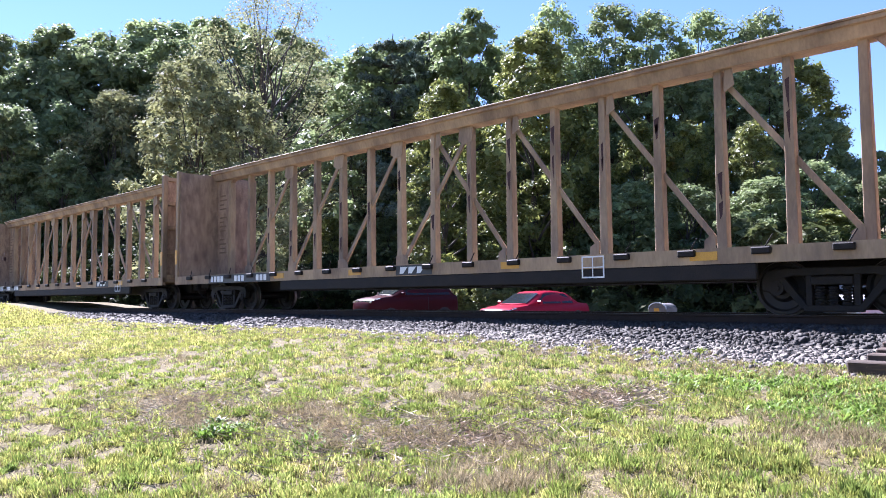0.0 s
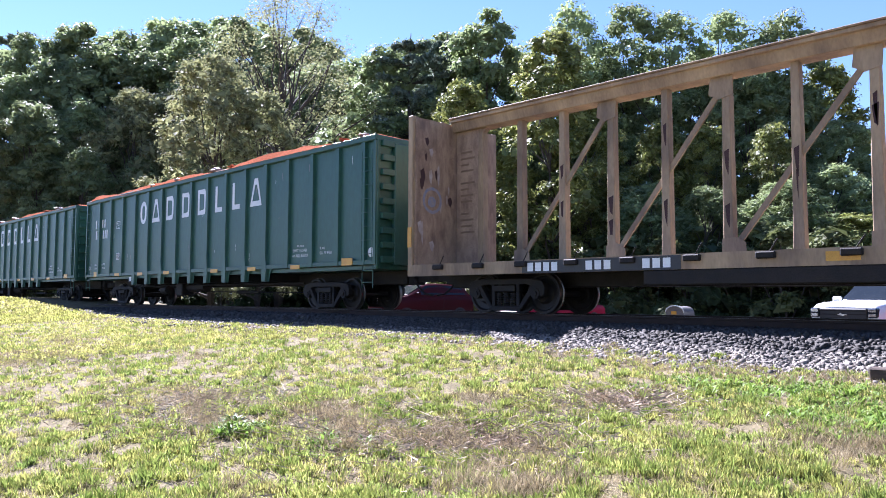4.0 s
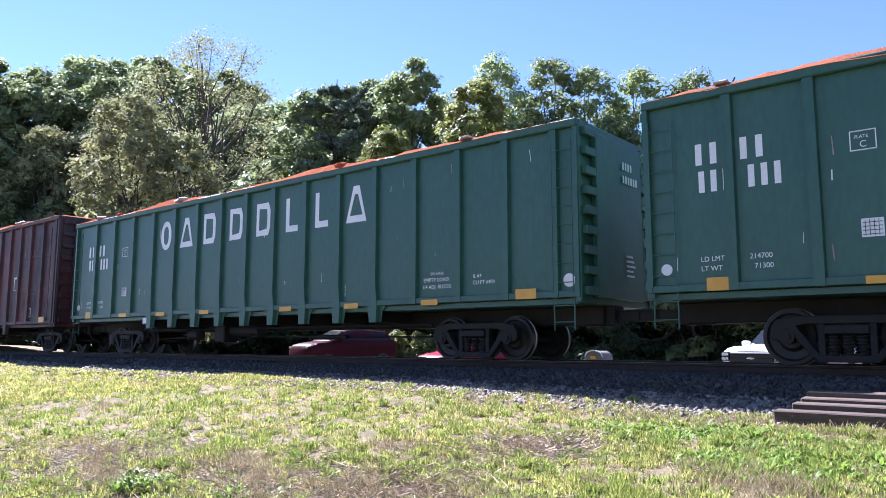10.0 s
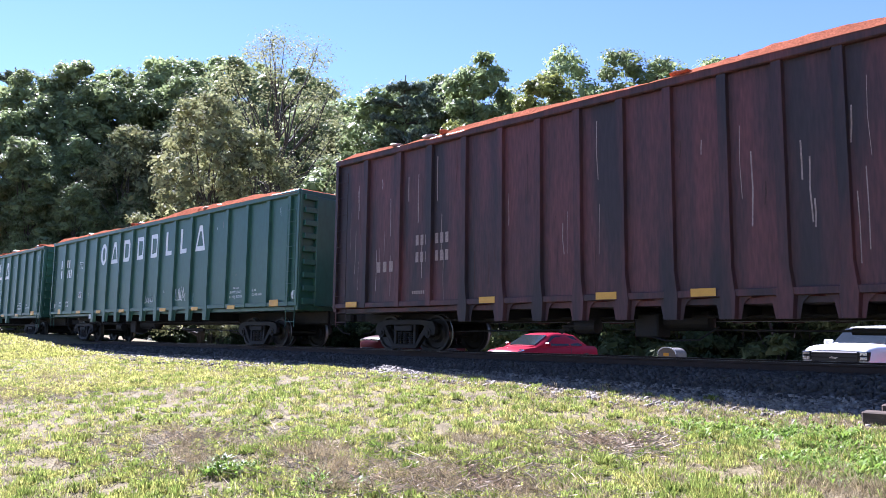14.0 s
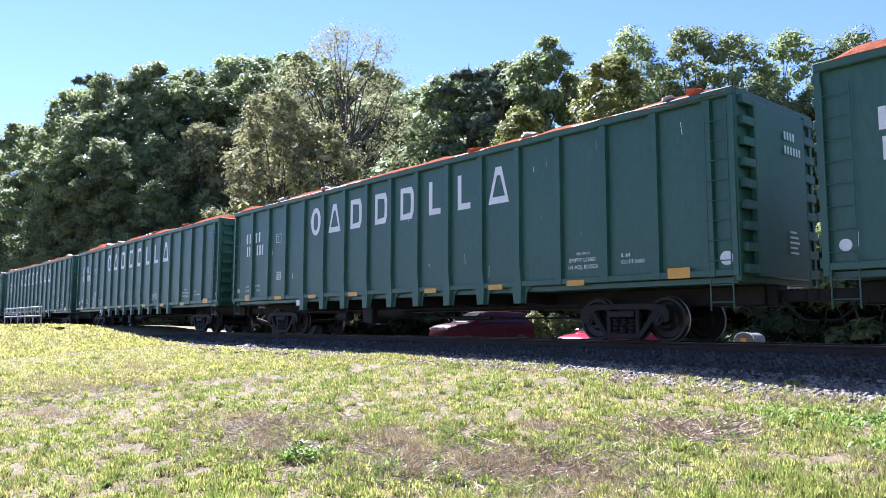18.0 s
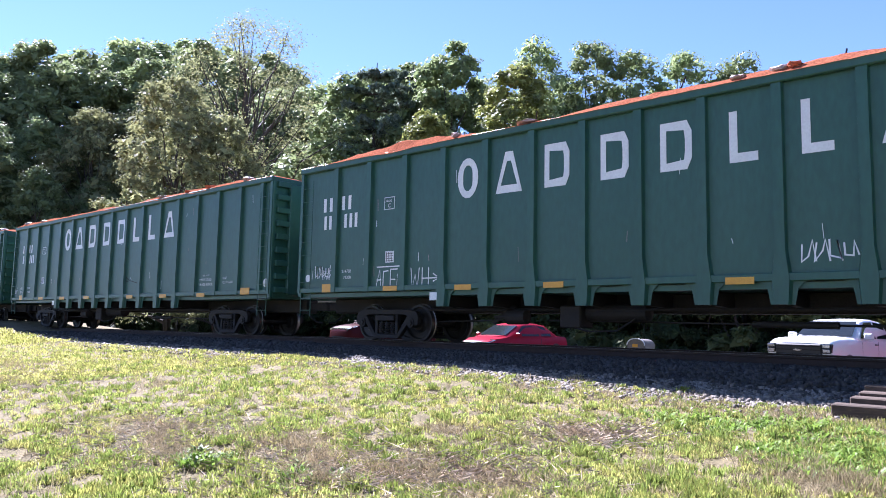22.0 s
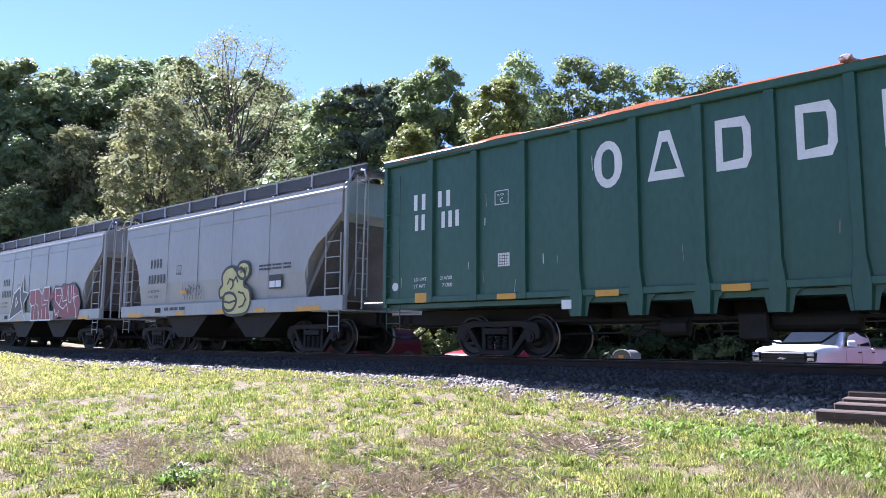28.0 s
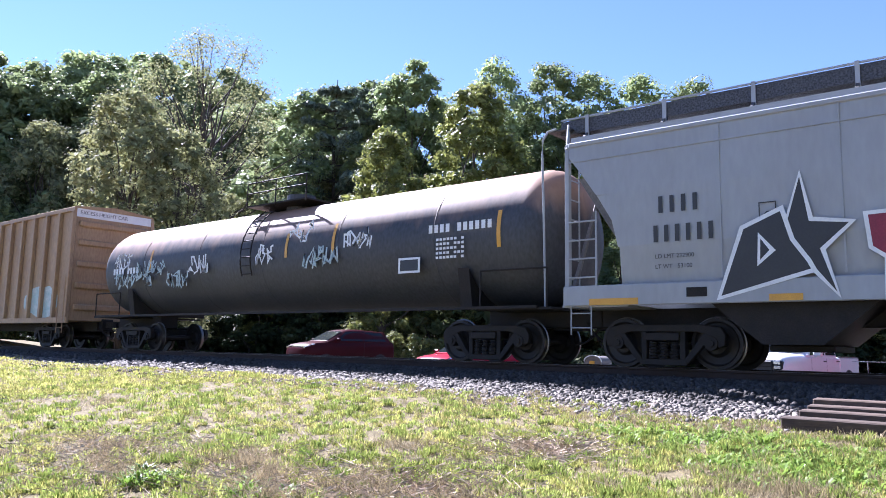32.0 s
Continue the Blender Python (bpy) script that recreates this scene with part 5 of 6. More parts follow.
strokes(hop1, [[(4.05 + 0.16 * k, 2.1 - 0.1 * (k % 2)), (4.1 + 0.16 * k, 1.75 + 0.15 * (k % 3)), (4.25 + 0.16 * k, 2.0), (4.18 + 0.16 * k, 1.62)] for k in range(7)], -1.556, 0.012, BLACK, label="thin black sprayed scrawl")
plate(hop1, 8.63, 9.21, 1.78, 2.17, -1.552, BLACK, "placard")
for a, b in ((8.66, 8.9), (8.94, 9.18)):
    plate(hop1, a, b, 1.82, 2.0, -1.559, WHITE, "placard_field")
for k in range(2):
    bars(hop1, "######## ###### #####", 8.14, -1.553, 2.43 - 0.1 * k, 0.05, 0.05, 0.02, BLACK)
bars(hop1, "### ###### ####", 3.0, -1.575, 1.3, 0.06, 0.1, 0.025, BLACK)
plate(hop1, 3.85, 4.3, 1.82, 1.94, -1.552, YELLOW, "reflector")
for hop in (hop1, hop2):
    plate(hop, 2.4, 2.75, 1.24, 1.4, -1.576, STEEL, "rust_patch")


# white scrawl on two of the green gondolas
def tag_word(car, x, z, w, h, n, seed, y=G_PANEL, r=0.014):
    rr = random.Random(seed)
    lines = []
    for k in range(n):
        x0, dx = x + w * k / n, w / n
        lines.append([(x0 + dx * rr.uniform(0, 0.3), z + h * rr.uniform(0.7, 1.0)), (x0 + dx * rr.uniform(-0.1, 0.2), z + h * rr.uniform(0, 0.3)), (x0 + dx * rr.uniform(0.5, 1.0), z + h * rr.uniform(0.1, 0.5)), (x0 + dx * rr.uniform(0.3, 0.9), z + h * rr.uniform(0.5, 1.0)), (x0 + dx * rr.uniform(0.8, 1.2), z + h * rr.uniform(0, 0.3))])
    strokes(car, lines, y, r, WHITE, label="white sprayed scrawl")


tag_word(GREENS[5], 0.65, 1.6, 0.75, 0.35, 5, 1)
strokes(GREENS[5], [[(3.05, 1.25), (3.2, 1.75), (3.25, 1.25)], [(3.1, 1.5), (3.25, 1.5)], [(3.5, 1.72), (3.33, 1.7), (3.32, 1.25), (3.5, 1.27)], [(3.58, 1.25), (3.58, 1.75), (3.82, 1.75)], [(3.58, 1.5), (3.75, 1.5)], [(3.58, 1.27), (3.8, 1.27)], [(3.1, 1.82), (4.0, 1.82)], [(3.95, 1.82), (3.95, 1.25)],
                    [(4.28, 1.75), (4.33, 1.25), (4.42, 1.6), (4.5, 1.25), (4.55, 1.75)], [(4.65, 1.75), (4.65, 1.25)], [(4.85, 1.75), (4.85, 1.25)], [(4.65, 1.5), (5.15, 1.5)], [(5.0, 1.6), (5.18, 1.5), (5.0, 1.42)]], G_PANEL, 0.014, WHITE, label="white sprayed scrawl and arrow")
tag_word(GREENS[3], 10.35, 1.5, 0.65, 0.3, 4, 2)
tag_word(GREENS[3], 12.85, 1.5, 0.8, 0.55, 4, 3)
tag_word(GREENS[5], 13.0, 1.5, 0.8, 0.4, 4, 4)
strokes(GREENS[6], [[(11.5, 2.0), (11.8, 1.85), (12.4, 1.75), (12.65, 1.6)], [(11.5, 1.85), (11.75, 1.8)]], G_PANEL, 0.012, STEEL, label="scraped line in the paint")
enlist(tank_car(), -293.75)
enlist(box_car(), -314.2)

# ---- trees ----
def leaf_cards(centres, per, size, rr, flat=0.4, squash=0.6, core=0):
    """Many small bent leaf cards spread through clumps: centres are (x, y, z, radius)."""
    nr = np.random.RandomState(rr.randint(0, 99999))
    c = np.array(centres)
    pick = np.repeat(np.arange(len(c)), per)
    n = len(pick)
    d = nr.normal(size=(n, 3))
    d /= np.linalg.norm(d, axis=1)[:, None]
    rad = c[pick, 3] * nr.uniform(0.3, 1.0, n) ** 0.45 * (1 + 0.16 * nr.normal(size=n) * (nr.uniform(size=n) < 0.25))
    p = c[pick, :3] + d * rad[:, None] * np.array([1, 1, squash])
    nrm = d * 0.7 + nr.normal(size=(n, 3)) * flat
    nrm[:, 2] += 0.7
    nrm /= np.linalg.norm(nrm, axis=1)[:, None]
    t = np.cross(nrm, nr.normal(size=(n, 3)))
    t /= np.linalg.norm(t, axis=1)[:, None]
    b = np.cross(nrm, t)
    s = size * nr.uniform(0.6, 1.3, n)[:, None]
    v = np.stack([p - t * s, p + b * s * 0.55 + nrm * s * 0.15, p + t * s * 1.1 - nrm * s * 0.1, p - b * s * 0.55 + nrm * s * 0.15], 1).reshape(-1, 3)
    f = np.arange(n * 4).reshape(-1, 4)
    if not core:
        return v, f
    # sprays of close leaves fill the middle of each clump
    iv, jf = leaf_cards([(x, y, z, r * 0.62) for x, y, z, r in centres], core, size * 3.4, rr, 0.8, squash)
    return np.vstack([v, iv]), np.vstack([f, jf + len(v)])


def card_object(name, v, f, mat, parent):
    me = bpy.data.meshes.new(name)
    me.vertices.add(len(v))
    me.vertices.foreach_set("co", np.asarray(v, dtype=np.float32).ravel())
    k = f.shape[1]
    me.loops.add(f.size)
    me.loops.foreach_set("vertex_index", f.ravel().astype(np.int32))
    me.polygons.add(len(f))
    me.polygons.foreach_set("loop_start", np.arange(0, f.size, k, dtype=np.int32))
    me.update(calc_edges=True)
    me.materials.append(mat)
    ob = new(name, me)
    if parent:
        ob.parent = parent
    return ob


def limb(bm, a, b, r0, r1, rr, steps=4, wander=0.12):
    a, b = Vector(a), Vector(b)
    pts = [a.lerp(b, i / steps) + (Vector((rr.uniform(-1, 1), rr.uniform(-1, 1), rr.uniform(-0.4, 0.4))) * wander * (b - a).length / steps if 0 < i < steps else Vector()) for i in range(steps + 1)]
    tube(pts, r0, 7, bm, r1)


def broadleaf(label, height, spread, seed, mat, clumps=74, per=165, size=0.12, bare=0.1, shape=0.75, lump=0.15, core=24):
    """A deciduous tree: tapered trunk, forking limbs, and a crown of leafy clumps at the limb ends and through the crown."""
    rr = random.Random(seed)
    t = thing("tree", label, "tree", "trees behind the railway")
    wood = bmesh.new()
    lean = Vector((rr.uniform(-0.5, 0.5), rr.uniform(-0.5, 0.5), height * 0.82))
    limb(wood, (0, 0, -1.0), lean, 0.02 * height, 0.05, rr, 7, 0.1)
    centres = []
    for k in range(clumps):
        u = (k + rr.random()) / clumps
        z = height * (bare + (1 - bare) * u)
        e = (z / height - bare) / (1 - bare)
        env = spread * 0.5 * (math.sin(math.pi * min(1, 0.12 + 0.86 * e ** shape)) ** 0.7) * rr.uniform(0.75, 1.15)
        a = k * 2.399963 + rr.uniform(-0.5, 0.5)
        q = rr.uniform(0.45, 1.0) ** 0.6
        centres.append((env * q * math.cos(a), env * q * math.sin(a), z, rr.uniform(0.75, 1.3) * lump * spread))
    for k, c in enumerate(centres):
        if k % (4 if core else 2) == 0:
            zb = c[2] * rr.uniform(0.55, 0.8)
            limb(wood, lean * (zb / lean.z), c[:3], 0.007 * height * (1 - zb / height) + 0.02, 0.02, rr, 3, 0.2)
    part("trunk", wood, BARK, t, "trunk and limbs")
    v, f = leaf_cards(centres, per, size, rr, core=core)
    card_object("crown", v, f, mat, t)
    return t


def pine(label, height, spread, seed):
    rr = random.Random(seed)
    t = thing("pine_tree", label, "tree", "trees behind the railway")
    wood = bmesh.new()
    limb(wood, (0, 0, -1), (rr.uniform(-0.3, 0.3), rr.uniform(-0.3, 0.3), height), 0.017 * height, 0.03, rr, 6, 0.04)
    centres = []
    z = height * 0.3
    while z < height * 0.98:
        e = (z / height - 0.3) / 0.7
        n = 5
        for k in range(n):
            a = 2 * math.pi * k / n + rr.uniform(-0.5, 0.5)
            r = spread * 0.5 * (1 - e) ** 0.75 * rr.uniform(0.55, 1.15) + 0.3
            tip = (r * math.cos(a), r * math.sin(a), z + r * rr.uniform(0.0, 0.3))
            limb(wood, (0, 0, z), tip, 0.05, 0.015, rr, 2, 0.1)
            for q in (0.5, 0.75, 1.0):
                centres.append((tip[0] * q, tip[1] * q, z + (tip[2] - z) * q + 0.1, 0.4 + 0.4 * (1 - e)))
        z += height * 0.065 * rr.uniform(0.8, 1.2)
    part("trunk", wood, BARK, t, "straight trunk with whorled limbs")
    v, f = leaf_cards(centres, 80, 0.11, rr, 0.9, 0.45, 8)
    card_object("crown", v, f, NEEDLE, t)
    return t


def shrub(label, seed, mat, clumps=34, per=110, size=0.08):
    rr = random.Random(seed)
    t = thing("shrub", label, "shrub", "shrubs behind the railway")
    wood = bmesh.new()
    centres = []
    for k in range(clumps):
        a, r, z = rr.uniform(0, 6.283), rr.uniform(0.1, 1) ** 0.5 * 1.7, rr.uniform(0.25, 2.6)
        r *= 1 - 0.12 * z
        centres.append((r * math.cos(a), r * math.sin(a), z, rr.uniform(0.35, 0.65)))
        if k % 4 == 0:
            limb(wood, (0, 0, -0.3), centres[-1][:3], 0.03, 0.01, rr, 3, 0.2)
    part("stem", wood, BARK, t)
    v, f = leaf_cards(centres, per, size, rr, core=14)
    card_object("foliage", v, f, mat, t)
    return t


def skyline(az):
    """How high the tree tops stand above the horizon, by the way they lie from +y to the left."""
    table = ((-10, 9), (6, 10), (12, 11.5), (15, 13), (18, 16.5), (20, 19), (24, 19.6), (28, 20), (31, 20.8), (35, 21.2), (39, 19.6), (42, 20.6), (46, 19.4), (49, 18.4), (52, 18.6), (57, 20), (60, 19.6), (64, 19.9), (70, 18.6), (73, 18.5), (75.5, 16.8), (78, 14.9), (80, 13.5), (84, 11.5), (90, 8))
    for (a, p), (b, q) in zip(table, table[1:]):
        if a <= az <= b:
            return p + (q - p) * (az - a) / (b - a)
    return 8


LEAFY = "leafy green deciduous tree on the bank behind the track"
MODELS = [
    broadleaf(LEAFY, 20, 10, 1, LEAF, clumps=66, per=190, size=0.14, bare=0.05, lump=0.13, core=34),
    broadleaf(LEAFY, 20, 11, 2, LEAF, clumps=72, per=180, size=0.13, bare=0.04, lump=0.12, core=34),
    broadleaf(LEAFY, 20, 9, 3, LEAF, clumps=60, per=190, size=0.14, bare=0.08, lump=0.135, core=30),
    broadleaf("thinning olive-brown deciduous tree on the bank", 20, 11, 4, LEAF_DRY, clumps=84, per=150, lump=0.12, core=22),
    broadleaf("sunlit yellow-green deciduous tree on the bank", 20, 9, 5, LEAF_YELLOW, clumps=64, per=180, size=0.13, lump=0.13, core=30),
    broadleaf("slender tree with a tufted open crown", 20, 6.2, 6, LEAF, clumps=72, per=140, size=0.11, bare=0.12, shape=1.15, lump=0.14, core=12),
    broadleaf("tall sparse tree with bare upper branches", 20, 13, 7, LEAF_DRY, clumps=150, per=120, size=0.075, bare=0.2, shape=1.1, lump=0.085, core=0),
    pine("dark pine with level boughs among the other trees", 20, 11, 8),
]
SHRUBS = [shrub("undergrowth along the lot, its green darkened for shade", 21, LEAF_SHADE), shrub("sunlit yellow-green bush behind the cars", 22, LEAF_YELLOW), shrub("olive undergrowth along the lot", 23, LEAF_OLIVE)]
used = set()


def plant(model, az, dist, top, turn, base=None):
    a = radians(az)
    x, y = -dist * math.sin(a), dist * math.cos(a)
    z = ground_z(x, y)
    h = 20.0 if model in MODELS else 3.0
    s = max(top - z, 1.0) / h
    wide = s if model not in MODELS else max(s, 0.55)
    m = pose(x, y, z, 0, 0, turn) @ Matrix.Diagonal((wide, wide, s, 1))
    if model in used:
        c = model.scale
        copy_thing(model, m @ Matrix.Diagonal((1 / c[0], 1 / c[1], 1 / c[2], 1)))
    else:
        used.add(model)
        model.matrix_basis = m


def edge_dist(az, deep):
    """How far off a row of the wood stands; the rows run beside the railway."""
    return max(deep / math.cos(radians(min(az, 62))), deep * 0.52 / math.cos(radians(min(az, 84))))


def row_tree(kind, az, deep, el):
    dist = edge_dist(az, deep) * tr.uniform(0.97, 1.04)
    plant(MODELS[kind], az, dist, 1.55 + dist * math.tan(radians(el)), tr.uniform(0, 360))


tr = random.Random(40)
# the closed wood on the rising bank: five rows, each higher than the one before
for share, deep, step, kinds in ((0.34, 37, 4.0, (0, 4, 1, 2)), (0.54, 40, 3.4, (0, 1, 2, 3)), (0.74, 43, 3.0, (1, 0, 2, 1, 3)), (0.9, 46, 2.9, (0, 1, 2, 1)), (0.985, 50, 2.7, (0, 1, 2, 0))):
    az = 43.5 + tr.uniform(0, 2)
    while az < 89:
        row_tree(tr.choice(kinds), az, deep, skyline(az) * share * tr.uniform(0.94, 1.03))
        az += step * tr.uniform(0.85, 1.15)
# the thinner wood towards the front of the train
for share, deep, step, kinds in ((0.42, 38, 4.4, (4, 1, 0, 4)), (0.62, 43, 3.8, (0, 4, 1, 2)), (0.8, 49, 3.2, (2, 0, 5, 2))):
    az = -8 + tr.uniform(0, 2)
    while az < 43.5:
        row_tree(tr.choice(kinds), az, deep, skyline(az) * share * tr.uniform(0.92, 1.04))
        az += step * tr.uniform(0.85, 1.15)
for az, dist, el, kind in ((57.2, 62, 22.0, 6), (62.5, 50, 17.2, 3), (59.0, 49, 15.0, 3), (47.6, 60, 20.0, 7), (44.9, 62, 20.0, 7), (75.5, 120, 17.4, 7), (49.6, 62, 18.4, 1), (43.6, 60, 18.2, 2), (43.4, 45, 16.2, 4), (36.6, 46, 19.6, 4), (34.0, 47, 15.6, 4), (41.6, 57, 20.9, 2), (39.2, 60, 18.6, 5), (35.0, 56, 21.4, 5), (32.8, 58, 18.4, 5), (30.7, 56, 21.2, 5), (27.7, 55, 20.4, 5), (25.9, 57, 17.6, 5), (24.0, 55, 20.0, 5), (22.0, 56, 16.5, 2), (20.1, 54, 19.4, 5), (17.4, 55, 15.6, 4)):
    plant(MODELS[kind], az, dist, 1.55 + dist * math.tan(radians(el)), tr.uniform(0, 360))
# unseen trees past the train's front, added across the lawn to darken car ends
for k in range(9):
    x, y = 26 + 2.5 * (k % 3) + tr.uniform(-2, 2), 9 - 4.5 * k
    plant(MODELS[tr.choice((0, 1, 2))], math.degrees(math.atan2(-x, y)), math.hypot(x, y), tr.uniform(13, 18), tr.uniform(0, 360))
# an unseen row added beside the railway, to darken the ends' reflections
for k in range(14):
    x, y = 8 + 8 * k + tr.uniform(-2, 2), 36 + tr.uniform(-2, 7)
    plant(MODELS[tr.choice((0, 1, 2))], math.degrees(math.atan2(-x, y)), math.hypot(x, y), tr.uniform(14, 19), tr.uniform(0, 360))
# undergrowth along the lot, mostly with shade put into its leaf colour
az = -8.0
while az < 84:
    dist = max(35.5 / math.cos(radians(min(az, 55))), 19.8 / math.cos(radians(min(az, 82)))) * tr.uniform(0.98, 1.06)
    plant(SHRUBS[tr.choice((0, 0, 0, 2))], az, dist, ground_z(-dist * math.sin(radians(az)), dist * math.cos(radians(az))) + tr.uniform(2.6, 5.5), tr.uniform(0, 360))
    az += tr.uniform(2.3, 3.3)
for x, y, h in ((-25.6, 28.6, 2.0), (-23.6, 28.9, 1.75)):
    d, a = math.hypot(x, y), math.degrees(math.atan2(-x, y))
    plant(SHRUBS[1], a, d, ground_z(x, y) + h, 40 * x)

# ---- grass, weeds and stones ----
def clumpy(x, y):
    return min(1, max(0.02, 0.38 + 1.3 * noise.noise((x * 2.6, y * 2.6, 9)) + 1.3 * noise.noise((x * 6.5, y * 6.5, 2)) + 0.4 * noise.noise((x * 0.8, y * 0.8, 4))))


WORN = ((-5.6, 4.6, 1.0, 0.42), (-4.6, 5.2, 0.8, 0.45), (-3.7, 4.4, 0.5, 0.4), (-4.6, 7.45, 0.6, 0.3), (-1.9, 6.7, 0.6, 0.35), (-17.5, 4.3, 2.4, 0.8), (-19.3, 6.5, 2.0, 0.6), (-13.1, 3.0, 1.6, 0.5),
        (-6.7, 5.0, 0.6, 0.4), (-13.3, 6.4, 1.3, 0.35), (-7.6, 4.0, 0.7, 0.3), (-9.1, 4.5, 0.8, 0.35), (-2.4, 7.1, 0.4, 0.25), (-3.3, 9.9, 1.2, 0.2), (-6.0, 6.6, 0.5, 0.2))


def worn(x, y):
    """0 in full turf, towards 1 where it has died off to straw and soil."""
    best = 0
    for cx, cy, rx, ry in WORN:
        best = max(best, math.exp(-((x - cx) / rx) ** 2 - ((y - cy) / ry) ** 2))
    best = best * 1.25 + 0.5 * noise.noise((x * 1.3, y * 2.2, 7)) + 0.35 * noise.noise((x * 4, y * 5.5, 6)) - 0.12
    return min(1, max(0, best)) * (1 - 0.7 * smoothstep(17, 26, math.hypot(x, y)))


def tufts(name, label, count, seed, mat, want, each, radius, up, out, width, near=4.2, far=75, spot=None):
    """Tufts of a few blades that lean out from their middle; `want` tells how likely one grows at a place."""
    rr = random.Random(seed)
    nr = np.random.RandomState(seed)
    places = []
    while len(places) < count:
        if spot:
            x, y = rr.uniform(spot[0], spot[1]), rr.uniform(spot[2], spot[3])
            if x < -0.3 and y > 0.6 and math.hypot(x, y) > 4.2:
                continue
        else:
            a, d = radians(rr.uniform(2, 89)), near * (far / near) ** (rr.random() ** 1.45)
            x, y = -d * math.sin(a), d * math.cos(a)
            if not 0.6 < y < 10.85 + 0.2 * smoothstep(-2, -8, x) + 0.35 * noise.noise((x * 1.5, 0, 5)):
                continue
        if rr.random() < want(x, y):
            places.append((x, y, (max(ground_z(x, y), bed_z(x, y) + 0.01) if y > 10.3 else ground_z(x, y)) - 0.004))
    p = np.repeat(np.array(places), each, axis=0)
    n = len(p)
    grow = 1 + 0.06 * np.maximum(np.hypot(p[:, 0], p[:, 1]) - 8, 0)
    size = np.repeat(nr.uniform(0.55, 1.35, len(places)), each)
    turn = nr.uniform(0, 6.283, n)
    off = np.abs(nr.normal(0, radius, n)) * size * grow
    c, q = np.cos(turn), np.sin(turn)
    base = p + np.stack([c * off, q * off, np.zeros(n)], 1)
    turn = turn + nr.normal(0, 0.7, n)
    h, o = nr.uniform(*up, n) * size, nr.uniform(*out, n) * size
    tip = np.stack([np.cos(turn) * o, np.sin(turn) * o, h], 1)
    face = nr.uniform(0, 6.283, n)
    w = width * nr.uniform(0.7, 1.3, n) * grow * 0.5
    side = np.stack([np.cos(face) * w, np.sin(face) * w, np.zeros(n)], 1)
    mid = tip * np.array([0.45, 0.45, 0.65])
    v = np.stack([base, base + mid + side, base + tip, base + mid - side], 1).reshape(-1, 3)
    return tagged(card_object(name, v, np.arange(n * 4).reshape(-1, 4), mat, None), label, "grass", kind="stuff")


tufts("straw_mat", "pale dead straw lying flat on the soil", 15000, 2, STRAW, lambda x, y: 0.12 + 0.88 * worn(x, y), 6, 0.05, (0.004, 0.025), (0.04, 0.12), 0.005)
tufts("grass", "short yellow-green turf close to the soil", 26000, 1, BLADE, lambda x, y: (0.3 + 0.7 * clumpy(x, y)) * (1 - 0.93 * worn(x, y)), 8, 0.03, (0.005, 0.022), (0.01, 0.035), 0.006)
tufts("grass_clumps", "rounded clumps of yellow-green grass", 15000, 31, BLADE, lambda x, y: clumpy(x, y) ** 1.5 * (1 - 0.95 * worn(x, y)), 20, 0.024, (0.02, 0.075), (0.006, 0.035), 0.0075)
tufts("low_weeds", "small leafy weeds in clumps through the turf", 12000, 4, LOWLEAF, lambda x, y: clumpy(x + 5, y) ** 1.5 * (1 - 0.93 * worn(x, y)), 16, 0.024, (0.012, 0.065), (0.006, 0.024), 0.013)
tufts("green_tufts", "taller dark green tufts standing out of the turf", 3000, 11, TUFT, lambda x, y: max(0, clumpy(x, y) - 0.5) * (1 - 0.8 * worn(x, y)), 34, 0.035, (0.03, 0.1), (0.01, 0.05), 0.011, 4.2, 26)
tufts("dead_stems", "brown dead stems standing in the worn patches", 2400, 18, THATCH, lambda x, y: 0.02 + 0.98 * worn(x, y) * clumpy(x, y + 3), 22, 0.05, (0.03, 0.13), (0.02, 0.1), 0.005, 4.2, 26)
tufts("yellow_edge", "yellowing grass along the foot of the ballast", 3200, 21, STRAW, lambda x, y: smoothstep(9.3, 10.3, y) * clumpy(x, y), 9, 0.03, (0.02, 0.07), (0.01, 0.05), 0.006, 8, 40)
tufts("far_grass", "bright green grass farther along the track", 6000, 15, BLADE, lambda x, y: 0.35 + 0.65 * clumpy(x, y), 7, 0.06, (0.03, 0.09), (0.01, 0.06), 0.014, 17, 80)
tufts("far_grass", "bright green grass far along the track", 4500, 16, BLADE, lambda x, y: 1.0, 7, 0.08, (0.05, 0.12), (0.02, 0.08), 0.02, 30, 85)
tufts("trodden_grass", "short grass round the standing place", 12000, 19, BLADE, lambda x, y: 0.2 + 0.8 * clumpy(x, y), 8, 0.04, (0.02, 0.05), (0.01, 0.05), 0.016, spot=(-18, 14, -12, 10.6))


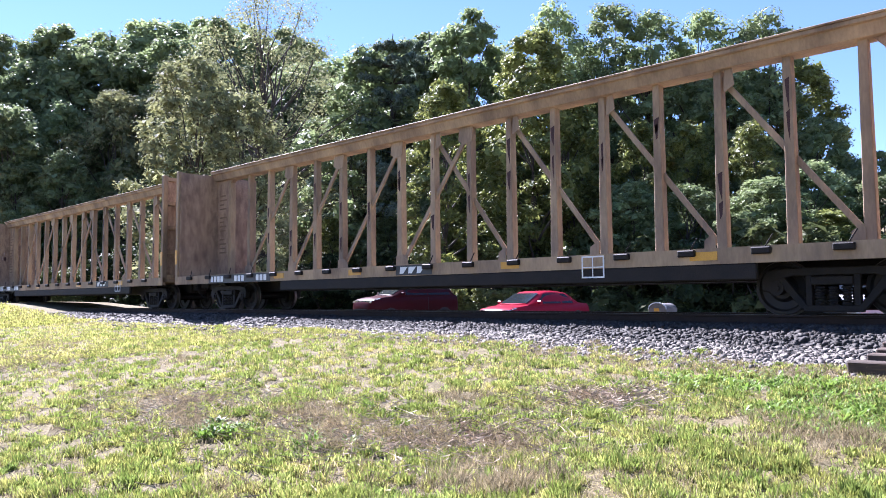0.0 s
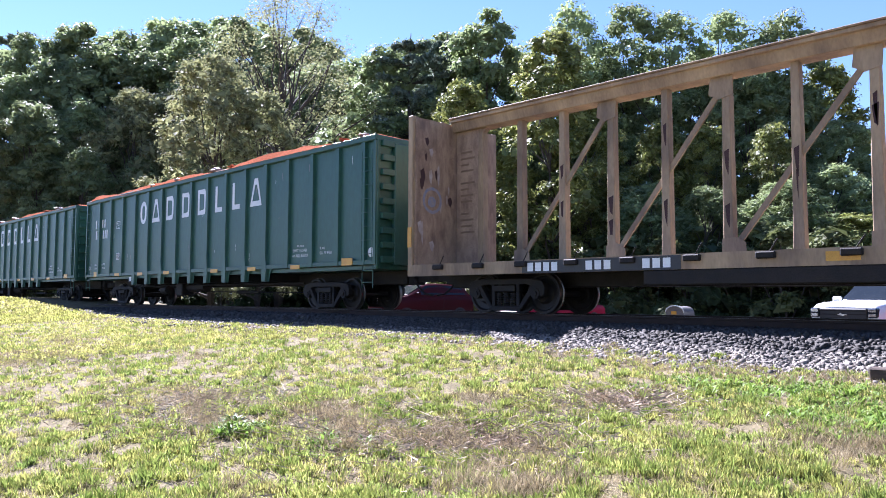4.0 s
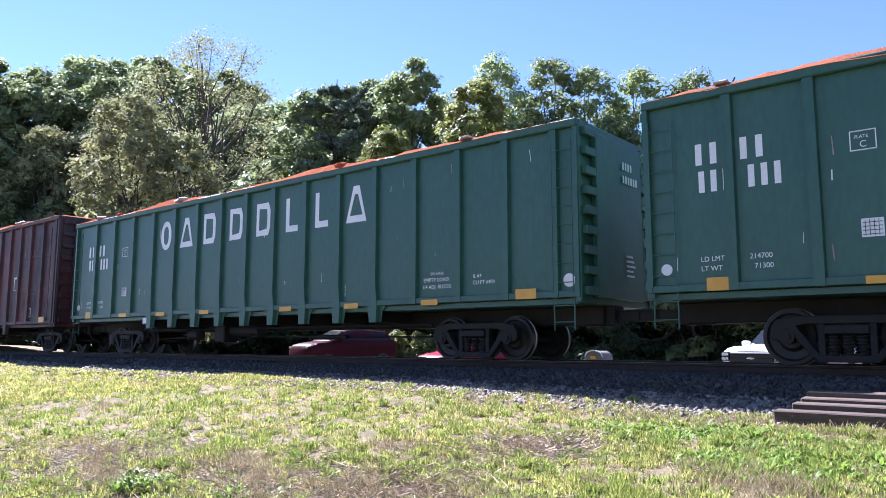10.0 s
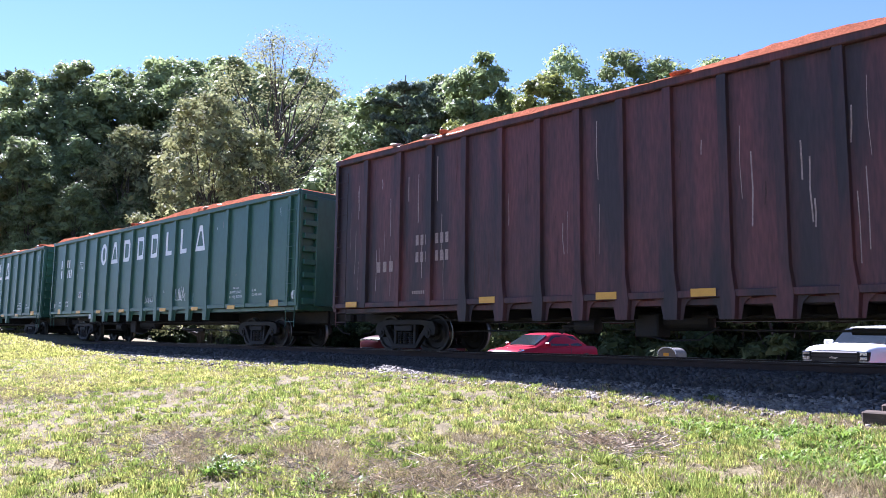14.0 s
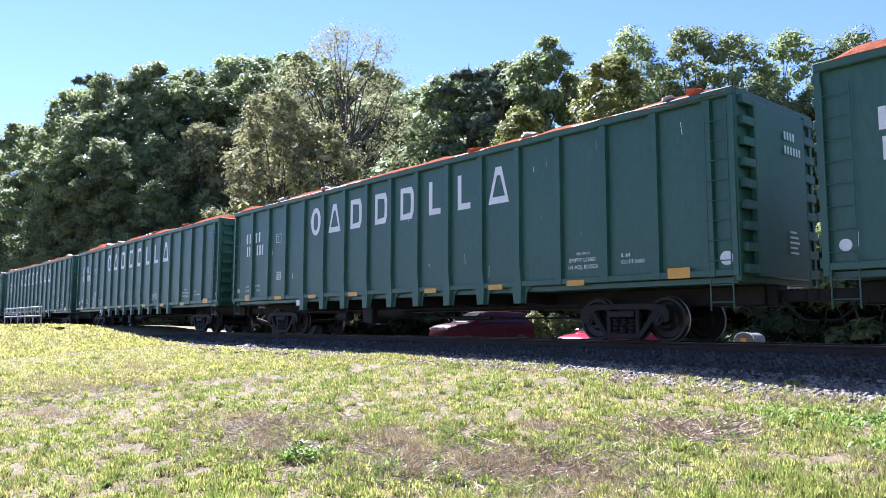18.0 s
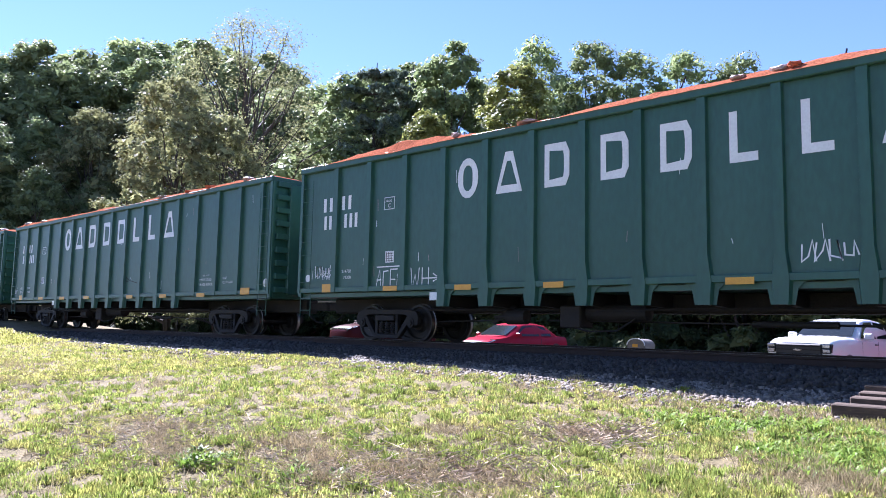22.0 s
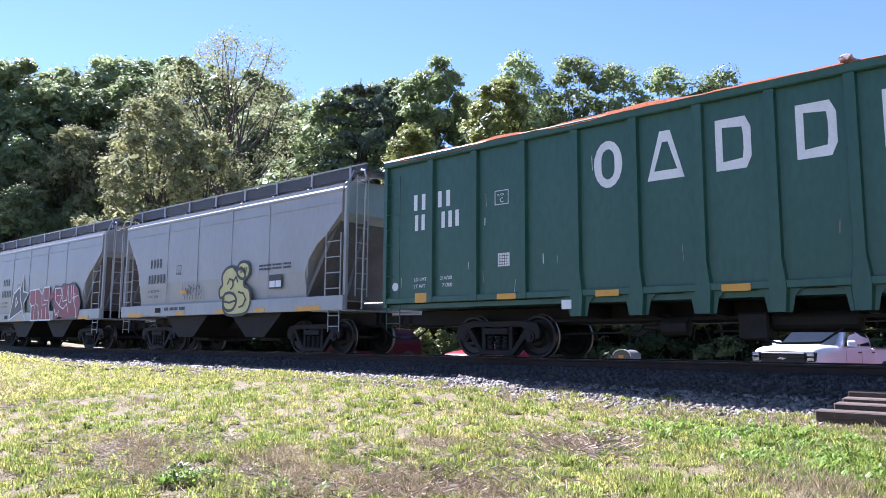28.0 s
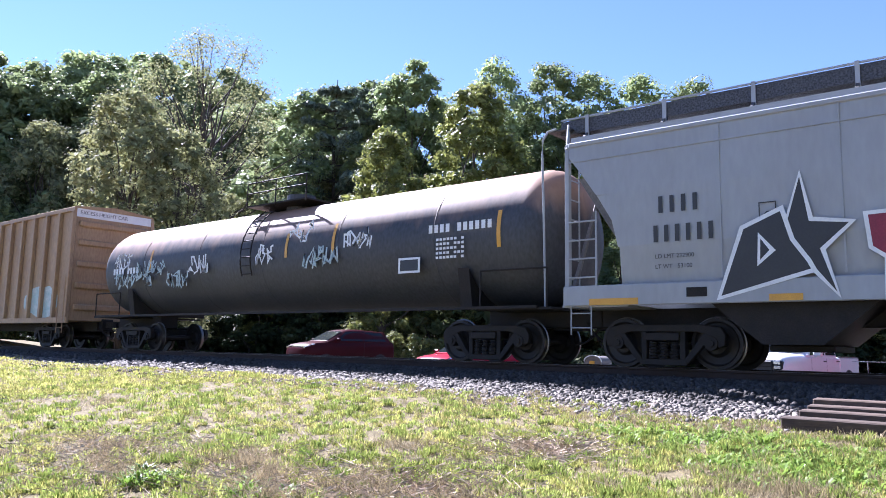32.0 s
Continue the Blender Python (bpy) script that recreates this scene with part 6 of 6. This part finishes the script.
def leafy_weeds(name, label, count, seed, mat, spots, leaf, tall):
    """Rosettes of broad leaves gathered round given spots of the plan."""
    rr = random.Random(seed)
    v, f = [], []
    for k in range(count):
        cx, cy, r = rr.choice(spots)
        x, y = cx + rr.gauss(0, r), cy + rr.gauss(0, r)
        if y > 10.2 or y < 0.5:
            continue
        z = ground_z(x, y)
        s = rr.uniform(0.6, 1.3)
        for j in range(9 if leaf > 0.1 else 5):
            a = rr.uniform(0, 6.283)
            l, w, up = leaf * s * rr.uniform(0.6, 1.3), leaf * s * 0.1, tall * s * rr.uniform(0.4, 1.2)
            c, n = math.cos(a), math.sin(a)
            i = len(v)
            v += [(x, y, z), (x + c * l * 0.5 - n * w, y + n * l * 0.5 + c * w, z + up * 0.8), (x + c * l, y + n * l, z + up), (x + c * l * 0.5 + n * w, y + n * l * 0.5 - c * w, z + up * 0.8)]
            f.append((i, i + 1, i + 2, i + 3))
    return tagged(raw(name, v, f, mat), label, "weeds", kind="stuff")


leafy_weeds("weeds", "bright green broad-leaved weeds in the turf", 900, 3, WEED, [(-4.0, 8.8, 0.45), (-3.4, 9.0, 0.4), (-2.9, 9.2, 0.35), (-2.6, 7.7, 0.25), (-1.8, 7.4, 0.4), (-1.7, 8.7, 0.5), (-2.2, 8.4, 0.4)], 0.095, 0.07)
leafy_weeds("plantain", "rosettes of broad bright leaves in the turf", 170, 14, WEED, [(-1.4, 7.9, 0.4), (-2.3, 8.5, 0.4), (-2.6, 7.6, 0.08), (-4.0, 8.9, 0.2), (-1.9, 7.3, 0.25), (-7.0, 3.9, 0.12), (-5.7, 4.3, 0.12), (-6.8, 4.0, 0.1)], 0.12, 0.09)


def twigs(count, seed):
    """Dead stalks lying about the bare patches."""
    rr = random.Random(seed)
    bm_v, bm_f = [], []
    for k in range(count):
        cx, cy, r = rr.choice(((-5.6, 4.6, 0.7), (-4.6, 5.2, 0.5), (-16.5, 4.2, 1.4), (-8.6, 4.4, 0.9), (-4.6, 7.4, 0.4)))
        x, y = cx + rr.gauss(0, r), cy + rr.gauss(0, r)
        z = ground_z(x, y)
        a, l, up = rr.uniform(0, 6.283), rr.uniform(0.08, 0.3), rr.uniform(0, 0.09)
        c, n = math.cos(a), math.sin(a)
        i = len(bm_v)
        bm_v += [(x - n * 0.004, y + c * 0.004, z + 0.01), (x + n * 0.004, y - c * 0.004, z + 0.02), (x + c * l + n * 0.003, y + n * l - c * 0.003, z + 0.02 + up), (x + c * l, y + n * l, z + 0.03 + up)]
        bm_f.append((i, i + 1, i + 2, i + 3))
    return tagged(raw("dead_stalks", bm_v, bm_f, STALK), "grey dead stalks on bare patches", "dry stalks", kind="stuff")


twigs(4500, 8)


def stones(name, label, x0, x1, y0, y1, count, size, seed, height, mat=STONE):
    """Crushed stones lying on the ballast, each an uneven eight-cornered lump."""
    nr = np.random.RandomState(seed)
    x, y = nr.uniform(x0, x1, count), nr.uniform(y0, y1, count)
    z = np.array([height(a, b) for a, b in zip(x, y)]) + nr.uniform(-0.012, 0.012, count)
    s = size * nr.uniform(0.55, 1.35, (count, 1)) * nr.uniform(0.7, 1.2, (count, 3))
    corner = np.array([(i, j, k) for i in (-1, 1) for j in (-1, 1) for k in (-1, 1)], float)
    p = corner[None] * (1 + nr.uniform(-0.45, 0.3, (count, 8, 3))) * s[:, None, :] * 0.5
    a, b = nr.uniform(0, 6.28, count), nr.uniform(-0.7, 0.7, count)
    ca, sa, cb, sb = np.cos(a)[:, None], np.sin(a)[:, None], np.cos(b)[:, None], np.sin(b)[:, None]
    px, pz = p[..., 0] * cb - p[..., 2] * sb, p[..., 0] * sb + p[..., 2] * cb
    qx, qy = px * ca - p[..., 1] * sa, px * sa + p[..., 1] * ca
    v = np.stack([qx + x[:, None], qy + y[:, None], pz + z[:, None]], -1).reshape(-1, 3)
    quad = np.array([(0, 1, 3, 2), (4, 6, 7, 5), (0, 4, 5, 1), (2, 3, 7, 6), (0, 2, 6, 4), (1, 5, 7, 3)])
    f = (quad[None] + 8 * np.arange(count)[:, None, None]).reshape(-1, 4)
    return tagged(card_object(name, v, f, mat, None), label, "ballast stones", kind="stuff")


stones("ballast_stones", "loose grey crushed stones on the ballast bank", -17, 3, 10.35, 11.5, 13000, 0.06, 5, bed_z)
# the strip by the ties gets darker stones, as the train's shadow
stones("ballast_stones", "crushed stones beside the ties, darkened for the train's shadow", -17, 3, 11.25, 13.3, 17000, 0.06, 25, bed_z, SHADED_STONE)
stones("ballast_stones", "loose grey crushed stones on the ballast bank", -45, -17, 10.35, 11.5, 5500, 0.09, 6, bed_z)
stones("ballast_stones", "crushed stones beside the ties, darkened for the train's shadow", -45, -17, 11.25, 13.3, 8000, 0.09, 26, bed_z, SHADED_STONE)
stones("scattered_stones", "a few stray stones in the grass edge", -25, 2, 9.9, 10.5, 900, 0.05, 7, lambda x, y: ground_z(x, y) + 0.01)

# ---- wooden ties ----
tie_mesh = mesh_of("tie", box(-0.115, 0.115, -1.3, 1.3, -0.17, 0, 0.012), TIEWOOD)
for i in range(110):
    part("tie", tie_mesh, TIEWOOD, track, at=(5 - 0.52 * i, TRACK_Y, 1.035))
for i, (x, y, z, turn) in enumerate(((-1.46, 10.22, 0.735, 0.5), (-1.32, 10.52, 0.81, -0.8), (-1.29, 10.86, 0.86, 1.0), (-1.3, 11.2, 0.93, 0.2))):
    tie = tagged(part("old_tie", box(-1.3, 1.3, -0.115, 0.115, -0.17, 0, 0.015), TIEWOOD, at=pose(x, y, z, 2, 0, turn)), "weathered dark wooden railway tie in a loose pile", "railway tie", "discarded ties")

# ---- parked vehicles and fences behind the track ----
def road_wheel(parent, x, y, r, w=0.2):
    t = part("wheel", lathe([(-w / 2, r * 0.6), (-w / 2, r * 0.95), (-w * 0.35, r), (w * 0.35, r), (w / 2, r * 0.95), (w / 2, r * 0.6)], 24), TYRE, parent, "black tyre", (x, y, r))
    part("rim", lathe([(-w * 0.45, 0.05), (-w * 0.5, r * 0.55), (-w * 0.4, r * 0.62), (w * 0.4, r * 0.62), (w * 0.5, r * 0.55), (w * 0.45, 0.05)], 16), TIN, t, "alloy rim")


def loft(rows, mat, name, parent, label="", sharp=38):
    """A body through stations of (along, half outline from the low edge to the middle of the top), the same on both sides."""
    bm = bmesh.new()
    rings = [[bm.verts.new((x, -y, z)) for y, z in half] + [bm.verts.new((x, y, z)) for y, z in half[::-1]] for x, half in rows]
    n = len(rings[0])
    for p, q in zip(rings, rings[1:]):
        for k in range(n):
            bm.faces.new((p[k], q[k], q[(k + 1) % n], p[(k + 1) % n]))
    bm.faces.new(rings[0])
    bm.faces.new(rings[-1][::-1])
    bmesh.ops.remove_doubles(bm, verts=bm.verts[:], dist=0.0005)
    bmesh.ops.recalc_face_normals(bm, faces=bm.faces[:])
    ob = part(name, bm, mat, parent, label, smooth=True)
    ob.data.set_sharp_from_angle(angle=radians(sharp))
    return ob


def arch(parent, x, y, r):
    """A flat black plate on the body side, for the shade in the hollow over a wheel."""
    pts = [(x + r * math.cos(a), 0.34 + r * math.sin(a)) for a in [math.pi * k / 12 for k in range(13)]]
    part("wheel_arch", slab([(x + r, 0.22)] + pts + [(x - r, 0.22)], "y", min(y, y * 1.006), max(y, y * 1.006)), BLACK, parent)


def side_glass(parent, outline_pts, y_low, y_high, z_low, z_high, s, name="side_window"):
    """A flat side window that leans in with the cabin."""
    bm = bmesh.new()
    vs = [bm.verts.new((x, s * (y_low + (y_high - y_low) * (z - z_low) / (z_high - z_low)), z)) for x, z in outline_pts]
    bm.faces.new(vs if s < 0 else vs[::-1])
    return part(name, bm, GLASS, parent)


def motor_car(name, label, mat, m, tall=False):
    """A car that faces +x from its middle: rounded nose, raked windscreen, wheels in flat black arches."""
    car = thing(name, label, "car", "parked vehicles", m)
    up = 0.28 if tall else 0.0

    def st(x, w, lo, belt, deck):
        return (x, [(w * 0.9, lo), (w, lo + 0.12), (w, belt - 0.22), (w * 0.965, belt - 0.06), (w * 0.86, belt + (deck - belt) * 0.55), (w * 0.45, deck - 0.012), (0.0, deck)])
    loft([st(-2.3, 0.74, 0.42, 0.82 + up, 0.88 + up), st(-2.2, 0.84, 0.3, 0.92 + up, 0.99 + up), st(-1.7, 0.9, 0.22, 0.95 + up, 1.02 + up), st(-0.6, 0.91, 0.2, 0.93 + up, 1.0 + up), st(0.6, 0.91, 0.2, 0.9 + up, 0.98 + up), st(1.2, 0.9, 0.2, 0.87 + up, 0.96 + up), st(1.75, 0.89, 0.22, 0.82 + up, 0.91 + up), st(2.1, 0.85, 0.25, 0.75 + up, 0.83 + up), st(2.27, 0.76, 0.28, 0.66 + up, 0.73 + up), st(2.34, 0.6, 0.34, 0.56 + up, 0.62 + up)], mat, "body", car)
    roof = 1.44 + up * 1.1
    back = -2.1 if tall else -1.75

    def cab(x, w, top, z):
        return (x, [(w, 0.9 + up), (w * (1 - 0.1 * (z - 0.9 - up)), 0.9 + up + (z - 0.9 - up) * 0.5), (top, z - 0.05), (top * 0.9, z - 0.008), (top * 0.4, z + 0.012), (0.0, z + 0.015)])
    loft([cab(back, 0.78, 0.74, 1.0 + up), cab(back + (0.3 if tall else 0.65), 0.84, 0.62, roof - 0.07), cab(-0.55, 0.85, 0.63, roof), cab(0.05, 0.85, 0.62, roof - 0.01), cab(0.35, 0.85, 0.62, roof - 0.06), cab(1.22, 0.8, 0.74, 0.96 + up)], mat, "cabin", car)
    glass = bmesh.new()
    glass.faces.new([glass.verts.new(p) for p in ((1.15, -0.64, 0.995 + up), (1.15, 0.64, 0.995 + up), (0.42, 0.56, roof - 0.095), (0.42, -0.56, roof - 0.095))])
    part("windscreen", glass, GLASS, car, at=(0.012, 0, 0.014))
    for s in (-1, 1):
        zl, zh = 0.98 + up, roof - 0.1
        side_glass(car, [(-0.5, zl), (0.82, zl), (0.3, zh), (-0.46, zh)], 0.862, 0.67, zl, zh, s)
        side_glass(car, [(back + (0.35 if tall else 0.5), zl), (-0.58, zl), (-0.54, zh), (back + (0.5 if tall else 0.85), zh)], 0.862, 0.67, zl, zh, s)
        lamp = loft([(1.78, [(0.5, 0.56 + up), (0.66, 0.6 + up), (0.74, 0.7 + up), (0.6, 0.73 + up)]), (2.2, [(0.42, 0.5 + up), (0.62, 0.52 + up), (0.66, 0.58 + up), (0.5, 0.6 + up)])], CHROME, "headlight", car, "clear wrapped headlight")
        lamp.matrix_basis = pose(0.09, s * 0.09, 0.13)
        part("wing_mirror", box(-0.07, 0.07, -0.1, 0.1, -0.06, 0.07, 0.03), mat, car, at=(0.82, s * 0.97, 1.02 + up))
        part("door_seam", box(-0.54, -0.53, s * 0.915 - 0.003, s * 0.915 + 0.003, 0.35, 0.9 + up), BLACK, car)
        for x in (-1.42, 1.4):
            arch(car, x, s * 0.912, 0.38)
            road_wheel(car, x, s * 0.83, 0.33)
    part("grille", box(2.25, 2.352, -0.5, 0.5, 0.3, 0.46 + up * 0.8, 0.02), BLACK, car, "black grille")
    return car


def pickup(m):
    car = thing("pickup_truck", "white crew-cab pickup parked facing the railway", "pickup truck", "parked vehicles", m)

    def st(x, w, lo, belt, deck):
        return (x, [(w * 0.94, lo), (w, lo + 0.1), (w, belt - 0.16), (w * 0.975, belt - 0.04), (w * 0.86, belt + (deck - belt) * 0.6), (w * 0.4, deck - 0.008), (0.0, deck)])
    loft([st(-1.18, 1.0, 0.46, 1.24, 1.26), st(0.9, 1.0, 0.46, 1.25, 1.3), st(1.5, 1.0, 0.46, 1.25, 1.36), st(2.3, 0.99, 0.48, 1.22, 1.33), st(2.7, 0.97, 0.5, 1.17, 1.27), st(2.86, 0.92, 0.54, 1.08, 1.16)], WHITE_CAR, "body", car)

    def cab(x, w, top, z):
        return (x, [(w, 1.2), (w * 0.965, 1.2 + (z - 1.2) * 0.5), (top, z - 0.06), (top * 0.9, z - 0.01), (top * 0.4, z + 0.015), (0.0, z + 0.02)])
    loft([cab(-1.18, 0.93, 0.9, 1.32), cab(-1.05, 0.94, 0.76, 1.82), cab(-0.3, 0.95, 0.78, 1.89), cab(0.25, 0.95, 0.77, 1.87), cab(0.5, 0.95, 0.76, 1.82), cab(1.25, 0.92, 0.88, 1.3)], WHITE_CAR, "cab", car)
    bed = part("cargo_bed", box(-2.9, -1.22, -1.0, 1.0, 0.5, 1.24, 0.05), WHITE_CAR, car)
    part("bed_rail", box(-2.86, -1.24, -1.004, -0.9, 1.235, 1.262, 0.01), BLACK, bed)
    part("bed_rail", box(-2.86, -1.24, 0.9, 1.004, 1.235, 1.262, 0.01), BLACK, bed)
    glass = bmesh.new()
    glass.faces.new([glass.verts.new(p) for p in ((1.22, -0.82, 1.36), (1.22, 0.82, 1.36), (0.56, 0.7, 1.8), (0.56, -0.7, 1.8))])
    part("windscreen", glass, GLASS, car, at=(0.02, 0, 0.015))
    for s in (-1, 1):
        side_glass(car, [(-0.12, 1.3), (0.98, 1.3), (0.44, 1.78), (-0.12, 1.8)], 0.953, 0.815, 1.3, 1.8, s)
        side_glass(car, [(-0.98, 1.3), (-0.22, 1.3), (-0.22, 1.8), (-0.92, 1.76)], 0.953, 0.815, 1.3, 1.8, s)
        part("wing_mirror", box(-0.07, 0.09, -0.13, 0.13, -0.11, 0.11, 0.04), WHITE_CAR, car, at=(0.85, s * 1.14, 1.36))
        lamp = part("headlight", box(2.72, 2.93, s * 0.8 - 0.13, s * 0.8 + 0.13, 0.86, 1.13, 0.03), GLASS, car, "stacked headlight in dark housing")
        for z in (0.93, 1.06):
            part("lens", box(2.925, 2.94, s * 0.8 - 0.1, s * 0.8 + 0.1, z - 0.045, z + 0.045, 0.01), CHROME, lamp)
        part("fog_lamp", box(2.93, 2.99, s * 0.76 - 0.1, s * 0.76 + 0.1, 0.58, 0.68, 0.01), CHROME, car)
        for x in (-1.95, 1.9):
            arch(car, x, s * 1.002, 0.5)
            road_wheel(car, x, s * 0.9, 0.41, 0.26)
        for x in (-0.02, -1.06):
            part("door_handle", box(x - 0.1, x + 0.1, s * 1.0 - 0.025, s * 1.0 + 0.025, 1.09, 1.13, 0.008), BLACK, car)
        for x in (-0.17, 0.98):
            part("door_seam", box(x - 0.005, x + 0.005, s * 1.001 - 0.002, s * 1.001 + 0.002, 0.55, 1.2), BLACK, car)
    grille = part("grille", box(2.8, 2.93, -0.66, 0.66, 0.76, 1.12, 0.03), BLACK, car, "broad black grille")
    for z in (0.83, 0.95, 1.05):
        part("grille_bar", box(2.925, 2.945, -0.64, 0.64, z - 0.012, z + 0.012), STEEL, grille)
    part("grille_badge", slab([(-0.14, 0.93), (0.05, 0.91), (0.14, 0.95), (-0.05, 0.98)], "x", 2.94, 2.965), CHROME, grille)
    part("bumper", box(2.75, 3.0, -0.98, 0.98, 0.5, 0.76, 0.06), BLACK, car, "black front bumper")
    return car


motor_car("sedan_car", "bright red sedan parked facing the railway", RED_CAR, pose(-16.75, 22.4, ground_z(-16.2, 22) + 0.13, 0, 0, -94))
motor_car("sedan_car", "pinkish red sedan parked beside the pickup", RED_CAR, pose(-2.35, 25.0, ground_z(-2, 25) + 0.03, 0, 0, -88))
motor_car("suv_car", "dark red sport utility car parked facing the railway", MAROON_CAR, pose(-23.9, 22.6, ground_z(-22.6, 22.6) + 0.14, 0, 0, -99), True)
pickup(pose(-6.5, 25.9, ground_z(-6.5, 25.9) + 0.06, 0, 0, -99))

dome = thing("domed_cover", "low grey domed cover with a pale rim", "storage cover", at=pose(-11.35, 22.0, ground_z(-11.3, 22)))
arc = [(0.3 * math.cos(math.pi * i / 12), 0.98 + 0.2 * math.sin(math.pi * i / 12)) for i in range(13)]
# the cover borrows the darkened hopper grey as a plain dark grey
part("cover", slab([(0.3, 0.0)] + arc + [(-0.3, 0.0)], "y", -0.4, 0.3), HOPSHADE, dome)
part("rim", slab(arc + [(x * 1.03, z + 0.03) for x, z in arc[::-1]], "y", -0.44, -0.4), WHITE, dome, "white rim")
part("tag", box(-0.12, 0.06, -0.41, -0.402, 0.92, 1.02), YELLOW, dome)

fence = thing("pipe_fence", "thin galvanised pipe fence along the lot", "fence")
for i in range(9):
    x = -8.5 + 1.9 * i
    part("post", rod((x, 28.0, ground_z(x, 28) - 0.2), (x, 28.0, 1.32), 0.014, 8), TIN, fence)
part("rail", rod((-8.5, 28.0, 1.3), (6.7, 28.0, 1.3), 0.01, 8), TIN, fence)

# ---- handrail beside the track, far along the grass ----
hand = thing("steel_handrail", "pale steel handrail beside a culvert near the track", "handrail")
for i in range(6):
    x = -51.2 + 1.84 * i
    part("post", rod((x, 9.0, ground_z(x, 9) - 0.2), (x, 9.0, 2.46), 0.03, 8), TIN, hand)
for z in (1.99, 2.45):
    part("rail", rod((-51.3, 9.0, z), (-41.9, 9.0, z), 0.035, 8), TIN, hand)
tagged(part("kerb_beam", box(-44.5, -39.2, 9.15, 9.45, 1.2, 1.42, 0.02), TIEWOOD), "grey timber edge beam by the culvert", "timber beam")


# ---- motion ----
def rolled_at(t):
    """Where the train stands at any time, by a smooth curve through the half-second steps."""
    i = min(int(t * 2), len(ROLLED) - 2)
    u = t * 2 - i
    p0, p1, p2, p3 = (ROLLED[min(max(k, 0), len(ROLLED) - 1)] for k in (i - 1, i, i + 1, i + 2))
    m1, m2 = (p2 - p0) / (2 if i > 0 else 1), (p3 - p1) / (2 if i < len(ROLLED) - 2 else 1)
    return p1 * (1 + 2 * u) * (1 - u) ** 2 + m1 * u * (1 - u) ** 2 + p2 * u * u * (3 - 2 * u) + m2 * u * u * (u - 1)


def motions():
    times = [0.5 * i for i in range(len(ROLLED))]
    turns = [(k / 15, math.degrees(rolled_at(k / 15) / 0.457) % 360) for k in range(481)]
    for car, u in TRAIN:
        walk(car, [(t, pose(u + s, TRACK_Y, RAIL_Z)) for t, s in zip(times, ROLLED)])
        for b in car.children:
            for w in b.children:
                if w.name.startswith("wheelset"):
                    place = w.matrix_basis.translation.copy()
                    walk(w, [(t, pose(*place, 0, a, 0)) for t, a in turns])


motions()
